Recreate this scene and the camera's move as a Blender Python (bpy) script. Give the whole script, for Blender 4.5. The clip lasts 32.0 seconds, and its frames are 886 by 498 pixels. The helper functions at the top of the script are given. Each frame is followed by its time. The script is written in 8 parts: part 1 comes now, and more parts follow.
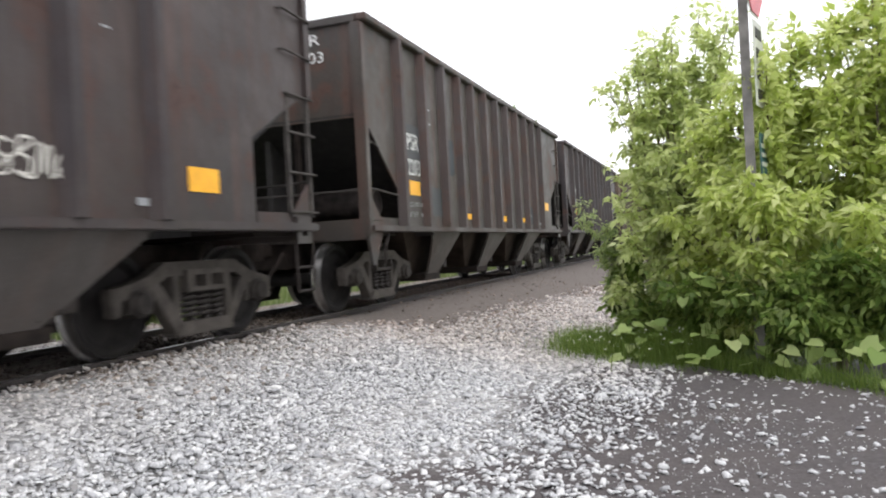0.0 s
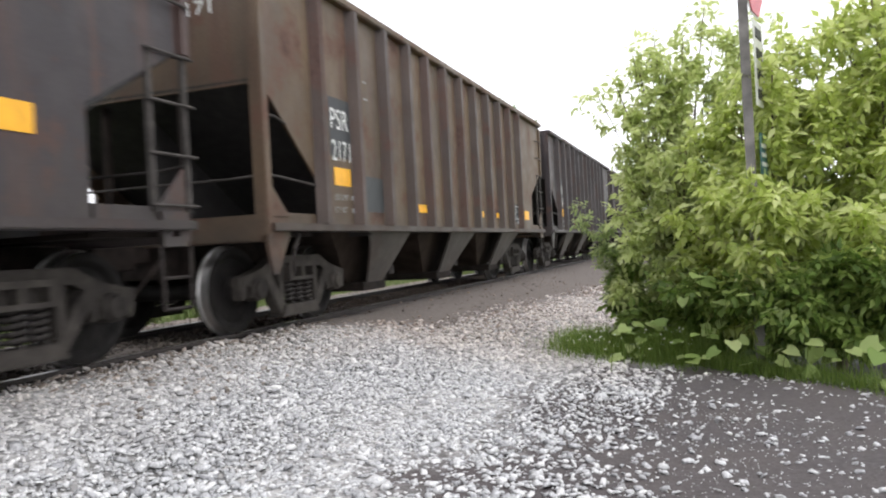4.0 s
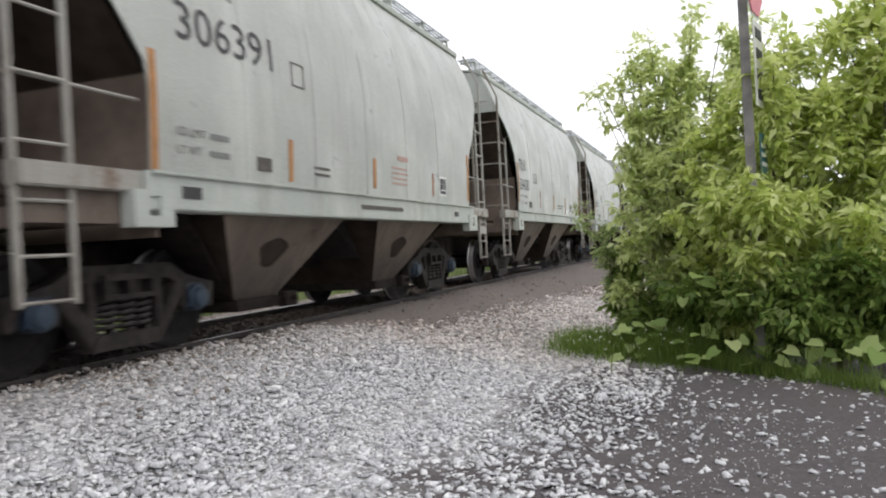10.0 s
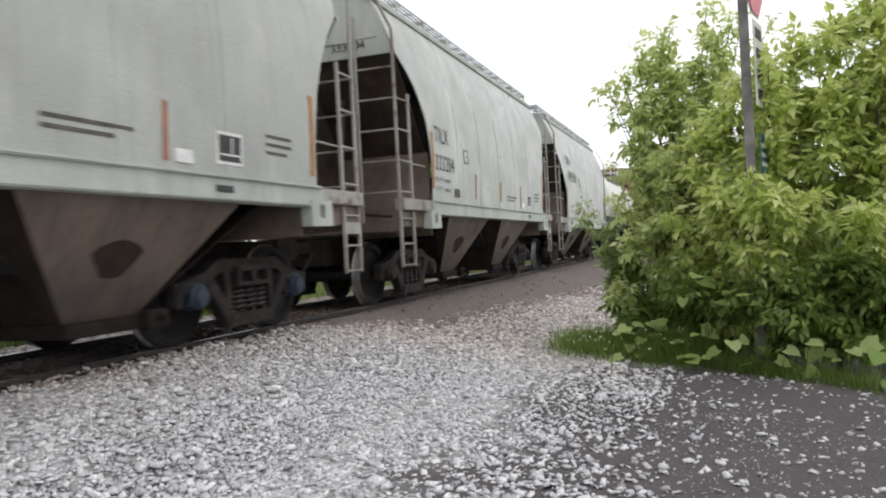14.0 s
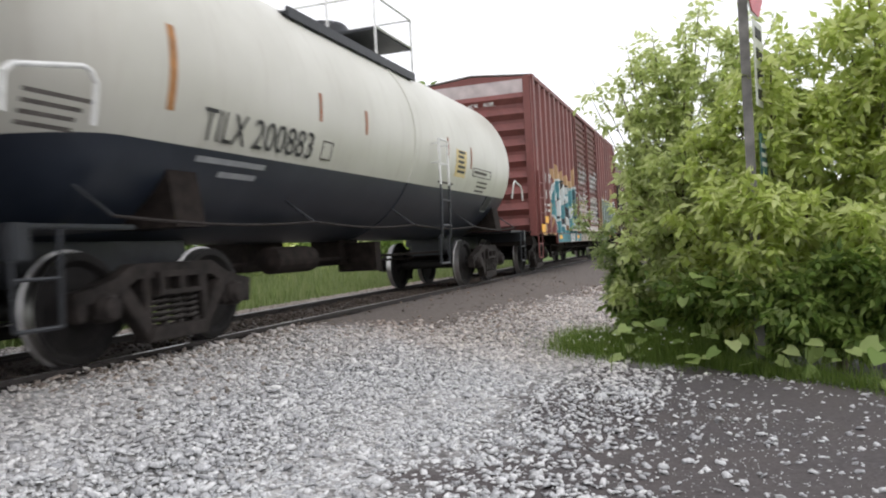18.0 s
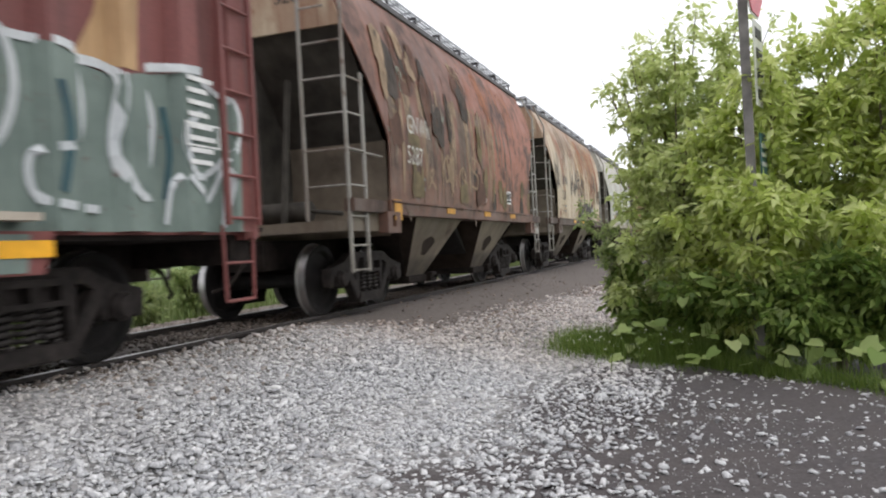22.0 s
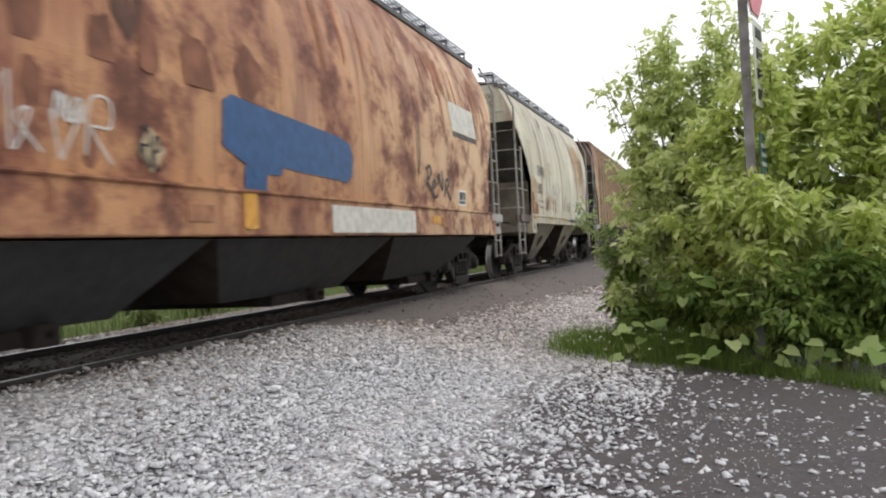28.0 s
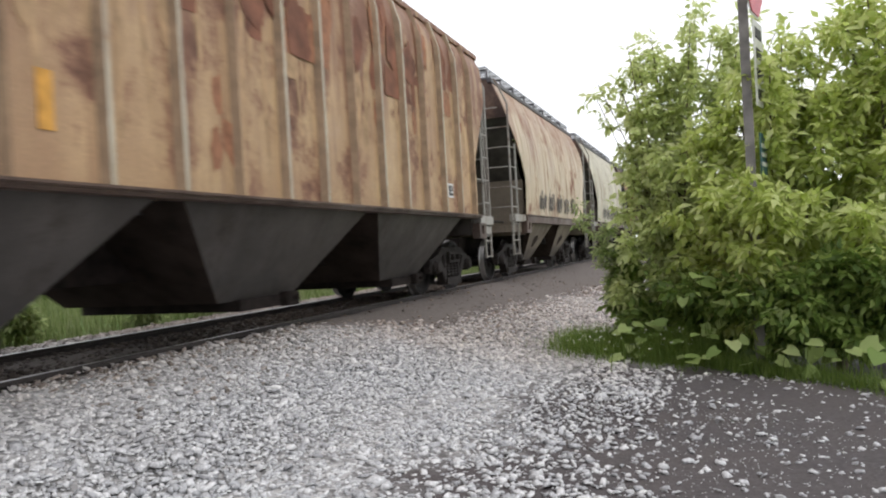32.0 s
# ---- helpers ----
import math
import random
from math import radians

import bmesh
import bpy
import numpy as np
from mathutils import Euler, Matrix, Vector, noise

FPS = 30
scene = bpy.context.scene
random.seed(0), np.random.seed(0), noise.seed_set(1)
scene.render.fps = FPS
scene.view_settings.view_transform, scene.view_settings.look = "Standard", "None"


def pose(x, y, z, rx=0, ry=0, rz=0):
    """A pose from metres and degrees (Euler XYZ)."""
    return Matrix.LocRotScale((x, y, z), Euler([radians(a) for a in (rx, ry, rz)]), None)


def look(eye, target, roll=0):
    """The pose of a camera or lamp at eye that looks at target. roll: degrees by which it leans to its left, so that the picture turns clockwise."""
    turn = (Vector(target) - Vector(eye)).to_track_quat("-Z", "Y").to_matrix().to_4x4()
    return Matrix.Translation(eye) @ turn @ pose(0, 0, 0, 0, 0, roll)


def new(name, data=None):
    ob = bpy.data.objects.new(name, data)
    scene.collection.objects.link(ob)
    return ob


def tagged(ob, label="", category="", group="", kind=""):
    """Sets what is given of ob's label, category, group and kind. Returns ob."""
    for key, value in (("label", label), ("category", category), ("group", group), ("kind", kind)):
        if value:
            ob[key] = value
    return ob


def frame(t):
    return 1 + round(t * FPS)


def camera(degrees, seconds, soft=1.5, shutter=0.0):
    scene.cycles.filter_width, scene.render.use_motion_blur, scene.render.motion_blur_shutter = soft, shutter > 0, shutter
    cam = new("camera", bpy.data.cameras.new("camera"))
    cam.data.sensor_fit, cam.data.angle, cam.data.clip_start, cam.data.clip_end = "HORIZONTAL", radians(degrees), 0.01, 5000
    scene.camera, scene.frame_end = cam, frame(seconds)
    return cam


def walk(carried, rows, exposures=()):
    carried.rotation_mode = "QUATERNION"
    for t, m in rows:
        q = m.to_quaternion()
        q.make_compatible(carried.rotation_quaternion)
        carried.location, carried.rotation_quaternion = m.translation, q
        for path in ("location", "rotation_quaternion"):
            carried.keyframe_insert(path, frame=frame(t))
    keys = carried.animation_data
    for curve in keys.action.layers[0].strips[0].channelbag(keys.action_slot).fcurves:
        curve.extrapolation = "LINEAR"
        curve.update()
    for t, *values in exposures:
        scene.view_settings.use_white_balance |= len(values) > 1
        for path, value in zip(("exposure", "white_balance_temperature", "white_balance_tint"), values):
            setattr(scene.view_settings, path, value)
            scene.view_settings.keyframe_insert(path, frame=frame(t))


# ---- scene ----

cam = camera(61.04, 32.0, soft=2.0, shutter=0.3)
RAIL = 0.553            # rail head above the ground at the camera's feet
TRACK = -5.61           # centre line of the track, which runs along y
EYE = (0.0, 0.0, 1.35)
VIEW = pose(*EYE, 0, 0, 19.674) @ pose(0, 0, 0, 89.895) @ pose(0, 0, 0, 0, 0, -3.043)
walk(cam, [(0.0, VIEW), (32.0, VIEW)], exposures=[(0.0, 0.88), (9.2, 0.88), (10.2, 0.44), (32.0, 0.44)])

# ---- light ----
world = bpy.data.worlds.new("hazy_sky")
scene.world = world
world.use_nodes = True
wn, wl = world.node_tree.nodes, world.node_tree.links
sky = wn.new("ShaderNodeTexSky")
sky.sky_type, sky.sun_disc = "NISHITA", False
sky.sun_elevation, sky.sun_rotation = radians(58), radians(120)
sky.air_density, sky.dust_density, sky.ozone_density = 1.0, 1.5, 1.0
pale = wn.new("ShaderNodeHueSaturation")
pale.inputs["Saturation"].default_value = 0.1
wl.new(sky.outputs[0], pale.inputs["Color"])
cloud = wn.new("ShaderNodeMix")                      # an even white overcast over the clear sky
cloud.data_type = "RGBA"
cloud.inputs[0].default_value = 0.75
cloud.inputs[7].default_value = (9.68, 9.72, 10.35, 1.0)
wl.new(pale.outputs[0], cloud.inputs[6])
wl.new(cloud.outputs[2], wn["Background"].inputs["Color"])
wn["Background"].inputs["Strength"].default_value = 0.12
sun = new("sun", bpy.data.lights.new("sun", "SUN"))
sun.data.energy, sun.data.angle, sun.data.color = 0.5, radians(25), (1.0, 0.97, 0.93)
sun.matrix_world = look((16, -10, 30), (0, 0, 0))


# ---- materials ----
class Mat:
    """A node material under construction."""

    def __init__(self, name, rough=0.7, metal=0.0):
        self.m = bpy.data.materials.new(name)
        self.m.use_nodes = True
        self.n, self.l = self.m.node_tree.nodes, self.m.node_tree.links
        self.b = self.n["Principled BSDF"]
        self.b.inputs["Roughness"].default_value = rough
        self.b.inputs["Metallic"].default_value = metal
        self.tc = self.n.new("ShaderNodeTexCoord")
        self.pos = self.tc.outputs["Object"]

    def put(self, socket, value):
        if isinstance(value, (int, float)):
            socket.default_value = value
        elif isinstance(value, tuple):
            socket.default_value = (*value, 1.0) if len(value) == 3 and len(socket.default_value) == 4 else value
        else:
            self.l.new(value, socket)

    def scaled(self, sx, sy, sz, shift=None):
        k = self.n.new("ShaderNodeMapping")
        self.l.new(self.pos, k.inputs["Vector"])
        k.inputs["Scale"].default_value = (sx, sy, sz)
        if shift is not None:
            self.put(k.inputs["Location"], shift)
        return k.outputs[0]

    def noise(self, scale, detail=4.0, vec=None, rough=0.55):
        k = self.n.new("ShaderNodeTexNoise")
        k.inputs["Scale"].default_value, k.inputs["Detail"].default_value = scale, detail
        k.inputs["Roughness"].default_value = rough
        self.l.new(vec or self.pos, k.inputs["Vector"])
        return k.outputs[0]

    def cells(self, scale, vec=None, feature="F1"):
        k = self.n.new("ShaderNodeTexVoronoi")
        k.feature = feature
        k.inputs["Scale"].default_value = scale
        self.l.new(vec or self.pos, k.inputs["Vector"])
        return k

    def ramp(self, value, *stops):
        k = self.n.new("ShaderNodeValToRGB")
        while len(k.color_ramp.elements) < len(stops):
            k.color_ramp.elements.new(0.5)
        for e, (p, c) in zip(k.color_ramp.elements, stops):
            e.position, e.color = p, (c, c, c, 1) if isinstance(c, (int, float)) else (*c, 1)
        self.put(k.inputs[0], value)
        return k.outputs[0]

    def mix(self, fac, a, b, blend="MIX"):
        k = self.n.new("ShaderNodeMix")
        k.data_type, k.blend_type = "RGBA", blend
        self.put(k.inputs[0], fac)
        self.put(k.inputs[6], a)
        self.put(k.inputs[7], b)
        return k.outputs[2]

    def math(self, op, a, b=0.0, clamp=False):
        k = self.n.new("ShaderNodeMath")
        k.operation, k.use_clamp = op, clamp
        self.put(k.inputs[0], a)
        self.put(k.inputs[1], b)
        return k.outputs[0]

    def span(self, value, a, b):
        """0 below a, 1 above b (a may exceed b)."""
        k = self.n.new("ShaderNodeMapRange")
        k.clamp = True
        self.put(k.inputs[0], value)
        k.inputs[1].default_value, k.inputs[2].default_value = (a, b) if a < b else (b, a)
        k.inputs[3].default_value, k.inputs[4].default_value = (0, 1) if a < b else (1, 0)
        return k.outputs[0]

    def axes(self):
        k = self.n.new("ShaderNodeSeparateXYZ")
        self.l.new(self.pos, k.inputs[0])
        return k.outputs

    def chance(self):
        return self.n.new("ShaderNodeObjectInfo").outputs["Random"]

    def island(self):
        return self.n.new("ShaderNodeNewGeometry").outputs["Random Per Island"]

    def bump(self, height, strength=0.3, distance=0.02):
        k = self.n.new("ShaderNodeBump")
        k.inputs["Strength"].default_value, k.inputs["Distance"].default_value = strength, distance
        self.put(k.inputs["Height"], height)
        self.l.new(k.outputs[0], self.b.inputs["Normal"])

    def done(self, colour, rough=None):
        self.put(self.b.inputs["Base Color"], colour)
        if rough is not None:
            self.put(self.b.inputs["Roughness"], rough)
        return self.m


def paint(name, base, second, rust=(0.13, 0.055, 0.03), rust_at=0.62, streak=0.35, grime=(0.05, 0.042, 0.036), grime_top=1.6, rough=0.55, seed=0.0, run=0.0, bleach=None):
    """Weathered car paint: two tones, rust blotches with darker hearts, broad and fine vertical streaks, scuffs and road grime that thins out upwards."""
    k = Mat(name, rough)
    here = k.scaled(1.0, 1.0, 1.0, (seed * 7.3, seed * 3.1, seed * 1.7))
    tone = k.mix(k.ramp(k.noise(0.55, 6, here, 0.65), (0.32, 0.0), (0.66, 1.0)), base, second)
    faded = tuple(min(1.0, c * 1.35 + 0.015) for c in base)
    tone = k.mix(k.math("MULTIPLY", k.ramp(k.noise(1.1, 6, k.scaled(1.0, 1.0, 0.5, (seed, 5.0, 2.0))), (0.5, 0.0), (0.72, 1.0)), 0.55), tone, faded)
    wide = k.ramp(k.noise(1.9, 6, k.scaled(1.0, 1.8, 0.13, (seed, 1.0, 0.0)), 0.62), (0.53, 0.0), (0.62, 1.0))
    thin = k.ramp(k.noise(5.5, 6, k.scaled(1.0, 2.4, 0.08, (seed, 9.0, 0.0)), 0.6), (0.54, 0.0), (0.62, 1.0))
    zone = k.ramp(k.noise(0.5, 3, k.scaled(1.0, 1.0, 0.6, (3.0, seed, 4.0))), (0.38, 0.25), (0.6, 1.0))
    thin = k.math("MULTIPLY", thin, zone)
    tone = k.mix(k.math("MULTIPLY", wide, streak), tone, rust)
    tone = k.mix(k.math("MULTIPLY", thin, streak * 0.8), tone, tuple(c * 0.55 for c in rust))
    if bleach:                                          # a stretch that has weathered paler
        y = k.math("ADD", k.axes()[1], k.math("MULTIPLY", k.math("SUBTRACT", k.noise(0.7, 5), 0.5), 5.0))
        tone = k.mix(k.math("MULTIPLY", k.span(y, bleach[0], bleach[1]), 0.75), tone, bleach[2])
    patchy = k.noise(1.3, 9, here, 0.7)
    tone = k.mix(k.ramp(patchy, (rust_at - 0.03, 0.0), (rust_at + 0.06, 0.9)), tone, rust)
    tone = k.mix(k.ramp(patchy, (rust_at + 0.05, 0.0), (rust_at + 0.13, 0.8)), tone, tuple(c * 0.45 for c in rust))
    if run:                                             # rust that has run down from the eaves
        fall = k.math("ADD", k.span(k.axes()[2], 1.5, 4.3), k.math("MULTIPLY", k.math("SUBTRACT", k.noise(2.2, 5, k.scaled(1.0, 1.6, 0.1, (seed, 2.0, 6.0))), 0.5), 2.6))
        tone = k.mix(k.math("MULTIPLY", k.ramp(fall, (0.55, 0.0), (0.9, 1.0)), run), tone, rust)
    scuff = k.ramp(k.noise(9.0, 8, k.scaled(1.0, 0.7, 1.6, (2.0, seed, 0.0)), 0.75), (0.66, 0.0), (0.72, 0.5))
    tone = k.mix(scuff, tone, faded)
    z = k.axes()[2]
    dirt = k.math("MULTIPLY", k.span(z, grime_top, 0.6), k.ramp(k.noise(4.0, 6), (0.3, 0.25), (0.7, 0.95)))
    tone = k.mix(dirt, tone, grime)
    tone = k.mix(0.14, tone, k.ramp(k.noise(55, 3), (0.3, 0.0), (0.7, 1.0)), "OVERLAY")
    k.bump(k.math("ADD", k.noise(1.6, 4), k.math("MULTIPLY", patchy, 0.3)), 0.35, 0.04)
    return k.done(tone, k.ramp(patchy, (0.3, rough - 0.14), (0.7, rough + 0.25)))


def plain(name, base, spread=0.25, rough=0.7, metal=0.0, scale=8.0, sheen=0.5):
    k = Mat(name, rough, metal)
    k.b.inputs["Specular IOR Level"].default_value = sheen
    low = tuple(c * (1 - spread) for c in base)
    high = tuple(min(1, c * (1 + spread)) for c in base)
    k.bump(k.noise(scale * 4, 4), 0.2, 0.01)
    return k.done(k.ramp(k.noise(scale, 5), (0.3, low), (0.7, high)))


M_GRIME = plain("grimy_steel", (0.019, 0.0145, 0.0125), 0.5, 0.85, sheen=0.15)
M_TRUCK = plain("truck_casting", (0.024, 0.0195, 0.0175), 0.6, 0.8, sheen=0.25)
def truck_material(name, dark, light):
    """Cast steel under road dust, more of it on some castings than on others."""
    k = Mat(name, 0.85)
    k.b.inputs["Specular IOR Level"].default_value = 0.2
    dust = k.math("ADD", k.math("MULTIPLY", k.chance(), 0.35), k.noise(5.0, 6, None, 0.65))
    k.bump(k.noise(30, 4), 0.25, 0.01)
    return k.done(k.ramp(dust, (0.48, dark), (0.98, light)))


M_DUSTY = truck_material("dusty_truck_casting", (0.02, 0.0175, 0.016), (0.085, 0.075, 0.066))
M_WHEEL = plain("wheel_steel", (0.014, 0.0125, 0.012), 0.45, 0.7, sheen=0.2)
M_TREAD = plain("polished_tread", (0.5, 0.49, 0.48), 0.2, 0.42, 1.0)
M_SPRING = plain("spring_steel", (0.045, 0.04, 0.037), 0.3, 0.7, sheen=0.2)
M_YELLOW = plain("yellow_reflector", (0.85, 0.42, 0.02), 0.12, 0.5)
M_ORANGE = plain("orange_marker", (0.36, 0.17, 0.06), 0.25, 0.7)
M_WHITE = plain("white_lettering", (0.7, 0.7, 0.68), 0.15, 0.6)
M_FAINT = plain("faint_grey_lettering", (0.16, 0.165, 0.155), 0.2, 0.6)
M_DIMWHITE = plain("dulled_white", (0.3, 0.31, 0.32), 0.2, 0.6)
M_BLACK = plain("black_lettering", (0.03, 0.03, 0.03), 0.3, 0.6)
M_PSR = paint("brown_black_hopper_paint", (0.044, 0.034, 0.035), (0.027, 0.023, 0.026), (0.075, 0.037, 0.027), 0.57, 0.6, grime_top=1.9, seed=1.0)
M_PSR_DARK = plain("hopper_black_and_shade", (0.02, 0.0185, 0.018), 0.4, 0.8)
M_GREY = paint("pale_grey_green_paint", (0.39, 0.4, 0.365), (0.33, 0.34, 0.315), (0.19, 0.165, 0.135), 0.76, 0.16, (0.14, 0.115, 0.095), 1.5, 0.36)
M_GREYDIRT = paint("dusty_grey_paint", (0.15, 0.112, 0.087), (0.1, 0.075, 0.06), (0.06, 0.04, 0.03), 0.62, 0.45, (0.05, 0.042, 0.036), 0.9)
# end colour set darker than the bulkheads, with the overhang's shade in it
M_END = plain("dusty_brown_end_in_shade", (0.052, 0.038, 0.03), 0.4, 0.85, scale=3, sheen=0.2)
M_WALLBROWN = plain("brown_dusty_bulkhead", (0.15, 0.125, 0.095), 0.4, 0.85, scale=2.5, sheen=0.2)
M_WALL = plain("dusty_bulkhead", (0.155, 0.12, 0.096), 0.35, 0.8, scale=2.5, sheen=0.3)
M_RAILSIDE = plain("rail_rust", (0.03, 0.024, 0.021), 0.3, 0.7)
M_RAILTOP = plain("rail_head", (0.36, 0.35, 0.345), 0.15, 0.38, 1.0)
M_TIE = plain("tie_wood", (0.09, 0.075, 0.065), 0.35, 0.9)


# ---- mesh helpers ----
def box(bm, x0, x1, y0, y1, z0, z1):
    v = [bm.verts.new(p) for p in ((x0, y0, z0), (x1, y0, z0), (x1, y1, z0), (x0, y1, z0), (x0, y0, z1), (x1, y0, z1), (x1, y1, z1), (x0, y1, z1))]
    for f in ((3, 2, 1, 0), (4, 5, 6, 7), (0, 1, 5, 4), (1, 2, 6, 5), (2, 3, 7, 6), (3, 0, 4, 7)):
        bm.faces.new([v[i] for i in f])


def prism(bm, outline, axis, a, b):
    """A flat outline, in the two other axes in order, drawn out along an axis from a to b."""
    def at(p, d):
        q = list(p)
        q.insert("xyz".index(axis), d)
        return q
    lo, hi = [bm.verts.new(at(p, a)) for p in outline], [bm.verts.new(at(p, b)) for p in outline]
    bm.faces.new(lo[::-1])
    bm.faces.new(hi)
    for i in range(len(lo)):
        j = (i + 1) % len(lo)
        bm.faces.new((lo[i], lo[j], hi[j], hi[i]))


def rod(bm, p, q, r, n=8, r2=None):
    p, q = Vector(p), Vector(q)
    t = (q - p).to_track_quat("Z", "Y").to_matrix()
    rings = []
    for c, rr in ((p, r), (q, r if r2 is None else r2)):
        rings.append([bm.verts.new(c + t @ Vector((rr * math.cos(2 * math.pi * i / n), rr * math.sin(2 * math.pi * i / n), 0))) for i in range(n)])
    for i in range(n):
        j = (i + 1) % n
        bm.faces.new((rings[0][i], rings[0][j], rings[1][j], rings[1][i]))
    bm.faces.new(rings[0][::-1])
    bm.faces.new(rings[1])


def bent(bm, points, r, n=8):
    for a, b in zip(points, points[1:]):
        rod(bm, a, b, r, n)


def lathe(bm, profile, axis="x", n=32, centre=(0, 0, 0)):
    """Turns a profile of (along, radius) round an axis through the centre."""
    rings = []
    for a, r in profile:
        ring = []
        for i in range(n):
            u, w = r * math.cos(2 * math.pi * i / n), r * math.sin(2 * math.pi * i / n)
            p = {"x": (a, u, w), "y": (u, a, w), "z": (u, w, a)}[axis]
            ring.append(bm.verts.new(Vector(p) + Vector(centre)))
        rings.append(ring)
    for r0, r1 in zip(rings, rings[1:]):
        for i in range(n):
            j = (i + 1) % n
            bm.faces.new((r0[i], r0[j], r1[j], r1[i]))
    bm.faces.new(rings[0][::-1])
    bm.faces.new(rings[-1])


def sheet(bm, rows, thick=None):
    """Quads between rows of points of equal length; with thick, a second layer that far along the given vector and closed rims."""
    def layer(shift):
        return [[bm.verts.new(Vector(p) + shift) for p in row] for row in rows]
    a = layer(Vector((0, 0, 0)))
    for r0, r1 in zip(a, a[1:]):
        for i in range(len(r0) - 1):
            bm.faces.new((r0[i], r0[i + 1], r1[i + 1], r1[i]))
    if thick is not None:
        b = layer(Vector(thick))
        for r0, r1 in zip(b, b[1:]):
            for i in range(len(r0) - 1):
                bm.faces.new((r1[i], r1[i + 1], r0[i + 1], r0[i]))
        rim_a = a[0] + [r[-1] for r in a[1:]] + a[-1][-2::-1] + [r[0] for r in a[-2:0:-1]]
        rim_b = b[0] + [r[-1] for r in b[1:]] + b[-1][-2::-1] + [r[0] for r in b[-2:0:-1]]
        for i in range(len(rim_a)):
            j = (i + 1) % len(rim_a)
            bm.faces.new((rim_a[j], rim_a[i], rim_b[i], rim_b[j]))


def mesh_of(name, bm, material, smooth=False, bevel=0.0):
    if bevel:
        bmesh.ops.bevel(bm, geom=bm.edges[:], offset=bevel, segments=2, affect="EDGES", clamp_overlap=True)
    bmesh.ops.recalc_face_normals(bm, faces=bm.faces[:])
    me = bpy.data.meshes.new(name)
    bm.to_mesh(me)
    bm.free()
    me.materials.append(material)
    if smooth:
        me.shade_smooth()
        me.set_sharp_from_angle(angle=radians(38))
    return me


def part(name, bm, material, parent, label="", smooth=False, bevel=0.0, at=None):
    """Links a bmesh, or a finished mesh, as one mesh object under a thing or under a part."""
    me = bm if isinstance(bm, bpy.types.Mesh) else mesh_of(name, bm, material, smooth, bevel)
    ob = new(name, me)
    ob.parent = parent
    if at is not None:
        ob.matrix_basis = at
    return tagged(ob, label)


def thing(name, label, category, group="", at=None, kind=""):
    ob = new(name)
    ob.empty_display_size = 0.3
    if at is not None:
        ob.matrix_basis = at
    return tagged(ob, label, category, group, kind)


def words(text, height, width=None):
    """A flat mesh of lettering in the built-in font: x along the text, y up, centred on its left base."""
    cu = bpy.data.curves.new("lettering", "FONT")
    cu.body, cu.size, cu.resolution_u = text, height / 0.69, 3
    ob = bpy.data.objects.new("lettering", cu)
    scene.collection.objects.link(ob)
    bpy.context.view_layer.update()
    me = bpy.data.meshes.new_from_object(ob.evaluated_get(bpy.context.evaluated_depsgraph_get()))
    bpy.data.objects.remove(ob)
    bpy.data.curves.remove(cu)
    if width and len(me.vertices):
        xs = [v.co.x for v in me.vertices]
        k = width / (max(xs) - min(xs))
        for v in me.vertices:
            v.co.x = (v.co.x - min(xs)) * k
    return me


def letter(car, text, y, z, height, width, material, skin, name="lettering", label=""):
    """Lettering on the side of a car that faces the road. skin(y, z) gives the half width there."""
    me = words(text, height, width)
    for v in me.vertices:
        yy, zz = y + v.co.x, z + v.co.y
        v.co = (skin(yy, zz) + 0.006, yy, zz)
    me.materials.append(material)
    return part(name, me, material, car, label)


def patch(car, name, y0, y1, z0, z1, material, skin, label="", lift=0.007, cut=2):
    """A thin plate or painted panel that lies on a car's side."""
    bm = bmesh.new()
    rows = []
    for i in range(cut + 1):
        z = z0 + (z1 - z0) * i / cut
        rows.append([(skin(y, z) + lift, y, z) for y in (y0, y1)])
    sheet(bm, rows, (-lift * 0.8, 0, 0))
    return part(name, bm, material, car, label)


# ---- running gear ----
def wheel_mesh():
    bm = bmesh.new()
    lathe(bm, [(-0.07, 0.09), (-0.07, 0.13), (-0.03, 0.17), (-0.01, 0.34), (-0.055, 0.39), (-0.055, 0.448), (-0.05, 0.457),
               (0.05, 0.463), (0.06, 0.485), (0.085, 0.487), (0.085, 0.40), (0.03, 0.36), (0.045, 0.16), (0.09, 0.12), (0.09, 0.09)], "x", 40)
    me = mesh_of("wheel", bm, M_WHEEL, True)
    me.materials.append(M_TREAD)
    for p in me.polygons:
        r = math.hypot(p.center.y, p.center.z)
        if r > 0.445 and -0.052 < p.center.x < 0.055:
            p.material_index = 1
    return me


def axle_mesh():
    bm = bmesh.new()
    lathe(bm, [(-1.04, 0.07), (-0.83, 0.075), (-0.8, 0.1), (-0.3, 0.09), (0.3, 0.09), (0.8, 0.1), (0.83, 0.075), (1.04, 0.07)], "x", 16)
    return mesh_of("axle", bm, M_WHEEL, True)


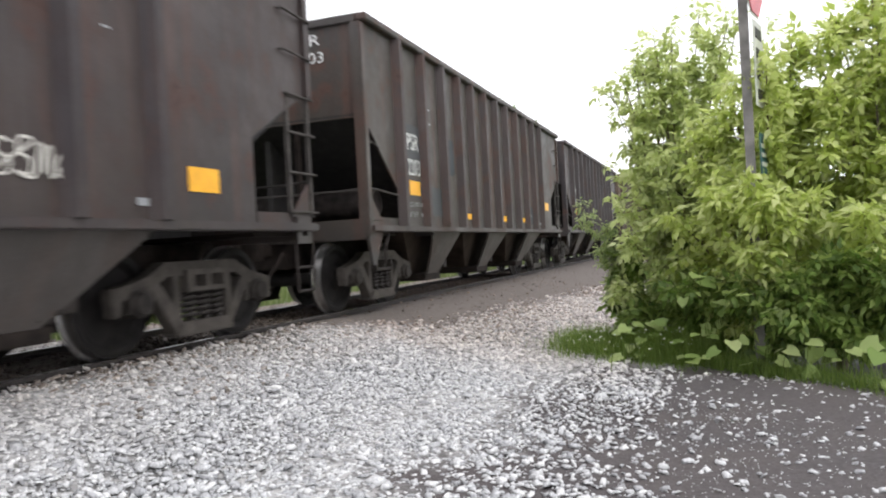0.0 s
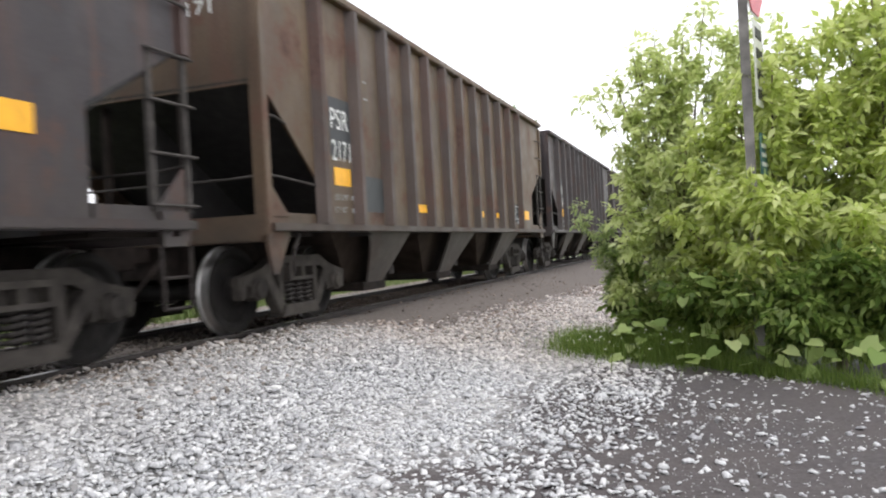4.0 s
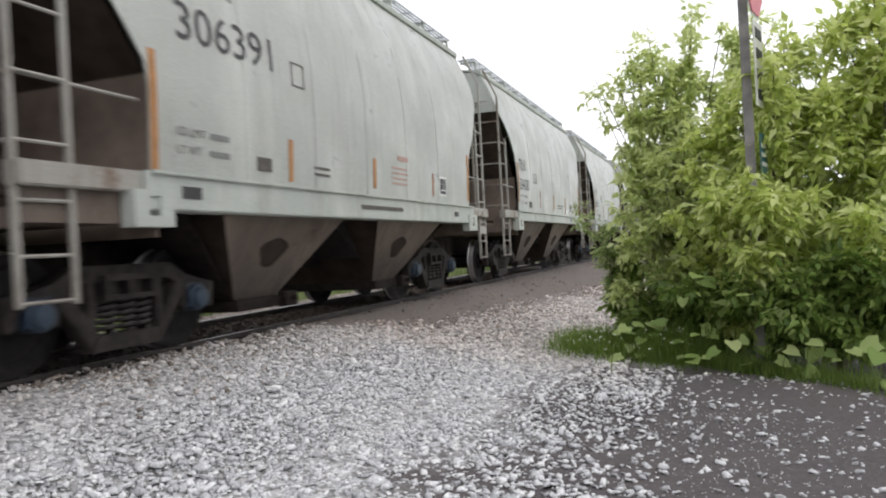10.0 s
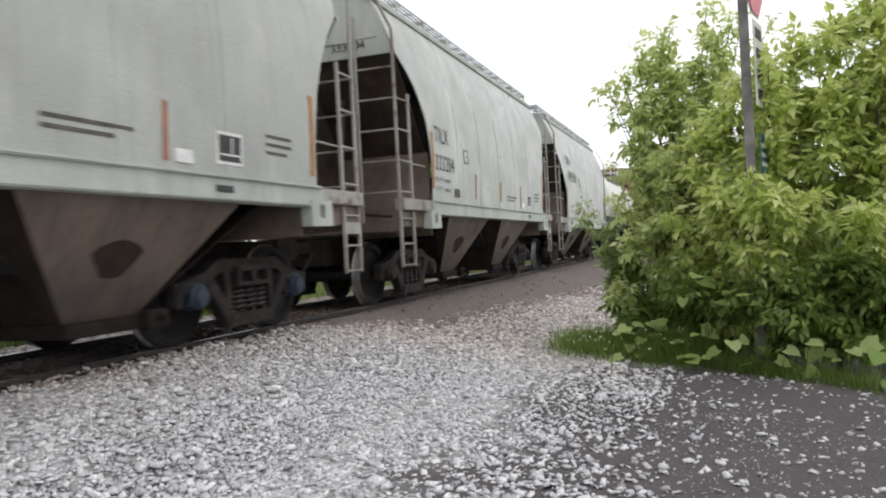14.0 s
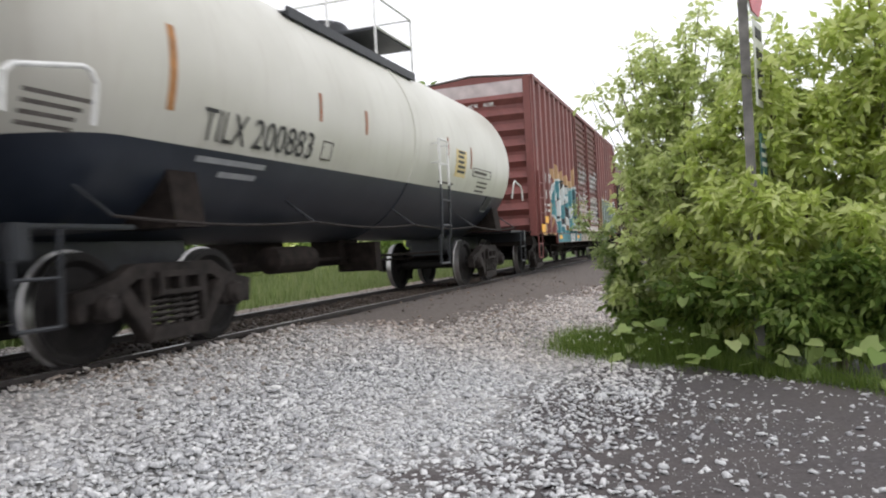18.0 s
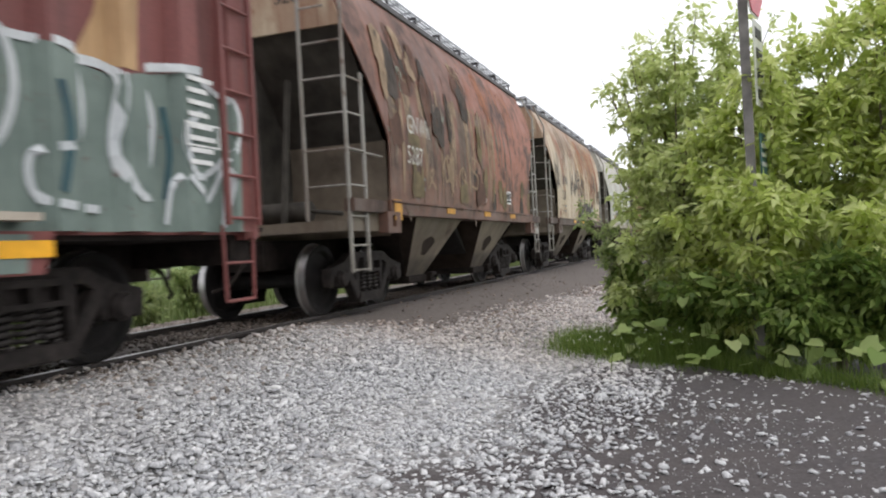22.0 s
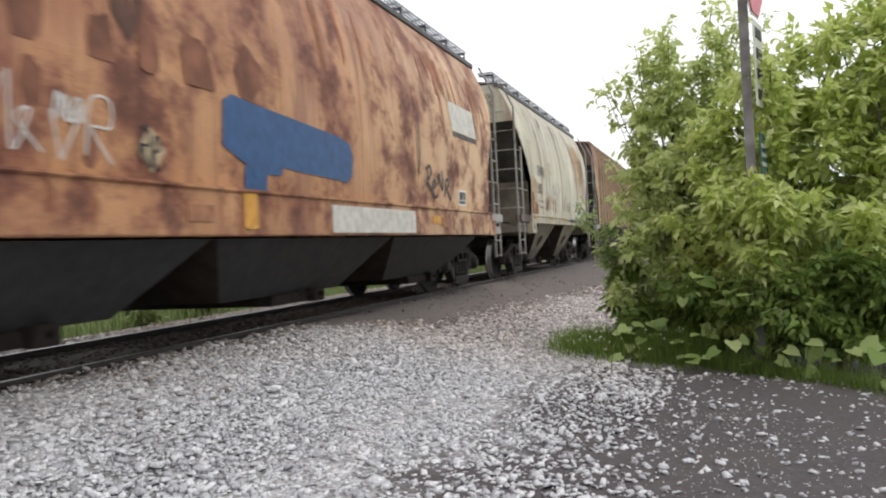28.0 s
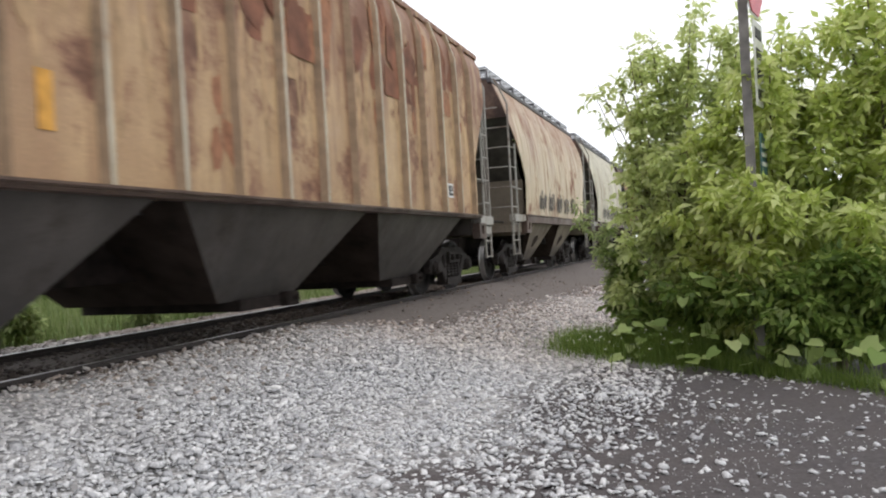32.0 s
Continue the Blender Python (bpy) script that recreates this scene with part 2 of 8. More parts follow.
def frame_mesh(material):
    """One cast side frame of a two-axle truck, outer face at x = 0.07, wheels at y = -0.87 and 0.87."""
    bm = bmesh.new()
    top = [(-1.12, 0.60), (-0.74, 0.67), (-0.52, 0.80), (0.52, 0.80), (0.74, 0.67), (1.12, 0.60)]
    prism(bm, [(-1.12, 0.49), (-0.76, 0.52), (-0.5, 0.68), (0.5, 0.68), (0.76, 0.52), (1.12, 0.49)] + top[::-1], "x", -0.07, 0.07)
    for s in (-1, 1):
        prism(bm, [(s * 0.74, 0.58), (s * 0.40, 0.14), (s * 0.31, 0.26), (s * 0.60, 0.63)], "x", -0.07, 0.075)
        prism(bm, [(s * 0.43, 0.7), (s * 0.43, 0.3), (s * 0.33, 0.26), (s * 0.33, 0.7)], "x", -0.06, 0.07)
        prism(bm, [(s * 1.05, 0.36), (s * 1.13, 0.36), (s * 1.16, 0.6), (s * 1.0, 0.6)], "x", -0.06, 0.06)
        prism(bm, [(s * 0.68, 0.36), (s * 0.74, 0.36), (s * 0.78, 0.6), (s * 0.64, 0.6)], "x", -0.06, 0.06)
    prism(bm, [(-0.42, 0.12), (0.42, 0.12), (0.36, 0.25), (-0.36, 0.25)], "x", -0.1, 0.1)
    return mesh_of("side_frame", bm, material, True, 0.012)


def bolster_end_mesh(material):
    """The end of a bolster in the window of a side frame, with two pockets."""
    bm = bmesh.new()
    for z0, z1 in ((0.52, 0.56), (0.67, 0.72)):
        box(bm, -0.05, 0.13, -0.29, 0.29, z0, z1)
    for y in (-0.29, -0.03, 0.23):
        box(bm, -0.05, 0.13, y, y + 0.06, 0.56, 0.67)
    box(bm, -0.06, 0.03, -0.25, 0.25, 0.55, 0.68)
    return mesh_of("bolster_end", bm, material, False)


def spring_mesh():
    bm = bmesh.new()
    turns, n = 5, 45
    pts = [(0.08 * math.cos(2 * math.pi * turns * i / n), 0.078 * math.sin(2 * math.pi * turns * i / n), 0.26 + 0.26 * i / n) for i in range(n + 1)]
    bent(bm, pts, 0.018, 6)
    return mesh_of("spring", bm, M_SPRING, True)


def cap_shape():
    """Bearing housing with its end cap."""
    bm = bmesh.new()
    box(bm, -0.09, 0.01, -0.12, 0.12, -0.08, 0.14)
    lathe(bm, [(-0.1, 0.125), (0.04, 0.12), (0.05, 0.1), (0.085, 0.09), (0.095, 0.04)], "x", 20)
    return bm


def cap_mesh(material):
    return mesh_of("bearing_cap", cap_shape(), material, True)


def bolster_mesh():
    bm = bmesh.new()
    box(bm, -1.02, 1.02, -0.2, 0.2, 0.5, 0.74)
    return mesh_of("bolster", bm, M_GRIME, True, 0.03)


WHEEL, AXLE, SPRING, BOLSTER = wheel_mesh(), axle_mesh(), spring_mesh(), bolster_mesh()
SIDE, CAP, BOLSTER_END = frame_mesh(M_TRUCK), cap_mesh(M_TRUCK), bolster_end_mesh(M_TRUCK)
SIDE_DUSTY, CAP_DUSTY, END_DUSTY = frame_mesh(M_DUSTY), cap_mesh(M_DUSTY), bolster_end_mesh(M_DUSTY)
M_BLUECAP = plain("blue_bearing_cap", (0.018, 0.032, 0.052), 0.3, 0.6)
CAP_BLUE = mesh_of("bearing_cap", cap_shape(), M_BLUECAP, True)
ROLLING = []            # wheelsets that turn


def trucks(car, centre, cap=None, base=0.87, dusty=False):
    """Two trucks at y = -centre and centre: side frames with springs and bearing caps, bolster, turning wheelsets."""
    for y in (-centre, centre):
        part("bolster", BOLSTER, None, car, at=pose(0, y, 0))
        for s in (1, -1):
            fr = part("side_frame", SIDE_DUSTY if dusty else SIDE, None, car, at=pose(s * 1.0, y, 0, 0, 0, 0 if s > 0 else 180))
            part("bolster_end", END_DUSTY if dusty else BOLSTER_END, None, fr)
            for w in (-0.2, 0.0, 0.2):
                part("spring", SPRING, None, fr, at=pose(0, w, 0))
            for w in (-base, base):
                part("bearing_cap", cap or (CAP_DUSTY if dusty else CAP), None, fr, at=pose(0.06, w, 0.46))
        for w in (-base, base):
            ax = part("wheelset", AXLE, None, car, "axle with two turning steel wheels")
            ROLLING.append((ax, y + w))
            part("wheel", WHEEL, None, ax, at=pose(0.745, 0, 0, 0, 0, 180))
            part("wheel", WHEEL, None, ax, at=pose(-0.745, 0, 0))


def couplers(car, reach, z=0.88):
    for s in (-1, 1):
        bm = bmesh.new()
        box(bm, -0.08, 0.08, s * reach - (0.9 if s > 0 else 0), s * reach + (0 if s > 0 else 0.9), z - 0.09, z + 0.09)
        prism(bm, [(-0.17, s * (reach - 0.28)), (0.17, s * (reach - 0.28)), (0.2, s * (reach + 0.02)), (0.05, s * (reach + 0.04)), (-0.2, s * (reach - 0.06))], "z", z - 0.15, z + 0.15)
        part("coupler", bm, M_GRIME, car, bevel=0.02)
        hose = bmesh.new()
        bent(hose, [(0.3, s * (reach - 0.5), z - 0.05), (0.32, s * (reach - 0.3), z - 0.2), (0.25, s * (reach - 0.1), z - 0.42), (0.12, s * (reach + 0.02), z - 0.46)], 0.025, 6)
        part("brake_hose", hose, M_GRIME, car)


def ladder(car, x, y, z0, z1, step, material, wide=0.42, along="y", r=0.016, name="ladder"):
    """Two stiles and rungs, on a side (along y) or on an end (along x)."""
    bm = bmesh.new()
    ends = ((x, y), (x, y + wide)) if along == "y" else ((x, y), (x + wide, y))
    for a, b in ends:
        box(bm, a - 0.022, a + 0.022, b - 0.022, b + 0.022, z0, z1)
    z = z0 + 0.06
    while z < z1:
        rod(bm, (*ends[0], z), (*ends[1], z), r, 6)
        z += step
    return part(name, bm, material, car)


def stirrup(car, x, y, z0, z1, material, wide=0.4):
    bm = bmesh.new()
    bent(bm, [(x, y, z1), (x, y + 0.02, z0), (x, y + wide - 0.02, z0), (x, y + wide, z1)], 0.017, 6)
    rod(bm, (x, y + 0.01, (z0 + z1) / 2), (x, y + wide - 0.01, (z0 + z1) / 2), 0.015, 6)
    part("stirrup_step", bm, material, car)


def box_paint():
    k = Mat("red_brown_boxcar_paint", 0.6)
    tone = k.mix(k.ramp(k.noise(0.8, 6), (0.3, 0.0), (0.7, 1.0)), (0.205, 0.062, 0.054), (0.155, 0.051, 0.045))
    streaks = k.ramp(k.noise(3.0, 6, k.scaled(1, 3.0, 0.15)), (0.52, 0.0), (0.75, 0.6))
    tone = k.mix(streaks, tone, (0.075, 0.034, 0.03))
    pale = k.ramp(k.noise(2.2, 6, k.scaled(1, 2.0, 0.12, (3.0, 1.0, 0.0))), (0.58, 0.0), (0.75, 0.35))
    tone = k.mix(pale, tone, (0.25, 0.1, 0.085))
    tone = k.mix(0.12, tone, k.ramp(k.noise(40, 3), (0.3, 0.0), (0.7, 1.0)), "OVERLAY")
    k.bump(k.noise(2.5, 4), 0.2, 0.03)
    return k.done(tone)


def spray(name, a, b, wear=(0.13, 0.045, 0.038), worn=0.62):
    """Spray paint with uneven cover, runs and spots where the old paint shows through."""
    k = Mat(name, 0.65)
    tone = k.mix(k.ramp(k.noise(1.4, 6, None, 0.65), (0.35, 0.0), (0.65, 1.0)), a, b)
    dirty = k.ramp(k.noise(3.5, 6, k.scaled(1, 2.2, 0.25)), (0.5, 0.0), (0.75, 0.45))
    tone = k.mix(dirty, tone, tuple(c * 0.45 for c in b))
    tone = k.mix(k.ramp(k.noise(7.0, 8, None, 0.75), (worn, 0.0), (worn + 0.05, 0.9)), tone, wear)
    k.bump(k.noise(20, 4), 0.15, 0.01)
    return k.done(tone)


def tank_paint():
    k = Mat("two_tone_tank_paint", 0.38)
    x, y, z = k.axes()
    pale = k.mix(k.ramp(k.noise(0.9, 5), (0.35, 0.0), (0.7, 1.0)), (0.56, 0.55, 0.49), (0.49, 0.48, 0.42))
    pale = k.mix(k.math("MULTIPLY", k.ramp(k.noise(3, 5, k.scaled(1, 2.5, 0.2)), (0.55, 0.0), (0.8, 1.0)), 0.3), pale, (0.3, 0.25, 0.2))
    dark = k.mix(k.ramp(k.noise(2, 5), (0.3, 0.0), (0.7, 1.0)), (0.015, 0.021, 0.033), (0.026, 0.033, 0.047))
    return k.done(k.mix(k.span(z, 1.8, 1.804), dark, pale))


# near-black for the shade on bay slopes, also used for grease stains
M_SHADEGREASE = plain("bay_shade_and_grease_black", (0.034, 0.025, 0.02), 0.5, 0.9, scale=3, sheen=0.15)
M_BOX = box_paint()
M_TEAL = spray("teal_spray_paint", (0.04, 0.17, 0.21), (0.075, 0.25, 0.28))
M_DEEPTEAL = spray("deep_teal_spray_paint", (0.018, 0.055, 0.07), (0.035, 0.095, 0.11))
M_SPRAYWHITE = spray("white_spray_paint", (0.62, 0.64, 0.64), (0.46, 0.49, 0.5))
M_DOORWHITE = spray("pinkish_white_spray_paint", (0.58, 0.55, 0.52), (0.4, 0.35, 0.34), (0.14, 0.05, 0.045), 0.6)
M_SPRAYBLACK = spray("black_spray_paint", (0.02, 0.02, 0.023), (0.035, 0.033, 0.036))
M_FLAME = spray("tan_spray_paint", (0.5, 0.32, 0.16), (0.38, 0.23, 0.11), worn=0.68)
M_OCHRE = spray("ochre_brown_paint", (0.2, 0.105, 0.04), (0.13, 0.075, 0.035), worn=0.66)
M_CRIMSON = spray("crimson_spray_paint", (0.3, 0.025, 0.03), (0.2, 0.03, 0.03))
M_GREYGREEN = spray("grey_green_spray_paint_fill", (0.19, 0.24, 0.21), (0.12, 0.16, 0.14))
M_BOXDOOR = spray("chalky_red_door_paint", (0.2, 0.085, 0.078), (0.14, 0.055, 0.05), (0.36, 0.29, 0.28), 0.6)
M_CREAMRED = spray("red_band_paint", (0.22, 0.06, 0.05), (0.3, 0.14, 0.12), (0.45, 0.4, 0.38), 0.58)
M_SILLWHITE = spray("dirty_cream_paint", (0.5, 0.45, 0.37), (0.36, 0.31, 0.25), (0.1, 0.05, 0.04), 0.64)
M_TANK = tank_paint()
M_NAVY = plain("black_underframe", (0.014, 0.016, 0.02), 0.3, 0.5)
M_TAN = plain("tan_panel", (0.62, 0.5, 0.25), 0.2, 0.6)
M_PINK = plain("chalky_pink", (0.5, 0.43, 0.43), 0.2, 0.8, scale=3)
M_ROOF = plain("dull_galvanised_roof", (0.2, 0.19, 0.18), 0.25, 0.55)
M_BOARD = plain("galvanised_grating", (0.33, 0.345, 0.37), 0.25, 0.55)
M_PSR_HOP = paint("hopper_bay_paint", (0.078, 0.067, 0.06), (0.045, 0.039, 0.036), (0.07, 0.046, 0.036), 0.62, 0.4, (0.045, 0.04, 0.037), 0.6)
M_TRIM = paint("pale_grey_trim", (0.42, 0.44, 0.4), (0.36, 0.38, 0.35), (0.18, 0.14, 0.1), 0.74, 0.2, (0.2, 0.17, 0.14), 1.2)
M_RED = paint("faded_red_paint", (0.22, 0.085, 0.048), (0.15, 0.064, 0.042), (0.1, 0.052, 0.038), 0.52, 0.8, (0.14, 0.1, 0.07), 2.6, seed=4.0, run=0.2, bleach=(-0.4, 1.4, (0.33, 0.105, 0.052)))
M_TANRUST = paint("rust_streaked_cream_paint", (0.55, 0.46, 0.33), (0.46, 0.37, 0.25), (0.22, 0.085, 0.045), 0.57, 0.62, (0.16, 0.1, 0.065), 1.8, seed=5.0, run=0.5)
M_CREAM = paint("chalky_white_paint", (0.5, 0.5, 0.45), (0.43, 0.42, 0.37), (0.22, 0.11, 0.055), 0.66, 0.35, (0.2, 0.15, 0.1), 1.7, seed=6.0, run=0.2)
M_CREAM2 = paint("yellowed_white_paint", (0.51, 0.48, 0.38), (0.43, 0.4, 0.3), (0.25, 0.13, 0.065), 0.62, 0.5, (0.18, 0.13, 0.09), 1.7, seed=7.0)
M_FADED = paint("sun_bleached_orange_paint", (0.5, 0.27, 0.12), (0.36, 0.15, 0.07), (0.21, 0.075, 0.043), 0.5, 0.6, (0.2, 0.1, 0.06), 1.3, seed=8.0, run=0.45, bleach=(0.5, 4.5, (0.62, 0.42, 0.235)))
M_BUFF = paint("rusty_buff_paint", (0.5, 0.35, 0.19), (0.36, 0.22, 0.12), (0.21, 0.1, 0.062), 0.53, 0.4, (0.2, 0.12, 0.075), 1.5, seed=9.0, run=0.85)
M_RUSTTRIM = paint("rusty_trim", (0.12, 0.07, 0.046), (0.085, 0.048, 0.033), (0.06, 0.03, 0.02), 0.5, 0.5)
M_POST = paint("pale_ladder_paint", (0.34, 0.33, 0.3), (0.26, 0.245, 0.215), (0.13, 0.08, 0.055), 0.58, 0.4, (0.13, 0.11, 0.09), 1.0)
M_TANDIRT = paint("tan_dusty_hopper", (0.2, 0.165, 0.12), (0.13, 0.106, 0.078), (0.07, 0.045, 0.03), 0.62, 0.4, (0.04, 0.033, 0.028), 0.7)
M_PSR_BROWN = paint("rust_brown_hopper_paint", (0.041, 0.028, 0.025), (0.027, 0.021, 0.021), (0.062, 0.03, 0.023), 0.55, 0.65, grime=(0.035, 0.03, 0.026), grime_top=1.7, seed=2.0)
M_PSR_OLIVE = paint("olive_brown_hopper_paint", (0.058, 0.047, 0.037), (0.036, 0.031, 0.029), (0.085, 0.042, 0.03), 0.57, 0.6, grime=(0.03, 0.027, 0.025), grime_top=1.8, seed=3.0)
M_PSR_TAN = paint("tan_brown_hopper_paint", (0.115, 0.074, 0.04), (0.07, 0.05, 0.034), (0.1, 0.045, 0.028), 0.56, 0.5, grime=(0.035, 0.03, 0.026), grime_top=1.6, seed=12.0)
M_RIB_BROWN = paint("rib_brown_paint", (0.034, 0.024, 0.025), (0.022, 0.017, 0.019), (0.05, 0.027, 0.022), 0.57, 0.5, grime_top=1.6, seed=13.0)
M_RIB_RED = paint("rib_red_brown_paint", (0.042, 0.025, 0.022), (0.028, 0.02, 0.019), (0.06, 0.03, 0.022), 0.55, 0.5, grime_top=1.6, seed=14.0)
M_RIB_TAN = paint("rib_rusty_paint", (0.055, 0.034, 0.024), (0.04, 0.027, 0.022), (0.07, 0.032, 0.022), 0.55, 0.5, grime_top=1.6, seed=15.0)
M_LADDER = plain("dusty_ladder_steel", (0.06, 0.054, 0.05), 0.4, 0.8, sheen=0.2)
M_UMBER = plain("dark_umber_rust", (0.1, 0.05, 0.034), 0.4, 0.85, scale=4)
M_SOOTPATCH = plain("sooty_paint", (0.055, 0.043, 0.035), 0.4, 0.85, scale=4)
M_OLDOLIVE = plain("old_olive_paint", (0.15, 0.115, 0.06), 0.4, 0.85, scale=4)
M_RUSTPATCH = plain("brown_rust_patch", (0.2, 0.085, 0.05), 0.45, 0.85, scale=3)
M_SLATE = plain("slate_blue_repaint", (0.03, 0.036, 0.042), 0.25, 0.7, scale=3)
M_FRESH = plain("fresh_black_paint", (0.03, 0.033, 0.036), 0.2, 0.55)
M_CHALK = plain("chalk_white", (0.55, 0.53, 0.48), 0.2, 0.8)
M_DIMBLACK = plain("faded_black_paint", (0.09, 0.08, 0.072), 0.35, 0.8)
M_REDTEXT = plain("faded_red_stencil", (0.42, 0.27, 0.23), 0.15, 0.7)
M_YELLOWOLD = plain("dull_yellow_paint", (0.55, 0.28, 0.05), 0.25, 0.7)
M_BUFFPAINT = plain("buff_spray_paint", (0.42, 0.33, 0.2), 0.25, 0.7)
M_RUSTINK = plain("rusty_ink", (0.3, 0.14, 0.075), 0.3, 0.8)
M_RUSTRUN = plain("rust_run", (0.3, 0.12, 0.06), 0.4, 0.8, scale=5)
M_WASH = plain("rust_wash", (0.42, 0.28, 0.155), 0.3, 0.8, scale=5)
M_DULLBUFF = plain("buff_paint_and_rib_shade", (0.27, 0.19, 0.12), 0.3, 0.8, scale=5)
M_DARKRUN = plain("dark_run", (0.15, 0.11, 0.085), 0.4, 0.8, scale=5)
M_MINT = plain("faded_turquoise_paint", (0.28, 0.37, 0.3), 0.3, 0.8, scale=4)
M_PATCH = plain("pale_grey_patch", (0.46, 0.39, 0.27), 0.25, 0.7, scale=3)
M_CREAMEND = plain("dusty_cream_end", (0.33, 0.3, 0.23), 0.3, 0.8, scale=3)
M_DARKROOF = plain("dark_roof_edge", (0.085, 0.08, 0.085), 0.3, 0.6)
M_REDTRIM = paint("rusty_red_trim", (0.17, 0.07, 0.04), (0.12, 0.055, 0.035), (0.07, 0.035, 0.022), 0.55, 0.5)
M_GREYHOP = paint("dusty_grey_bay", (0.07, 0.06, 0.053), (0.042, 0.036, 0.032), (0.04, 0.03, 0.024), 0.6, 0.3, (0.03, 0.027, 0.025), 1.1)
M_BLUE = plain("blue_spray_paint", (0.03, 0.085, 0.2), 0.2, 0.6)
# grey end, darkened for the shade under the sloping sheet
M_OLIVE = plain("grey_hopper_end_in_shade", (0.06, 0.055, 0.047), 0.4, 0.85, scale=3, sheen=0.2)


# ---- cars ----
def open_hopper(at, group, paintwork, ribwork, reservoir=False):
    """A ribbed three-bay open hopper car, 12.7 m over its end posts."""
    car = thing("hopper_car", "dark brown ribbed steel open hopper car on the rails", "railcar", group, at)
    e = 6.37
    for s in (1, -1):
        bm = bmesh.new()
        outline = [(-e, 3.74), (-e, 2.52), (-5.3, 1.58), (-5.3, 1.12), (5.3, 1.12), (5.3, 1.95), (e, 2.56), (e, 3.74)]
        prism(bm, outline, "x", s * 1.50, s * 1.53)
        part("side_sheet", bm, paintwork, car)
        bm = bmesh.new()
        box(bm, *sorted((s * 1.46, s * 1.63)), -e - 0.02, e + 0.02, 3.74, 3.84)
        part("top_chord", bm, paintwork, car, bevel=0.015)
        bm = bmesh.new()
        box(bm, *sorted((s * 1.44, s * 1.61)), -e, e, 1.05, 1.13)
        part("side_sill", bm, ribwork, car, bevel=0.01)
        for y in (-5.28, -4.36, -3.46, -2.62, -1.87, -1.05, -0.22, 0.58, 1.44, 2.28, 3.1, 3.95):
            bm = bmesh.new()
            a, b = s * 1.53, s * 1.64
            prism(bm, [(a, y - 0.11), (b, y - 0.045), (b, y + 0.045), (a, y + 0.11)], "z", 1.13, 3.74)
            part("side_rib", bm, ribwork, car)
        for y0, y1, z in ((-6.3, -5.34, 1.24), (5.34, 6.3, 1.24)):
            bm = bmesh.new()
            box(bm, *sorted((s * 1.40, s * 1.52)), y0, y1, 1.13, z)
            part("sill_web", bm, paintwork, car)
        for q in (-1, 1):
            bm = bmesh.new()
            y0, y1 = q * e - 0.06, q * e + 0.06
            prism(bm, [(s * 1.42, y0), (s * 1.57, y0), (s * 1.57, y1), (s * 1.42, y1)], "z", 1.0 if q < 0 else 2.5, 3.72)
            part("corner_post", bm, paintwork, car, bevel=0.012)
            bm = bmesh.new()
            prism(bm, [(q * (e - 0.05), 1.2), (q * (e - 0.42), 1.2), (q * (e - 0.05), 1.56)], "x", s * 1.5, s * 1.53)
            part("gusset", bm, paintwork, car)
            bm = bmesh.new()
            if q < 0:                                   # a plate that tapers to a point below the sill
                prism(bm, [(-e - 0.05, 1.06), (-e + 0.42, 1.06), (-e + 0.14, 0.62), (-e + 0.06, 0.62)], "x", s * 1.5, s * 1.54)
                part("corner_plate", bm, paintwork, car)
                bm = bmesh.new()
                bent(bm, [(s * 1.53, -e + 0.44, 0.62), (s * 1.55, -e + 0.43, 0.85), (s * 1.55, -e + 0.56, 1.02)], 0.022, 6)
                part("release_lever", bm, M_TRUCK, car, "bent dusty release lever")
                bm = bmesh.new()
                bent(bm, [(s * 1.53, -e, 1.6), (s * 1.55, -e + 0.2, 1.6), (s * 1.53, -5.28, 1.55)], 0.014, 6)
                part("grab_rail", bm, M_SPRING, car)
                bm = bmesh.new()
                bent(bm, [(s * 1.53, -e + 0.03, 2.2), (s * 1.56, -e + 0.15, 2.2), (s * 1.53, -e + 0.42, 2.16)], 0.014, 6)
                part("grab_rail", bm, M_SPRING, car)
            else:                                       # a pierced bracket under the ladder, then an open step
                y = e - 0.22
                for a, b, c, d in ((y - 0.15, y - 0.05, 0.92, 1.2), (y + 0.05, y + 0.15, 0.92, 1.2), (y - 0.05, y + 0.05, 0.92, 1.0), (y - 0.05, y + 0.05, 1.1, 1.2)):
                    box(bm, *sorted((s * 1.53, s * 1.56)), a, b, c, d)
                part("step_bracket", bm, paintwork, car)
                stirrup(car, s * 1.54, y - 0.17, 0.42, 0.92, M_TRUCK, 0.36)
                bm = bmesh.new()
                for w in (y - 0.2, y + 0.22):
                    box(bm, *sorted((s * 1.5, s * 1.54)), w - 0.024, w + 0.024, 1.2, 2.5)
                for z in (1.25, 1.66, 2.08, 2.48):
                    bent(bm, [(s * 1.54, y - 0.24, z), (s * 1.56, y - 0.2, z), (s * 1.56, y + 0.3, z)], 0.014, 6)
                part("ladder", bm, M_LADDER, car, "short ladder with thin dusty rungs")
                for z in (2.9, 3.32):
                    bm = bmesh.new()
                    bent(bm, [(s * 1.53, y - 0.3, z + 0.02), (s * 1.59, y - 0.28, z + 0.02), (s * 1.59, y + 0.24, z), (s * 1.53, y + 0.26, z)], 0.014, 6)
                    part("grab_iron", bm, M_LADDER, car)
    for q in (-1, 1):
        knee = 2.52
        bm = bmesh.new()
        sheet(bm, [[(-1.5, q * e, 3.74), (1.5, q * e, 3.74)], [(-1.5, q * e, knee), (1.5, q * e, knee)]], (0, -q * 0.03, 0))
        part("end_sheet", bm, paintwork, car)
        bm = bmesh.new()
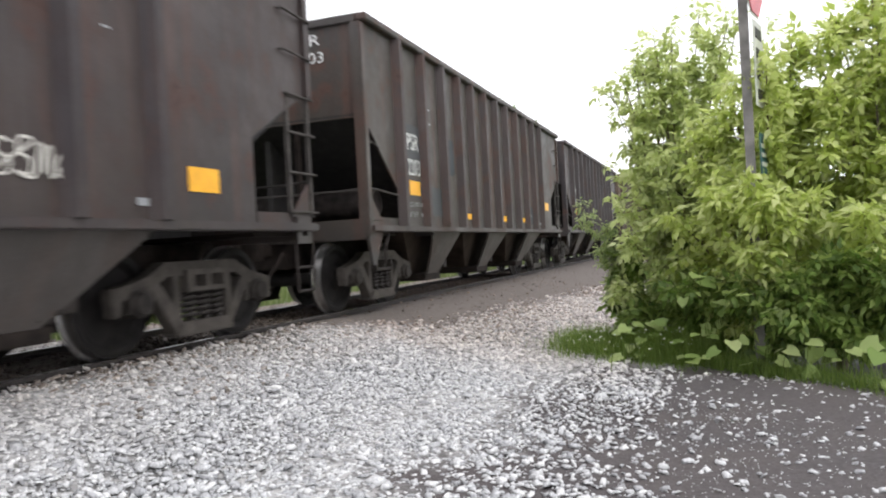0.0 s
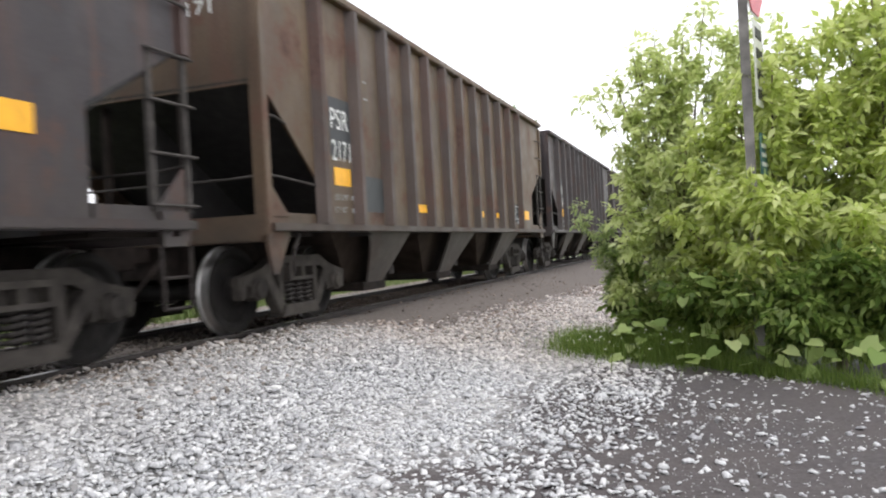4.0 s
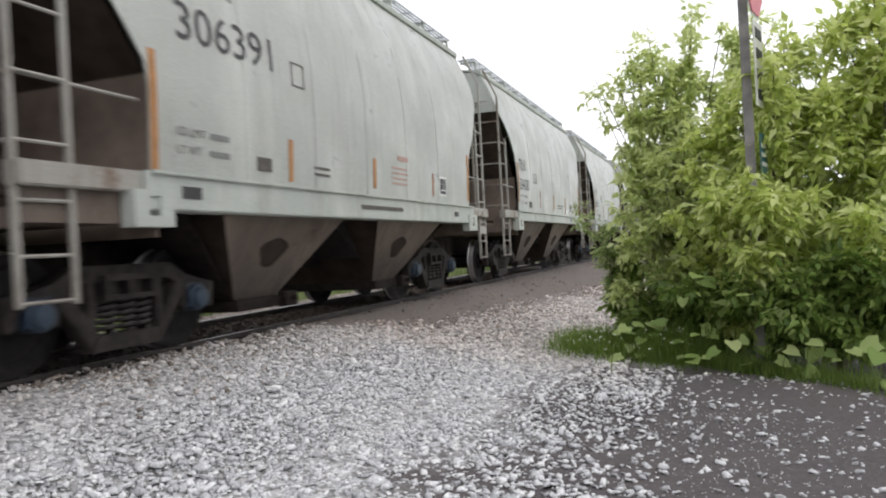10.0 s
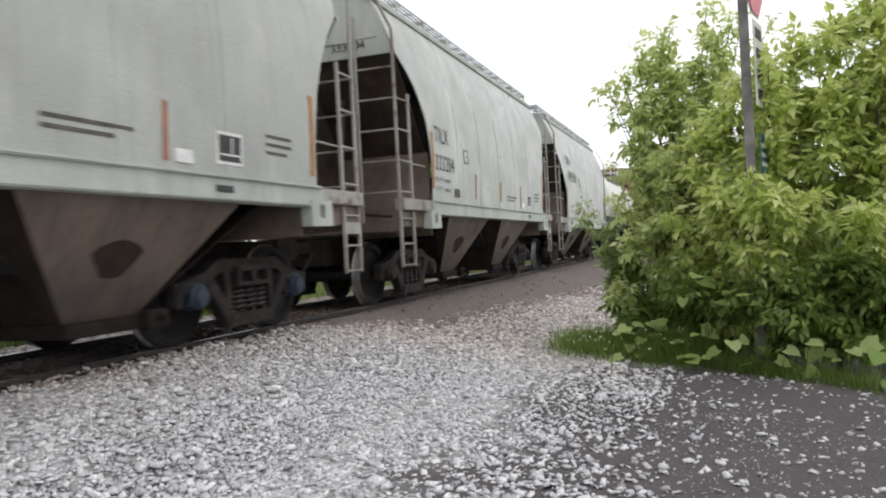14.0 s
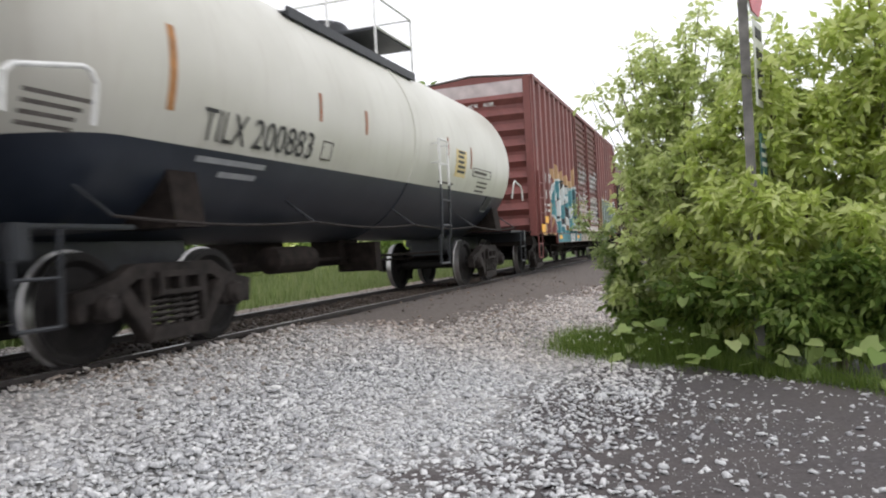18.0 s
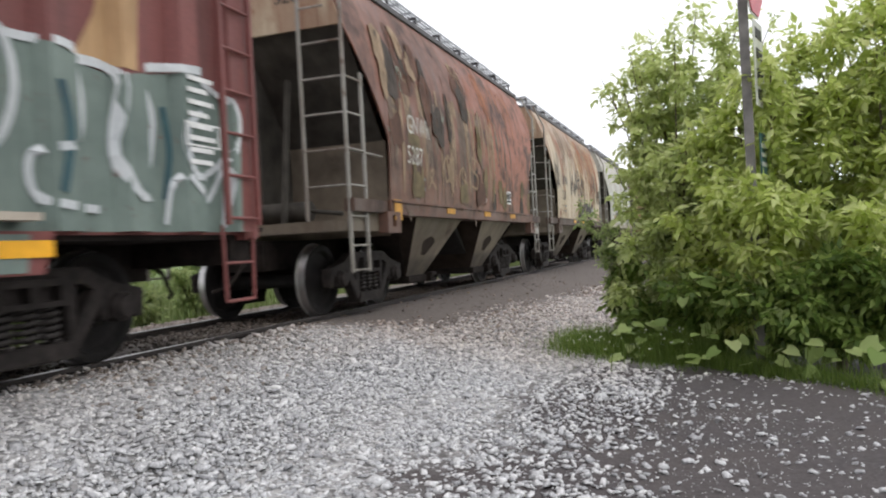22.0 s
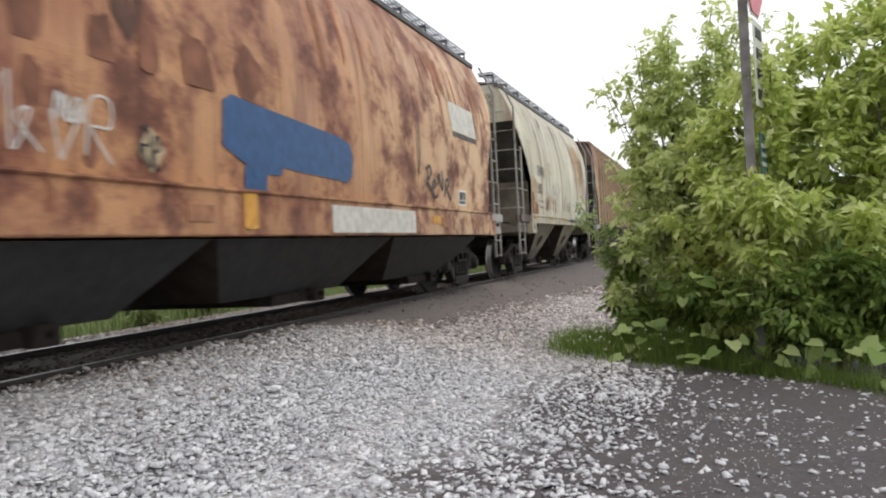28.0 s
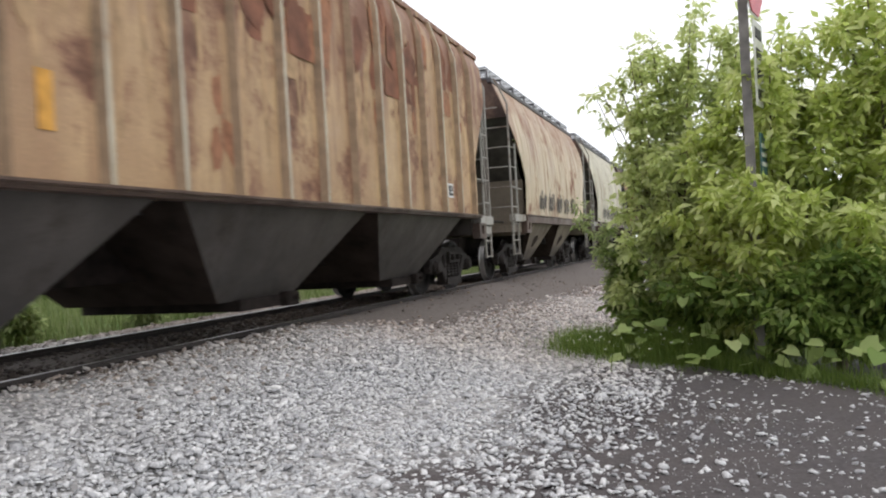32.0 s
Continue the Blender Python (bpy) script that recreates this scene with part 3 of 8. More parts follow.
        box(bm, -1.5, 1.5, *sorted((q * (e - 0.03), q * (e + 0.05))), 3.72, 3.83)
        part("end_chord", bm, paintwork, car, bevel=0.012)
        # slope sheet in near-black, darker than the sides
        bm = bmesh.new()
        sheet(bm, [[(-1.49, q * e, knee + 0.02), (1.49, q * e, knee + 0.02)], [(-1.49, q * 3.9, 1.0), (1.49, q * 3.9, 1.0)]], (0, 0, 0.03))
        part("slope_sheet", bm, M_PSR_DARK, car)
        bm = bmesh.new()
        box(bm, -1.5, 1.5, *sorted((q * (e - 0.1), q * (e + 0.05))), 0.95, 1.22)
        part("end_sill", bm, paintwork, car, bevel=0.015)
        bm = bmesh.new()
        bent(bm, [(-1.5, q * (e + 0.03), 1.6), (-1.2, q * (e + 0.08), 1.58), (1.2, q * (e + 0.08), 1.58), (1.5, q * (e + 0.03), 1.6)], 0.014, 6)
        part("end_rail", bm, M_SPRING, car)
        for x in (-0.5, 0.5):
            bm = bmesh.new()
            rod(bm, (x, q * (e - 0.1), 1.2), (x, q * (e - 0.1), 2.6), 0.05, 6)
            part("end_stay", bm, M_GRIME, car)
        bm = bmesh.new()
        box(bm, -1.45, 1.45, *sorted((q * (e - 0.3), q * (e - 1.0))), 1.0, 1.04)
        part("end_deck", bm, M_GRIME, car)
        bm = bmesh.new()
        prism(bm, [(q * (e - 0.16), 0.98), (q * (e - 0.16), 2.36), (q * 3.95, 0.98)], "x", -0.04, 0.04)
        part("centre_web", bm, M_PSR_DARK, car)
        if reservoir and q < 0:
            bm = bmesh.new()
            lathe(bm, [(-1.0, 0.05), (-0.95, 0.2), (1.28, 0.2), (1.3, 0.17), (1.27, 0.13), (1.26, 0.02)], "x", 20, (0, -e + 0.78, 1.46))
            part("air_reservoir", bm, M_TRUCK, car, "dusty round air reservoir", smooth=True)
    bm = bmesh.new()
    box(bm, -0.3, 0.3, -e, e, 0.62, 0.98)
    part("centre_sill", bm, M_GRIME, car)
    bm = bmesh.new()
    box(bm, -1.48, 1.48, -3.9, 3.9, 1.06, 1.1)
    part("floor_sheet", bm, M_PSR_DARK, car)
    # three bays: slope sheets set back, their shade put into the colour, a dusty side panel that tapers to the outlet
    for y0, y1, a, b in ((-4.0, -2.55, -3.42, -2.92), (-0.75, 0.62, -0.55, 0.0), (2.55, 3.98, 2.62, 3.12)):
        m = (a + b) / 2
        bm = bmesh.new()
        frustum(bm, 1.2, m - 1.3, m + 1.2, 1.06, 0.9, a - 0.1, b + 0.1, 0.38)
        part("slope_bay", bm, M_SHADEGREASE, car)
        for s in (1, -1):
            bm = bmesh.new()
            rows = []
            for i in range(6):
                t = i / 5
                u = t ** 0.7
                rows.append([(s * (1.5 - 0.34 * t), y0 + (a - y0) * u, 1.07 - 0.69 * t), (s * (1.5 - 0.34 * t), y1 + (b - y1) * t, 1.07 - 0.69 * t)])
            sheet(bm, rows, (-s * 0.03, 0, 0))
            part("discharge_hopper", bm, M_PSR_HOP, car, "dusty tapering hopper side panel")
        bm = bmesh.new()
        box(bm, -1.16, 1.16, a - 0.12, b + 0.12, 0.27, 0.39)
        part("outlet_gate", bm, M_GRIME, car, bevel=0.012)
        for x in (-1.15, 1.15):
            bm = bmesh.new()
            rod(bm, (x, b - 0.05, 0.44), (x, b + 0.26, 0.58), 0.045, 8)
            rod(bm, (x, b + 0.1, 0.4), (x, b + 0.22, 0.66), 0.03, 8)
            box(bm, x - 0.07, x + 0.07, b + 0.1, b + 0.3, 0.46, 0.6)
            part("gate_latch", bm, M_TRUCK, car, bevel=0.01)
    trucks(car, 5.06, None, 0.87, dusty=True)
    couplers(car, 6.95)
    return car


def frustum(bm, wide, y0, y1, z1, narrow, y2, y3, z0):
    """A hopper bay: a rectangle at z1 that narrows to one at z0."""
    hi = [bm.verts.new(p) for p in ((-wide, y0, z1), (wide, y0, z1), (wide, y1, z1), (-wide, y1, z1))]
    lo = [bm.verts.new(p) for p in ((-narrow, y2, z0), (narrow, y2, z0), (narrow, y3, z0), (-narrow, y3, z0))]
    bm.faces.new(hi)
    bm.faces.new(lo[::-1])
    for i in range(4):
        j = (i + 1) % 4
        bm.faces.new((lo[i], lo[j], hi[j], hi[i]))


def flat_skin(y, z):
    return 1.53


def round_skin(y, z):
    """Half width of a covered hopper with curved sides."""
    zs = (1.2, 1.6, 2.2, 2.8, 3.3, 3.8, 4.2, 4.45)
    xs = (1.575, 1.605, 1.625, 1.61, 1.55, 1.43, 1.27, 1.13)
    return float(np.interp(z, zs, xs))


def slab_skin(y, z):
    """Half width of a covered hopper with nearly flat sides."""
    return float(np.interp(z, (1.2, 3.9, 4.3, 4.45), (1.57, 1.56, 1.5, 1.4)))


def corner_ladder(car, s, q, half, eave, material):
    """A corner stile that a side ladder and an end ladder share, their inner stiles, and the rungs."""
    y = q * half
    bm = bmesh.new()
    prism(bm, [(s * 1.51, y - 0.03), (s * 1.55, y - 0.03), (s * 1.55, y + 0.025), (s * 1.51, y + 0.025)], "z", 0.55, eave - 0.55)
    prism(bm, [(s * 1.51, eave - 0.55), (s * 1.55, eave - 0.55), (s * 1.28, eave + 0.02), (s * 1.24, eave + 0.02)], "y", y - 0.03, y + 0.025)
    part("corner_post", bm, material, car, bevel=0.01)
    bm = bmesh.new()
    prism(bm, [(s * 1.53, y - q * 0.45), (s * 1.565, y - q * 0.45), (s * 1.565, y - q * 0.41), (s * 1.53, y - q * 0.41)], "z", 0.55, 3.05)
    side = part("side_ladder", bm, material, car, "side ladder with thin rungs")
    for z in (0.58, 0.88, 1.24, 1.62, 2.06, 2.5, 2.94):
        bm = bmesh.new()
        rod(bm, (s * 1.54, y, z), (s * 1.548, y - q * 0.455, z), 0.014, 6)
        part("rung", bm, material, side)
    bm = bmesh.new()
    prism(bm, [(s * 0.93, y - 0.02), (s * 0.965, y - 0.02), (s * 0.965, y + 0.02), (s * 0.93, y + 0.02)], "z", 1.2, eave - 0.3)
    end = part("end_ladder", bm, material, car, "end ladder with thin rungs")
    for z in (1.62, 2.06, 2.5, 2.94, 3.38, 3.82):
        bm = bmesh.new()
        rod(bm, (s * 1.5 if z < 3.8 else s * 1.3, y, z), (s * 0.95, y, z), 0.014, 6)
        part("rung", bm, material, end)


def covered_hopper(at, label, group, side, end, below, trim, roof, half=5.04, low=3.88, high=4.86, skin=round_skin, eave=4.45, sill=1.22,
                   sill_top=1.42, bays=2, ribs=0, edge=3.0, boards=True, cap=None, seams=0, reach=5.87, post=None, face=None, under=None, truck=None, fill=0.36, foot=0.38, wall=None, beam=None):
    """A covered hopper car. half: to the corner ladders; low, high: half length of the side sheets at the sill and at the eave;
    edge: how the ends of the side sheets bow."""
    car = thing("covered_hopper_car", label, "railcar", group, at)
    post = post or trim
    nz = 14
    zs = [sill_top + (eave - sill_top) * i / nz for i in range(nz + 1)]

    def stop(z):
        if edge > 1:                                    # bowed ends
            return min(high, low + (high - low) * (max(0.0, z - sill_top) / 2.15) ** edge)
        return float(np.interp(z, (2.3, 3.55), (low, high)))

    for s in (1, -1):
        bm = bmesh.new()
        sheet(bm, [[(s * skin(0, z), stop(z) * (-1 + 2 * i / 16), z) for i in range(17)] for z in zs], (-s * 0.02, 0, 0))
        part("side_sheet", bm, side, car, smooth=True)
        bm = bmesh.new()
        box(bm, *sorted((s * 1.42, s * 1.64)), -low - 0.1, low + 0.1, sill, sill_top)
        box(bm, *sorted((s * 1.60, s * 1.67)), -low - 0.05, low + 0.05, sill_top - 0.03, sill_top + 0.005)
        part("side_sill", bm, trim, car, bevel=0.012)
        bm = bmesh.new()
        x = skin(0, eave)
        box(bm, *sorted((s * (x - 0.06), s * (x + 0.05))), -high - 0.08, high + 0.08, eave - 0.03, eave + 0.07)
        part("eave_rail", bm, roof, car, bevel=0.012)
        for i in range(ribs):
            y = -low + 0.45 + 0.8 * i
            bm = bmesh.new()
            rows = []
            for z in zs[::2]:
                b = s * skin(0, z)
                rows.append([(b, y - 0.05, z), (b + s * 0.085, y - 0.022, z), (b + s * 0.085, y + 0.022, z), (b, y + 0.05, z)])
            sheet(bm, rows)
            rib = part("side_rib", bm, side, car)
            # faces towards -y darker for shade, outer faces paler for highlight and worn paint
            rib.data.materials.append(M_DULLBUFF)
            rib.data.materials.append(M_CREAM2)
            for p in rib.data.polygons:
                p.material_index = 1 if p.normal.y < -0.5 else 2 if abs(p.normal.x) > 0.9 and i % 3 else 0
        for i in range(seams):
            y = -low + 2 * low * (i + 1) / (seams + 1)
            bm = bmesh.new()
            sheet(bm, [[(s * (skin(0, z) + 0.005), y - 0.03, z), (s * (skin(0, z) + 0.005), y + 0.03, z)] for z in zs[::2]], (-s * 0.006, 0, 0))
            part("side_seam", bm, side, car)
        for q in (-1, 1):
            y = q * half
            corner_ladder(car, s, q, half, eave, post)
            bm = bmesh.new()
            rod(bm, (s * 1.5, y, 2.06), (s * 1.5, q * stop(2.06), 2.06), 0.014, 6)
            part("grab_rail", bm, post, car)
            # the sill goes on to the corner; under it a jacking plate with an eye, a web and a step bracket
            bm = bmesh.new()
            box(bm, *sorted((s * 1.46, s * 1.6)), *sorted((q * (low + 0.1), q * (half + 0.02))), sill_top - 0.17, sill_top - 0.004)
            part("end_sill_beam", bm, beam or post, car, bevel=0.012)
            bm = bmesh.new()
            y1, y2 = q * (low - 0.18), q * (low + 0.25)
            ym, zm, a, b = (y1 + y2) / 2, sill_top - 0.27, 0.06, 0.075
            for y3, y4, z3, z4 in ((y1, ym - q * a, zm - 0.16, sill_top - 0.15), (ym + q * a, y2, zm - 0.16, sill_top - 0.15), (ym - q * a, ym + q * a, zm - 0.16, zm - b), (ym - q * a, ym + q * a, zm + b, sill_top - 0.15)):
                box(bm, *sorted((s * 1.52, s * 1.655)), *sorted((y3, y4)), z3, z4)
            part("jacking_plate", bm, trim, car)
            bm = bmesh.new()
            box(bm, *sorted((s * 1.48, s * 1.52)), *sorted((q * (low + 0.26), q * (half - 0.02))), sill_top - 0.4, sill_top - 0.15)
            part("end_web", bm, below, car)
            if q > 0:
                bm = bmesh.new()
                box(bm, *sorted((s * 1.515, s * 1.55)), half - 0.42, half - 0.02, 1.02, 1.16)
                part("step_bracket", bm, post, car)
    # roof: two slopes with hatch trough and running boards
    bm = bmesh.new()
    x = skin(0, eave)
    sheet(bm, [[(a, y, z) for a, z in ((-x, eave + 0.03), (-0.5, eave + 0.14), (0, eave + 0.16), (0.5, eave + 0.14), (x, eave + 0.03))] for y in (-high - 0.06, high + 0.06)], (0, 0, 0.03))
    part("roof", bm, roof, car)
    bm = bmesh.new()
    box(bm, -0.32, 0.32, -high + 0.3, high - 0.3, eave + 0.15, eave + 0.3)
    part("hatch_cover", bm, roof, car, bevel=0.04)
    if boards:
        for s in (-1, 1):
            bm = bmesh.new()
            for i in range(6):
                x = 0.7 + 0.066 * i
                box(bm, *sorted((s * x, s * (x + 0.02))), -half + 0.1, half - 0.1, eave + 0.31, eave + 0.335)
            for i in range(int(half * 4)):
                y = -half + 0.12 + 0.5 * i
                box(bm, *sorted((s * 0.7, s * 1.05)), y, y + 0.025, eave + 0.305, eave + 0.33)
            part("running_board", bm, M_BOARD, car)
            n = max(5, int(half * 1.9))
            for i in range(n):
                y = -half + 0.25 + (2 * half - 0.5) * i / (n - 1)
                bm = bmesh.new()
                box(bm, *sorted((s * 1.02, s * 1.05)), y - 0.02, y + 0.02, eave + 0.05, eave + 0.3)
                box(bm, *sorted((s * 0.7, s * 1.05)), y - 0.02, y + 0.02, eave + 0.26, eave + 0.3)
                part("board_bracket", bm, roof, car)
    # ends
    for q in (-1, 1):
        bm = bmesh.new()
        xe = skin(0, eave)
        prism(bm, [(-xe, eave + 0.05), (xe, eave + 0.05), (skin(0, 3.62), 3.62), (-skin(0, 3.62), 3.62)], "y", q * high, q * (high + 0.03))
        part("end_panel", bm, face or trim, car)
        bm = bmesh.new()
        wide = 1.46
        knee = q * (low - 0.14)
        sheet(bm, [[(-wide, q * high, 3.64), (-0.3, q * (high + 0.02), 3.64), (0.3, q * (high + 0.02), 3.64), (wide, q * high, 3.64)],
                   [(-wide, knee, 2.3), (-0.3, knee, 2.3), (0.3, knee, 2.3), (wide, knee, 2.3)]], (0, 0, 0.025))
        part("slope_sheet", bm, end, car)
        bm = bmesh.new()
        box(bm, -1.5, 1.5, *sorted((knee, knee - q * 0.03)), 1.0, 2.3)
        part("bulkhead", bm, wall or below, car, "dusty upright end bulkhead")
        bm = bmesh.new()
        for x in (-0.45, 0.45):
            rod(bm, (x, q * (half - 0.25), 1.1), (x, q * (high - 0.35), 3.1), 0.05, 6)
        part("end_stay", bm, end, car)
        bm = bmesh.new()
        box(bm, -1.5, 1.5, *sorted((q * (half - 0.04), q * (half + 0.02))), 1.06, 1.2)
        box(bm, -1.5, 1.5, *sorted((q * (half - 0.1), q * (low - 0.1))), 1.12, 1.16)
        part("end_platform", bm, below, car, bevel=0.01)
        bm = bmesh.new()
        prism(bm, [(q * (half - 0.5), 1.16), (q * (high - 0.25), 3.35), (q * (low - 0.12), 2.25), (q * (low - 0.12), 1.16)], "x", -0.03, 0.03)
        part("centre_web", bm, end, car)
        bm = bmesh.new()
        box(bm, -0.95, -0.25, *sorted((q * (half - 0.2), q * (half - 0.7))), 1.16, 1.5)
        rod(bm, (0.0, q * (half - 0.45), 1.36), (0.75, q * (half - 0.45), 1.36), 0.13, 12)
        rod(bm, (0.75, q * (half - 0.45), 1.36), (1.2, q * (half - 0.45), 1.3), 0.03, 8)
        if q > 0:
            rod(bm, (-1.25, q * (low + 0.4), 1.5), (1.0, q * (low + 0.4), 1.5), 0.27, 16)
            box(bm, -1.1, 0.9, *sorted((q * (low + 0.2), q * (low + 0.6))), 1.15, 1.3)
        part("brake_gear", bm, end, car, smooth=True)
    bm = bmesh.new()
    box(bm, -0.28, 0.28, -half, half, 0.62, 1.0)
    part("centre_sill", bm, M_GRIME, car)
    under = under or sill + 0.02
    span = 2 * (low - 0.55) / bays
    for i in range(bays):
        c = -low + 0.55 + span * (i + 0.5)
        w = span * fill
        bm = bmesh.new()
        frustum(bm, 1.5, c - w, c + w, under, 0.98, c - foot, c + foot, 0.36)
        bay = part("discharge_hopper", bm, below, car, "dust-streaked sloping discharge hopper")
        # faces along y get a near-black that stands for their deep shade
        bay.data.materials.append(M_SHADEGREASE)
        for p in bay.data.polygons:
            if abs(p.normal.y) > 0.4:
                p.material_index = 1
        if bays == 2:
            stain = [(c - 0.08 + 0.24 * math.cos(a) * (1 + 0.25 * math.sin(3 * a)), 0.84 + 0.15 * math.sin(a)) for a in [0.4 * j for j in range(15)]]
            blot(car, "grease_stain", stain, M_SHADEGREASE, lambda y, z: 1.5 - 0.52 * (under - z) / (under - 0.36), "dark grease stain", 0.006)
        bm = bmesh.new()
        box(bm, -1.05, 1.05, c - 0.42, c + 0.42, 0.25, 0.37)
        rod(bm, (-1.2, c + 0.5, 0.33), (1.2, c + 0.5, 0.33), 0.03, 8)
        box(bm, 1.02, 1.14, c + 0.36, c + 0.62, 0.24, 0.4)
        part("outlet_gate", bm, M_GRIME, car, bevel=0.012)
        if i:
            # near-black fill between two bays, standing for the shade in the valley
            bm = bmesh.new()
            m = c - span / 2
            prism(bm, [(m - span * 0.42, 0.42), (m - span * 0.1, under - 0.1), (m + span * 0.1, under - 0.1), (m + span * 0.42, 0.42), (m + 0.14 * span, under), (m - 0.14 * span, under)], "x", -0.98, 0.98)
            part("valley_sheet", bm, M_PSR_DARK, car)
    # end slopes in the darkest steel colour, to carry the shade beneath the car
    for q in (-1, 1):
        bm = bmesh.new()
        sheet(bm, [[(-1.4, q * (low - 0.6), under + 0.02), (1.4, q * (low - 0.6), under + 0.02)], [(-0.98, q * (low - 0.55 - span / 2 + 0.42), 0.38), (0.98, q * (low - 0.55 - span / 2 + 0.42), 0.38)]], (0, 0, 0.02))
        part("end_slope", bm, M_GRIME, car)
    if bays == 2:                                       # the brake end stands out further than the other one
        for ob in car.children_recursive:
            for v in ob.data.vertices:
                v.co.y += 0.28 * min(1.0, max(0.0, (v.co.y - 2.6) / 1.2))
    trucks(car, truck or half - 1.42, cap)
    couplers(car, reach)
    return car


def lines(car, y, z, n, wide, skin, material=None, step=0.13, high=0.055):
    """Small illegible stencilling: plain bars."""
    rng = random.Random(int(y * 100) + n)
    for i in range(n):
        patch(car, "stencil_bar", y, y + wide * rng.uniform(0.7, 1.0), z - i * step, z - i * step + high, material or M_BLACK, skin, lift=0.005, cut=1)


def tank_car(at):
    car = thing("tank_car", "tank car with a cream upper half and a black lower half", "railcar", "train cars", at)
    r, zc, half = 1.52, 2.5, 6.4
    bm = bmesh.new()
    prof = [(-half, 0.05)]
    for i in range(1, 9):
        a = math.pi / 2 * i / 8
        prof.append((-half + 0.75 * (1 - math.cos(a)), r * math.sin(a)))
    prof += [(-half + 3.4, r), (half - 3.4, r)]
    for i in range(8, 0, -1):
        a = math.pi / 2 * i / 8
        prof.append((half - 0.75 * (1 - math.cos(a)), r * math.sin(a)))
    prof.append((half, 0.05))
    lathe(bm, prof, "y", 64, (0, -0.3, zc))
    part("tank_shell", bm, M_TANK, car, smooth=True)
    bm = bmesh.new()
    lathe(bm, [(-0.06, r - 0.01), (-0.05, r + 0.014), (0.05, r + 0.014), (0.06, r - 0.01)], "y", 64, (0, -0.1, zc))
    part("tank_band", bm, M_TANK, car, smooth=True)
    for q in (-1, 1):
        e = 7.1 if q < 0 else 6.7
        bm = bmesh.new()
        box(bm, -0.35, 0.35, *sorted((q * 4.0, q * e)), 0.65, 1.02)
        box(bm, -1.5, 1.5, *sorted((q * (e - 0.15), q * e)), 0.85, 1.1)
        box(bm, -1.45, 1.45, *sorted((q * (e - 1.15), q * (e - 0.1))), 1.06, 1.1)
        part("stub_sill", bm, M_NAVY, car, bevel=0.012)
        bm = bmesh.new()
        prism(bm, [(-1.3, 1.1), (1.3, 1.1), (1.2, 1.75), (0.6, 1.3), (-0.6, 1.3), (-1.2, 1.75)], "y", q * 4.9, q * 5.3)
        part("tank_saddle", bm, M_GRIME, car)
        for s in (-1, 1):
            bm = bmesh.new()
            bent(bm, [(s * 1.42, q * (e - 0.80), 1.82), (s * 1.47, q * (e - 0.80), 2.12), (s * 1.48, q * (e - 0.74), 2.2), (s * 1.48, q * (e - 0.68), 2.22), (s * 1.47, q * (e - 0.10), 2.12), (s * 1.47, q * (e - 0.02), 2.05), (s * 1.47, q * (e - 0.00), 1.8)], 0.02, 8)
            part("end_handrail", bm, M_WHITE, car)
            stirrup(car, s * 1.47, q * (e - 0.2) - 0.2, 0.4, 1.06, M_NAVY)
    for s in (-1, 1):
        bm = bmesh.new()
        pts = [(s * 1.46, -6.2 + 12.0 * i / 24, 1.16 - 0.05 * abs(math.sin(math.pi * i / 6))) for i in range(25)]
        bent(bm, pts, 0.014, 6)
        part("side_handrail", bm, M_TRUCK, car, "thin worn side handrail")
        for i in range(5):
            y = -6.2 + 12.0 * i / 4
            bm = bmesh.new()
            rod(bm, (s * 1.46, y, 1.16), (s * 1.1, y, 1.42), 0.014, 6)
            part("rail_bracket", bm, M_NAVY, car)
        # side ladder at mid car: dark stiles below, white above, a hanging step
        for y in (0.55, 0.95):
            bm = bmesh.new()
            rod(bm, (s * 1.64, y, 1.8), (s * 1.64, y, 2.52), 0.02, 6)
            for z in (2.15, 2.45):
                rod(bm, (s * 1.64, y, z), (s * 1.5, y, z), 0.012, 6)
            part("ladder_stile", bm, M_WHITE, car, "white ladder stile")
            bm = bmesh.new()
            rod(bm, (s * 1.62, y, 0.95), (s * 1.64, y, 1.8), 0.02, 6)
            part("ladder_stile", bm, M_NAVY, car)
        for z, mat in ((2.52, M_WHITE), (2.13, M_WHITE), (1.55, M_NAVY), (1.15, M_NAVY)):
            bm = bmesh.new()
            rod(bm, (s * 1.64, 0.55, z), (s * 1.64, 0.95, z), 0.017, 6)
            part("ladder_rung", bm, mat, car)
        bm = bmesh.new()
        bent(bm, [(s * 1.6, 0.5, 1.0), (s * 1.6, 0.5, 0.55), (s * 1.6, 0.9, 0.55), (s * 1.6, 0.9, 1.0)], 0.022, 6)
        part("hanging_step", bm, M_NAVY, car)
    # top platform, railing and fittings
    top = zc + r
    for s in (-1, 1):
        bm = bmesh.new()
        box(bm, *sorted((s * 0.72, s * 1.14)), -3.0, 0.95, 3.6, 3.64)
        box(bm, *sorted((s * 1.11, s * 1.15)), -3.0, 0.95, 3.56, 3.68)
        for y in (-2.8, -1.6, -0.4, 0.8):
            prism(bm, [(s * 1.1, 3.6), (s * 1.1, 3.52), (s * 0.95, 3.52), (s * 0.8, 3.6)], "y", y - 0.03, y + 0.03)
        part("top_walkway", bm, M_NAVY, car)
        for y in (-2.0, -0.5, 0.92):
            bm = bmesh.new()
            rod(bm, (s * 1.12, y, 3.62), (s * 1.12, y, 4.56), 0.02, 6)
            part("railing_post", bm, M_WHITE, car)
        for z, y1, y2 in ((4.1, -0.5, 0.92), (4.56, -0.5, 0.92), (4.56, -2.0, -1.6)):
            bm = bmesh.new()
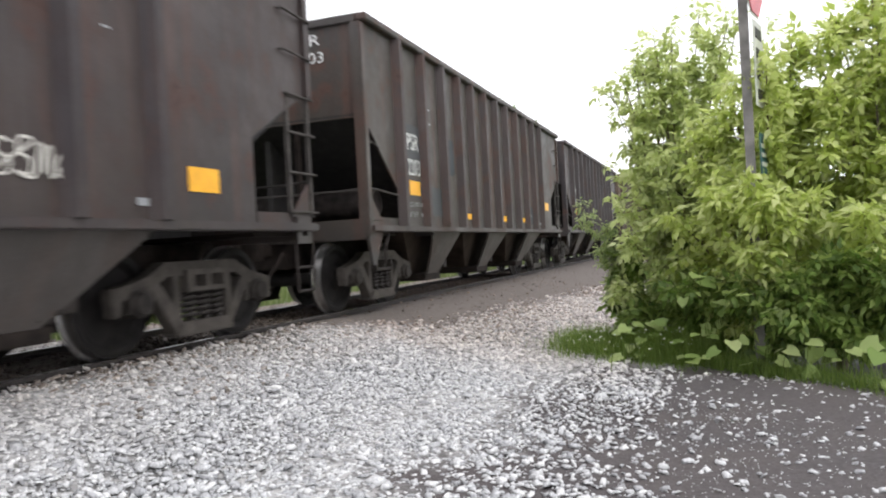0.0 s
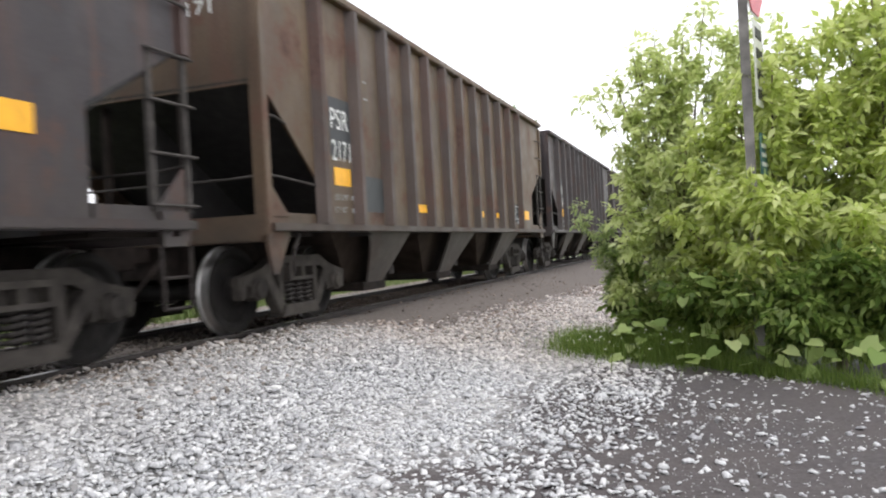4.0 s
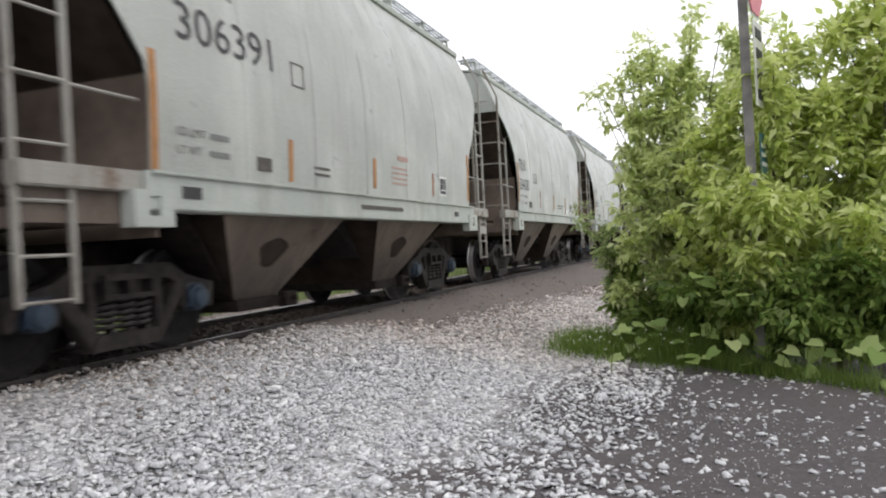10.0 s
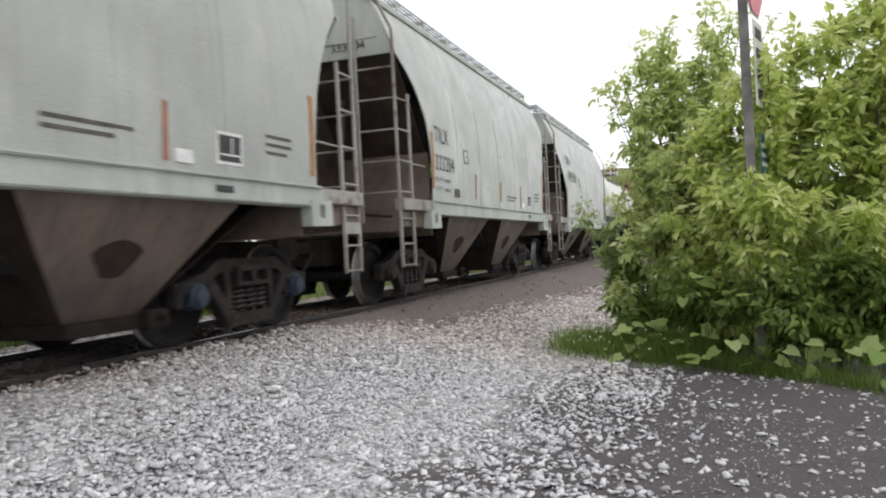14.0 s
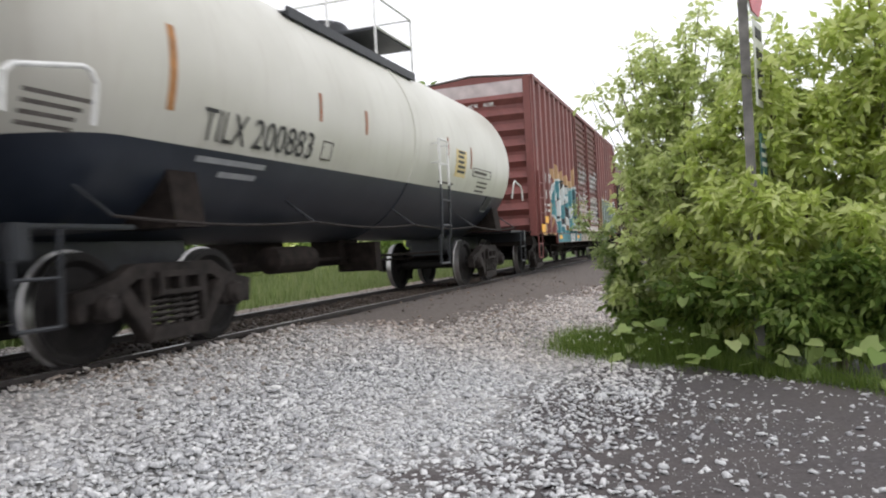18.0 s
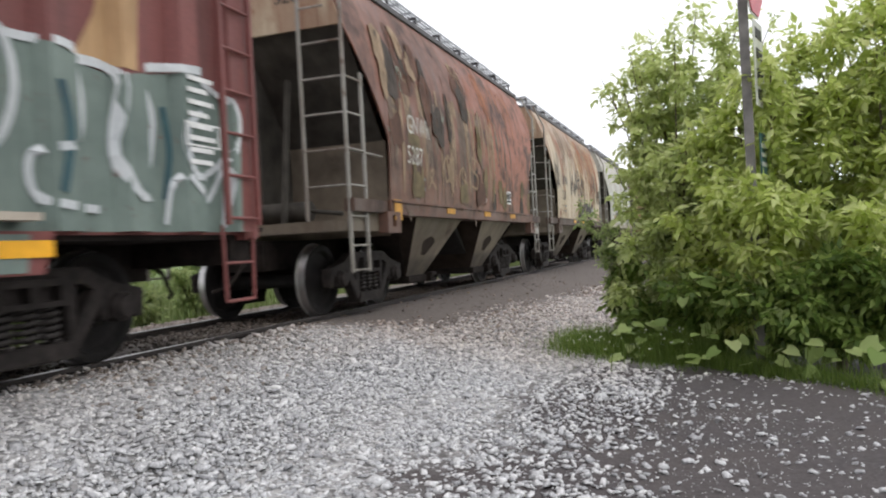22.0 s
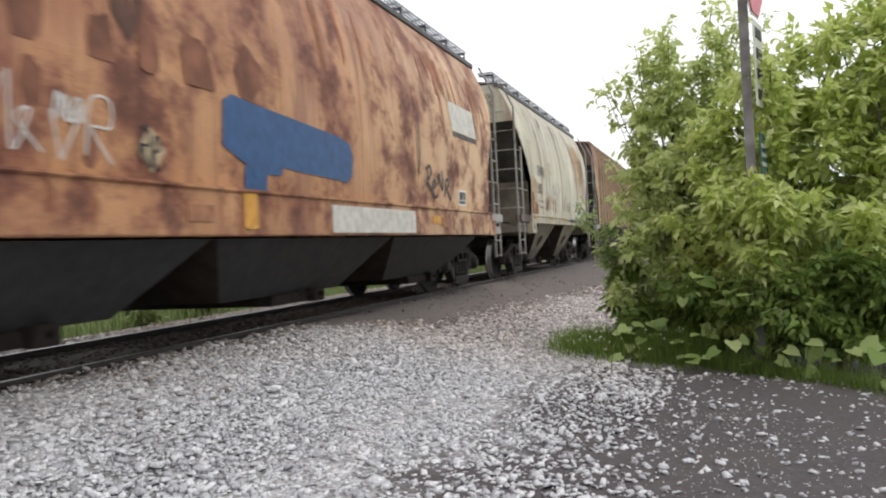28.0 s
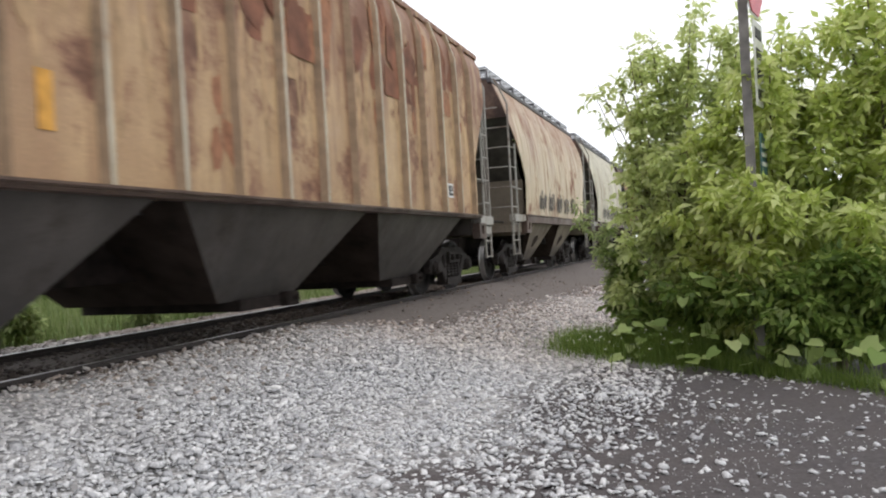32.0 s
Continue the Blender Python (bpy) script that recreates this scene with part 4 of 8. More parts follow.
            rod(bm, (s * 1.12, y1, z), (s * 1.12, y2, z), 0.018, 6)
            part("railing_bar", bm, M_WHITE, car)
    for y in (-0.5, 0.92):
        bm = bmesh.new()
        rod(bm, (-1.12, y, 4.56), (1.12, y, 4.56), 0.018, 6)
        part("railing_bar", bm, M_WHITE, car)
    bm = bmesh.new()
    box(bm, -1.1, 1.1, -0.5, 0.92, top + 0.04, top + 0.08)
    part("top_platform", bm, M_NAVY, car)
    bm = bmesh.new()
    lathe(bm, [(top - 0.05, 0.4), (top + 0.3, 0.4), (top + 0.36, 0.36), (top + 0.4, 0.1)], "z", 24)
    part("manway_dome", bm, M_NAVY, car, smooth=True)
    bm = bmesh.new()
    lathe(bm, [(top - 0.05, 0.1), (top + 0.2, 0.1), (top + 0.22, 0.16), (top + 0.34, 0.16), (top + 0.38, 0.08)], "z", 16, (0.3, -3.1, -0.05))
    part("relief_valve", bm, M_GRIME, car, smooth=True)
    bm = bmesh.new()
    box(bm, -0.25, 0.25, -0.3, 0.3, 0.62, 1.0)
    lathe(bm, [(-0.5, 0.02), (-0.45, 0.16), (0.45, 0.16), (0.5, 0.02)], "y", 16, (0.75, -2.6, 0.75))
    bent(bm, [(0.3, -4.0, 0.72), (0.3, 4.0, 0.72)], 0.025, 6)
    bent(bm, [(-0.3, -4.0, 0.62), (-0.3, 4.0, 0.62)], 0.025, 6)
    box(bm, 0.1, 0.75, -0.1, 0.1, 0.5, 0.95)
    box(bm, -0.8, -0.2, -2.2, -1.2, 0.6, 1.0)
    part("bottom_fittings", bm, M_GRIME, car)

    def skin(y, z):
        return math.sqrt(max(0.01, r * r - (z - zc) ** 2))
    proud = lambda y, z: skin(y, z) + 0.01
    letter(car, "TILX", -5.06, 1.87, 0.28, 0.66, M_BLACK, proud)
    letter(car, "200883", -4.28, 1.87, 0.28, 1.15, M_BLACK, proud)
    lines(car, -5.0, 1.69, 1, 1.5, skin, M_DIMWHITE, 0.1, 0.05)
    lines(car, -4.6, 1.58, 1, 0.85, skin, M_DIMWHITE, 0.1, 0.05)
    for y, z0, z1 in ((-5.55, 2.05, 2.75), (-3.05, 2.3, 2.62), (-1.85, 2.3, 2.6), (1.33, 2.22, 2.65), (2.62, 2.22, 2.6)):
        patch(car, "orange_mark", y, y + (0.09 if y < -5 else 0.055), z0, z1, M_ORANGE if y < -5 else M_RUSTRUN, skin, cut=5)
    frame_box(car, -2.9, -2.66, 1.89, 2.1, skin, M_DIMBLACK)
    patch(car, "information_panel", 1.79, 2.36, 2.03, 2.5, M_TAN, skin, "tan information panel with dark bars", cut=5)
    lines(car, 1.9, 2.44, 5, 0.42, lambda y, z: skin(y, z) + 0.006, M_BLACK, 0.085, 0.045)
    frame_box(car, 2.8, 4.0, 2.1, 2.26, skin, M_DIMBLACK)
    lines(car, 2.9, 2.16, 1, 0.9, skin, M_DIMBLACK, 0.1, 0.05)
    lines(car, 3.2, 2.0, 3, 0.7, skin, M_DIMBLACK, 0.08, 0.03)
    lines(car, 1.1, 1.88, 1, 0.8, skin, M_DIMBLACK, 0.08, 0.03)
    lines(car, -6.9, 1.97, 4, 0.6, skin, M_DIMBLACK, 0.07, 0.03)
    patch(car, "placard_holder", 4.1, 4.5, 1.5, 1.8, M_NAVY, skin, lift=0.012)
    frame_box(car, 4.1, 4.5, 1.5, 1.8, lambda y, z: skin(y, z) + 0.012, M_DIMWHITE)
    trucks(car, 5.05, None, 0.85)
    couplers(car, 7.38)
    return car


def box_car(at):
    car = thing("box_car", "red-brown ribbed steel boxcar with painted graffiti and double doors", "railcar", "train cars", at)
    h, z0, z1 = 8.22, 1.02, 4.98
    for s in (1, -1):
        bm = bmesh.new()
        box(bm, *sorted((s * 1.44, s * 1.48)), -h, h, z0, z1)
        part("side_wall", bm, M_BOX, car)
        n = 9
        for q in (-1, 1):
            for i in range(n):
                y = q * (2.75 + 5.3 * i / (n - 1))
                bm = bmesh.new()
                prism(bm, [(s * 1.48, y - 0.17), (s * 1.59, y - 0.11), (s * 1.59, y + 0.11), (s * 1.48, y + 0.17)], "z", z0 + 0.02, z1 - 0.06)
                part("side_post", bm, M_BOX, car)
        bm = bmesh.new()
        box(bm, *sorted((s * 1.42, s * 1.6)), -h, h, z1 - 0.07, z1 + 0.05)
        part("roof_rail", bm, M_BOX, car, bevel=0.01)
        bm = bmesh.new()
        prism(bm, [(-5.75, z0 + 0.02), (-5.7, z0 - 0.26), (5.85, z0 - 0.26), (5.95, z0 + 0.02)], "x", s * 1.5, s * 1.56)
        part("side_sill", bm, M_BOX, car)
        bm = bmesh.new()
        box(bm, *sorted((s * 1.45, s * 1.68)), -4.0, 5.75, z0 + 0.08, z0 + 0.13)
        part("door_track", bm, M_SILLWHITE if s > 0 else M_BOX, car, "dirty cream door track")
        for y0, y1 in ((-2.38, -0.02), (0.02, 2.4)):
            d = part("door", door_mesh(y0, y1, z0 + 0.3, z1 - 0.1, s), None, car, "red-brown door with horizontal ribs")
            for i in range(DOOR_RIBS):
                z = door_rib(i)
                bm = bmesh.new()
                prism(bm, [(s * 1.535, z - 0.07), (s * 1.585, z - 0.02), (s * 1.585, z + 0.02), (s * 1.535, z + 0.045)], "y", y0 + 0.09, y1 - 0.09)
                part("door_rib", bm, M_BOXDOOR, d)
            for y in (y0 + 0.05, y1 - 0.05):
                bm = bmesh.new()
                rod(bm, (s * 1.62, y, z0 + 0.3), (s * 1.62, y, z1 - 0.12), 0.022, 6)
                part("lock_bar", bm, M_BOX, d)
        for q in (-1, 1):
            ladder(car, s * 1.62, q * h - (0.0 if q < 0 else 0.46), 1.1, 2.6 if q < 0 else 4.9, 0.38, M_BOX, 0.46)
            stirrup(car, s * 1.55, q * h - (0.0 if q < 0 else 0.46), 0.42, 1.1, M_BOX, 0.46)
            bm = bmesh.new()
            box(bm, *sorted((s * 1.36, s * 1.55)), q * h - 0.12, q * h + 0.12, z0 - 0.05, z1)
            part("corner_post", bm, M_BOX, car, bevel=0.02)
    for q in (-1, 1):
        bm = bmesh.new()
        box(bm, -1.42, 1.42, *sorted((q * h, q * (h - 0.04))), z0, z1)
        prism(bm, [(-1.42, z1), (1.42, z1), (0, z1 + 0.13)], "y", q * h, q * (h - 0.04))
        part("end_wall", bm, M_BOX, car)
        bm = bmesh.new()
        box(bm, -1.38, 1.38, *sorted((q * (h + 0.004), q * (h + 0.03))), z1 - 0.42, z1 - 0.06)
        part("top_panel", bm, M_PINK, car, "chalky pale top panel")
        for i in range(9):
            z = z0 + 0.25 + (z1 - z0 - 0.75) * i / 8
            bm = bmesh.new()
            prism(bm, [(q * h, z - 0.16), (q * (h + 0.1), z - 0.02), (q * h, z + 0.16)], "x", -1.36, 1.36)
            part("end_rib", bm, M_BOX, car)
        bm = bmesh.new()
        box(bm, -1.4, 1.4, *sorted((q * (h + 0.02), q * (h + 0.4))), 1.05, 1.09)
        box(bm, -1.42, 1.42, *sorted((q * (h - 0.2), q * (h + 0.1))), 0.75, 1.02)
        part("end_platform", bm, M_GRIME, car)
    bm = bmesh.new()
    sheet(bm, [[(x, y, z) for x, z in ((-1.52, z1 + 0.02), (0, z1 + 0.16), (1.52, z1 + 0.02))] for y in (-h, h)], (0, 0, 0.03))
    part("roof", bm, M_ROOF, car)
    bm = bmesh.new()
    box(bm, -1.44, 1.44, -h, h, 0.98, 1.04)
    part("floor", bm, M_GRIME, car)
    bm = bmesh.new()
    box(bm, -0.3, 0.3, -h, h, 0.62, 0.98)
    part("centre_sill", bm, M_GRIME, car)
    for y in (-3.6, -1.2, 1.2, 3.6):
        bm = bmesh.new()
        box(bm, -1.45, 1.45, y - 0.06, y + 0.06, 0.8, 0.98)
        part("cross_bearer", bm, M_GRIME, car)
    for x, z in ((0.5, 0.7), (0.9, 0.66), (1.2, 0.6)):
        bm = bmesh.new()
        bent(bm, [(x, -5.0, z + 0.12), (x, -2.2, z), (x, 2.2, z), (x, 5.0, z + 0.12)], 0.022, 6)
        part("brake_rod", bm, M_GRIME, car)
    for y in (-4.3, -2.4, -1.9, 0.2, 1.6, 2.9):
        bm = bmesh.new()
        box(bm, 1.0, 1.05, y - 0.03, y + 0.03, 0.42 if y < 1 else 0.55, 0.98)
        part("hanger", bm, M_GRIME, car)
    for p in ([(0.95, -4.3, 0.42), (0.95, -1.9, 0.36), (0.95, 1.6, 0.72)], [(1.02, -4.3, 0.45), (1.02, 0.2, 0.44)]):
        bm = bmesh.new()
        bent(bm, p, 0.022, 6)
        part("brake_lever", bm, M_GRIME, car)
    bm = bmesh.new()
    lathe(bm, [(-0.55, 0.03), (-0.5, 0.19), (0.5, 0.19), (0.55, 0.03)], "y", 18, (0.95, -3.1, 0.68))
    part("air_reservoir", bm, M_GRIME, car, smooth=True)
    bm = bmesh.new()
    box(bm, 0.6, 1.2, 2.0, 2.6, 0.52, 0.9)
    part("brake_valve", bm, M_GRIME, car, bevel=0.04)
    paint_box_car(car)
    skin = lambda y, z: 1.612
    letter(car, "A", -7.4, 2.36, 0.24, 0.17, M_WHITE, skin)
    letter(car, "OK", -6.96, 2.37, 0.24, 0.36, M_WHITE, skin)
    letter(car, "1", -7.36, 1.93, 0.24, 0.08, M_WHITE, skin)
    letter(car, "90", -6.92, 1.93, 0.24, 0.3, M_WHITE, skin)
    letter(car, "60", -6.18, 1.93, 0.24, 0.3, M_WHITE, skin)
    limits(car, -7.62, 1.74, M_WHITE, skin)
    frame_box(car, -6.85, -6.55, 1.62, 1.82, skin, M_BUFFPAINT)
    patch(car, "yellow_placard", -7.56, -7.16, 1.29, 1.47, M_YELLOW, lambda y, z: 1.61)
    patch(car, "yellow_placard", -8.27, -7.86, 1.05, 1.25, M_YELLOW, lambda y, z: 1.66)
    for y in (-5.56, -2.6, 1.0, 5.5):
        patch(car, "yellow_reflector", y, y + 0.42, 0.87, 0.98, M_YELLOW, lambda y, z: 1.57)
    lines(car, 7.3, 2.3, 8, 0.35, skin, M_WHITE, 0.1, 0.04)
    frame_box(car, 7.25, 7.7, 1.75, 1.95, skin, M_WHITE)
    for q in (0.62, 0.2):
        me = words("AOK", 0.1, 0.3)
        for v in me.vertices:
            v.co = (q - 0.3 + v.co.x, -8.33, 4.3 + v.co.y)
        me.materials.append(M_WHITE)
        part("end_lettering", me, None, car)
    trucks(car, 6.15)
    couplers(car, 8.62 + 0.1)
    return car


DOOR_RIBS = 19


def door_rib(i):
    """Height of the i-th rib of a boxcar door."""
    return 1.42 + 0.183 * i


def box_skin(y, z):
    """Half width of the boxcar's side with its posts, doors, door ribs and sill."""
    if z < 1.03:
        return 1.562
    if -2.4 < y < 2.42:
        i = round((z - 1.42) / 0.183)
        d = z - door_rib(max(0, i))
        return 1.537 + 0.05 * float(np.interp(d, (-0.07, -0.02, 0.02, 0.045), (0, 1, 1, 0)))
    u = abs((abs(y) - 2.75 + 0.33125) % 0.6625 - 0.33125)
    return 1.482 + 0.11 * float(np.interp(u, (0.11, 0.17), (1, 0)))


def cover(car, name, outline, material, lift, label=""):
    """A painted shape that follows the posts and ribs of the boxcar's side."""
    bm = bmesh.new()
    bm.faces.new([bm.verts.new((0, *p)) for p in outline])
    ys, zs = [p[0] for p in outline], [p[1] for p in outline]
    cuts = [((0, y, 0), (0, 1, 0)) for q in (-1, 1) for i in range(9) for d in (-0.17, -0.11, 0.11, 0.17) for y in [q * (2.75 + 0.6625 * i) + d] if min(ys) < y < max(ys)]
    cuts += [((0, y, 0), (0, 1, 0)) for y in (-2.4, 2.42) if min(ys) < y < max(ys)]
    if max(ys) > -2.4 and min(ys) < 2.42:
        cuts += [((0, 0, z), (0, 0, 1)) for i in range(DOOR_RIBS) for d in (-0.07, -0.02, 0.02, 0.045) for z in [door_rib(i) + d] if min(zs) < z < max(zs)]
    for at, way in cuts:
        bmesh.ops.bisect_plane(bm, geom=bm.verts[:] + bm.edges[:] + bm.faces[:], plane_co=at, plane_no=way)
    bmesh.ops.triangulate(bm, faces=bm.faces[:])
    for v in bm.verts:
        v.co.x = box_skin(v.co.y, v.co.z) + lift
    return part(name, bm, material, car, label)


def line(car, points, pen, material, lift, label=""):
    """A sprayed line that follows the boxcar's side."""
    ob = stroke(car, points, pen, material, lambda y, z: box_skin(y, z) + lift, label)
    ob.name = "sprayed_line"
    return ob


def paint_box_car(car):
    """Sprayed lettering on the side that faces the road."""
    # tan flames behind the teal lettering
    cover(car, "painted_shape", [(-6.26, 2.8), (-6.1, 2.82), (-6.01, 2.49), (-5.89, 2.5), (-5.78, 3.03), (-5.57, 3.04), (-5.37, 2.71), (-4.97, 2.72), (-4.84, 2.87), (-4.76, 2.62), (-4.72, 2.43), (-6.11, 2.31)], M_FLAME, 0.004, "tan sprayed flames")
    cover(car, "painted_shape", [(-4.41, 2.68), (-4.12, 2.8), (-3.84, 2.63), (-3.42, 2.64), (-3.31, 2.91), (-3.09, 2.88), (-2.73, 3.15), (-2.79, 2.7), (-2.91, 2.42), (-4.45, 2.28)], M_FLAME, 0.004, "tan sprayed flames")
    cover(car, "painted_shape", [(-6.87, 1.0), (-6.55, 1.0), (-6.52, 1.85), (-6.75, 1.85), (-6.84, 1.5)], M_FLAME, 0.004, "tan painted streak")
    cover(car, "painted_shape", [(-7.6, 0.98), (-7.22, 0.98), (-7.36, 1.28), (-7.48, 1.28)], M_FLAME, 0.004, "tan painted streak")
    cover(car, "painted_shape", [(-6.25, 0.98), (-5.95, 0.98), (-6.0, 1.5), (-6.2, 1.5)], M_FLAME, 0.004, "tan painted streak")
    cover(car, "painted_shape", [(-2.72, 1.2), (-2.46, 1.2), (-2.46, 3.0), (-2.6, 2.7)], M_FLAME, 0.004, "tan painted streak")
    # teal and white lettering with black outlines
    cover(car, "painted_shape", [(-6.14, 2.4), (-5.57, 2.54), (-4.98, 2.54), (-4.79, 2.36), (-4.44, 2.4), (-4.0, 2.38), (-3.37, 2.44), (-2.62, 2.45), (-2.46, 2.09), (-2.46, 1.04), (-5.72, 1.04), (-5.9, 1.06), (-6.19, 1.52), (-6.45, 1.74), (-6.31, 1.89), (-6.19, 2.3)], M_TEAL, 0.007, "teal sprayed lettering")
    cover(car, "painted_shape", [(-5.72, 1.02), (-3.75, 1.02), (-3.75, 0.775), (-5.68, 0.775)], M_TEAL, 0.007, "teal sprayed lettering")
    cover(car, "painted_shape", [(-2.9, 1.02), (-1.75, 1.02), (-1.85, 0.775), (-2.95, 0.775)], M_TEAL, 0.007, "teal sprayed lettering")
    cover(car, "painted_shape", [(-3.7, 1.02), (-2.95, 1.02), (-3.0, 0.775), (-3.72, 0.775)], M_SPRAYWHITE, 0.007, "white sprayed drips")
    cover(car, "painted_shape", [(-6.05, 1.72), (-5.72, 1.72), (-5.7, 1.9), (-6.05, 1.92)], M_BOX, 0.01)
    cover(car, "painted_shape", [(-5.46, 2.42), (-5.02, 2.54), (-4.99, 2.37), (-5.15, 2.04), (-5.31, 1.69), (-5.28, 1.57), (-5.6, 1.47), (-5.68, 1.62), (-5.7, 1.79), (-5.49, 2.04), (-5.39, 2.28)], M_SPRAYWHITE, 0.01, "white sprayed letter")
    cover(car, "painted_shape", [(-5.0, 2.54), (-4.85, 2.47), (-4.85, 2.37), (-4.99, 2.07), (-4.99, 1.73), (-5.2, 1.56), (-5.31, 1.63), (-5.15, 2.04), (-4.99, 2.37)], M_SPRAYBLACK, 0.01, "black sprayed shadow")
    cover(car, "painted_shape", [(-5.06, 1.84), (-5.01, 1.73), (-5.22, 1.6)], M_FLAME, 0.013)
    cover(car, "painted_shape", [(-5.35, 2.35), (-5.14, 2.37), (-5.15, 2.17), (-5.35, 2.13)], M_OCHRE, 0.013, "small brown square in the letter")
    cover(car, "painted_shape", [(-4.8, 2.48), (-4.58, 2.46), (-4.59, 2.32), (-4.79, 2.14), (-4.77, 1.9), (-4.91, 1.83), (-4.99, 1.63), (-4.93, 2.01), (-4.88, 2.33)], M_SPRAYWHITE, 0.01, "white sprayed letter")
    cover(car, "painted_shape", [(-4.59, 2.31), (-4.2, 2.41), (-4.1, 2.23), (-4.15, 1.98), (-4.33, 1.81), (-4.26, 1.59), (-4.11, 1.37), (-4.06, 1.18), (-4.3, 1.14), (-4.45, 1.43), (-4.64, 1.66), (-4.76, 1.93), (-4.69, 2.16)], M_SPRAYWHITE, 0.01, "white sprayed letter")
    cover(car, "painted_shape", [(-4.75, 1.97), (-4.55, 2.07), (-4.45, 2.03), (-4.49, 1.83), (-4.6, 1.67), (-4.55, 1.49), (-4.62, 1.52), (-4.74, 1.76)], M_SPRAYBLACK, 0.013, "black sprayed shadow")
    cover(car, "painted_shape", [(-4.38, 2.19), (-4.16, 2.2), (-4.25, 2.06)], M_TEAL, 0.013)
    cover(car, "painted_shape", [(-4.75, 1.55), (-4.5, 1.46), (-4.18, 1.25), (-4.14, 1.12), (-4.47, 1.11), (-4.75, 1.3)], M_OCHRE, 0.013, "ochre sprayed blot")
    cover(car, "painted_shape", [(-4.27, 1.85), (-4.11, 1.72), (-4.05, 1.37), (-4.2, 1.48), (-4.28, 1.66)], M_SPRAYBLACK, 0.013)
    cover(car, "painted_shape", [(-5.04, 1.39), (-4.8, 1.47), (-4.79, 1.33), (-5.0, 1.22), (-5.12, 1.15)], M_SPRAYBLACK, 0.01)
    cover(car, "painted_shape", [(-3.83, 1.58), (-3.32, 1.97), (-2.94, 1.98), (-2.95, 1.7), (-3.48, 1.57), (-3.72, 1.22), (-3.86, 1.2)], M_SPRAYWHITE, 0.01, "white sprayed letter")
    cover(car, "painted_shape", [(-2.57, 2.5), (-2.34, 2.46), (-2.31, 1.9), (-2.43, 1.45), (-2.3, 1.19), (-2.57, 1.21), (-2.68, 1.87)], M_SPRAYWHITE, 0.01, "white sprayed drips")
    cover(car, "painted_shape", [(-3.13, 2.31), (-2.69, 2.43), (-2.63, 1.87), (-2.55, 1.35), (-2.31, 1.18), (-2.92, 1.17), (-3.01, 1.52), (-3.35, 1.58)], M_DEEPTEAL, 0.01, "dark teal sprayed shadow")
    cover(car, "painted_shape", [(-2.52, 1.64), (-2.03, 1.68), (-1.88, 1.18), (-2.38, 1.17)], M_DEEPTEAL, 0.01)
    cover(car, "painted_shape", [(-4.05, 1.37), (-3.85, 1.46), (-3.83, 1.18), (-4.03, 1.17)], M_DEEPTEAL, 0.01)
    cover(car, "painted_shape", [(-3.01, 1.52), (-2.74, 1.39), (-2.7, 1.18), (-2.94, 1.2)], M_SPRAYWHITE, 0.013, "white sprayed letter")
    cover(car, "painted_shape", [(-5.64, 1.41), (-5.37, 1.49), (-5.25, 1.41), (-5.15, 1.22), (-5.24, 1.25), (-5.39, 1.41), (-5.57, 1.36)], M_SPRAYWHITE, 0.01, "white sprayed letter")
    cover(car, "painted_shape", [(-5.03, 1.17), (-4.89, 1.3), (-4.67, 1.27), (-4.58, 1.11), (-4.73, 1.11), (-4.87, 1.23)], M_SPRAYWHITE, 0.01, "white sprayed letter")
    line(car, [(-4.09, 2.3), (-3.86, 2.44), (-3.5, 2.37), (-3.41, 2.42), (-3.04, 2.49), (-2.79, 2.45), (-2.52, 2.55), (-2.43, 2.38), (-2.31, 2.35)], 0.07, M_SPRAYWHITE, 0.013)
    line(car, [(-6.19, 2.3), (-6.12, 2.42), (-5.6, 2.54), (-5.15, 2.52)], 0.06, M_SPRAYWHITE, 0.013)
    line(car, [(-6.19, 2.3), (-6.3, 1.9), (-6.45, 1.74), (-6.2, 1.5), (-6.1, 1.3), (-5.85, 1.05)], 0.05, M_SPRAYWHITE, 0.013)
    line(car, [(-3.9, 2.01), (-4.07, 1.72), (-4.0, 1.37)], 0.035, M_SPRAYBLACK, 0.016)
    line(car, [(-3.89, 1.78), (-3.64, 1.52), (-3.18, 1.77), (-2.96, 2.4)], 0.04, M_SPRAYBLACK, 0.016)
    line(car, [(-5.38, 2.45), (-5.15, 2.53), (-4.9, 2.55), (-4.83, 2.44)], 0.07, M_SPRAYBLACK, 0.016)
    line(car, [(-5.49, 2.02), (-5.66, 1.86), (-5.64, 1.56), (-5.52, 1.47)], 0.06, M_SPRAYBLACK, 0.016)
    line(car, [(-5.76, 1.64), (-5.73, 1.35), (-5.64, 1.16)], 0.03, M_SPRAYBLACK, 0.016)
    line(car, [(-4.59, 2.32), (-4.5, 2.39), (-4.2, 2.44), (-4.06, 2.33), (-4.03, 2.24)], 0.05, M_SPRAYBLACK, 0.016)
    line(car, [(-5.45, 1.46), (-5.25, 1.39), (-5.14, 1.15)], 0.04, M_SPRAYBLACK, 0.016)
    line(car, [(-2.51, 1.79), (-1.9, 1.95), (-1.78, 1.59)], 0.03, M_SPRAYBLACK, 0.016)
    line(car, [(-5.42, 1.03), (-5.3, 1.05), (-5.15, 1.03)], 0.03, M_SPRAYWHITE, 0.016)
    line(car, [(-2.63, 2.32), (-2.53, 2.02), (-2.7, 1.82), (-2.45, 1.45)], 0.04, M_SPRAYWHITE, 0.016)
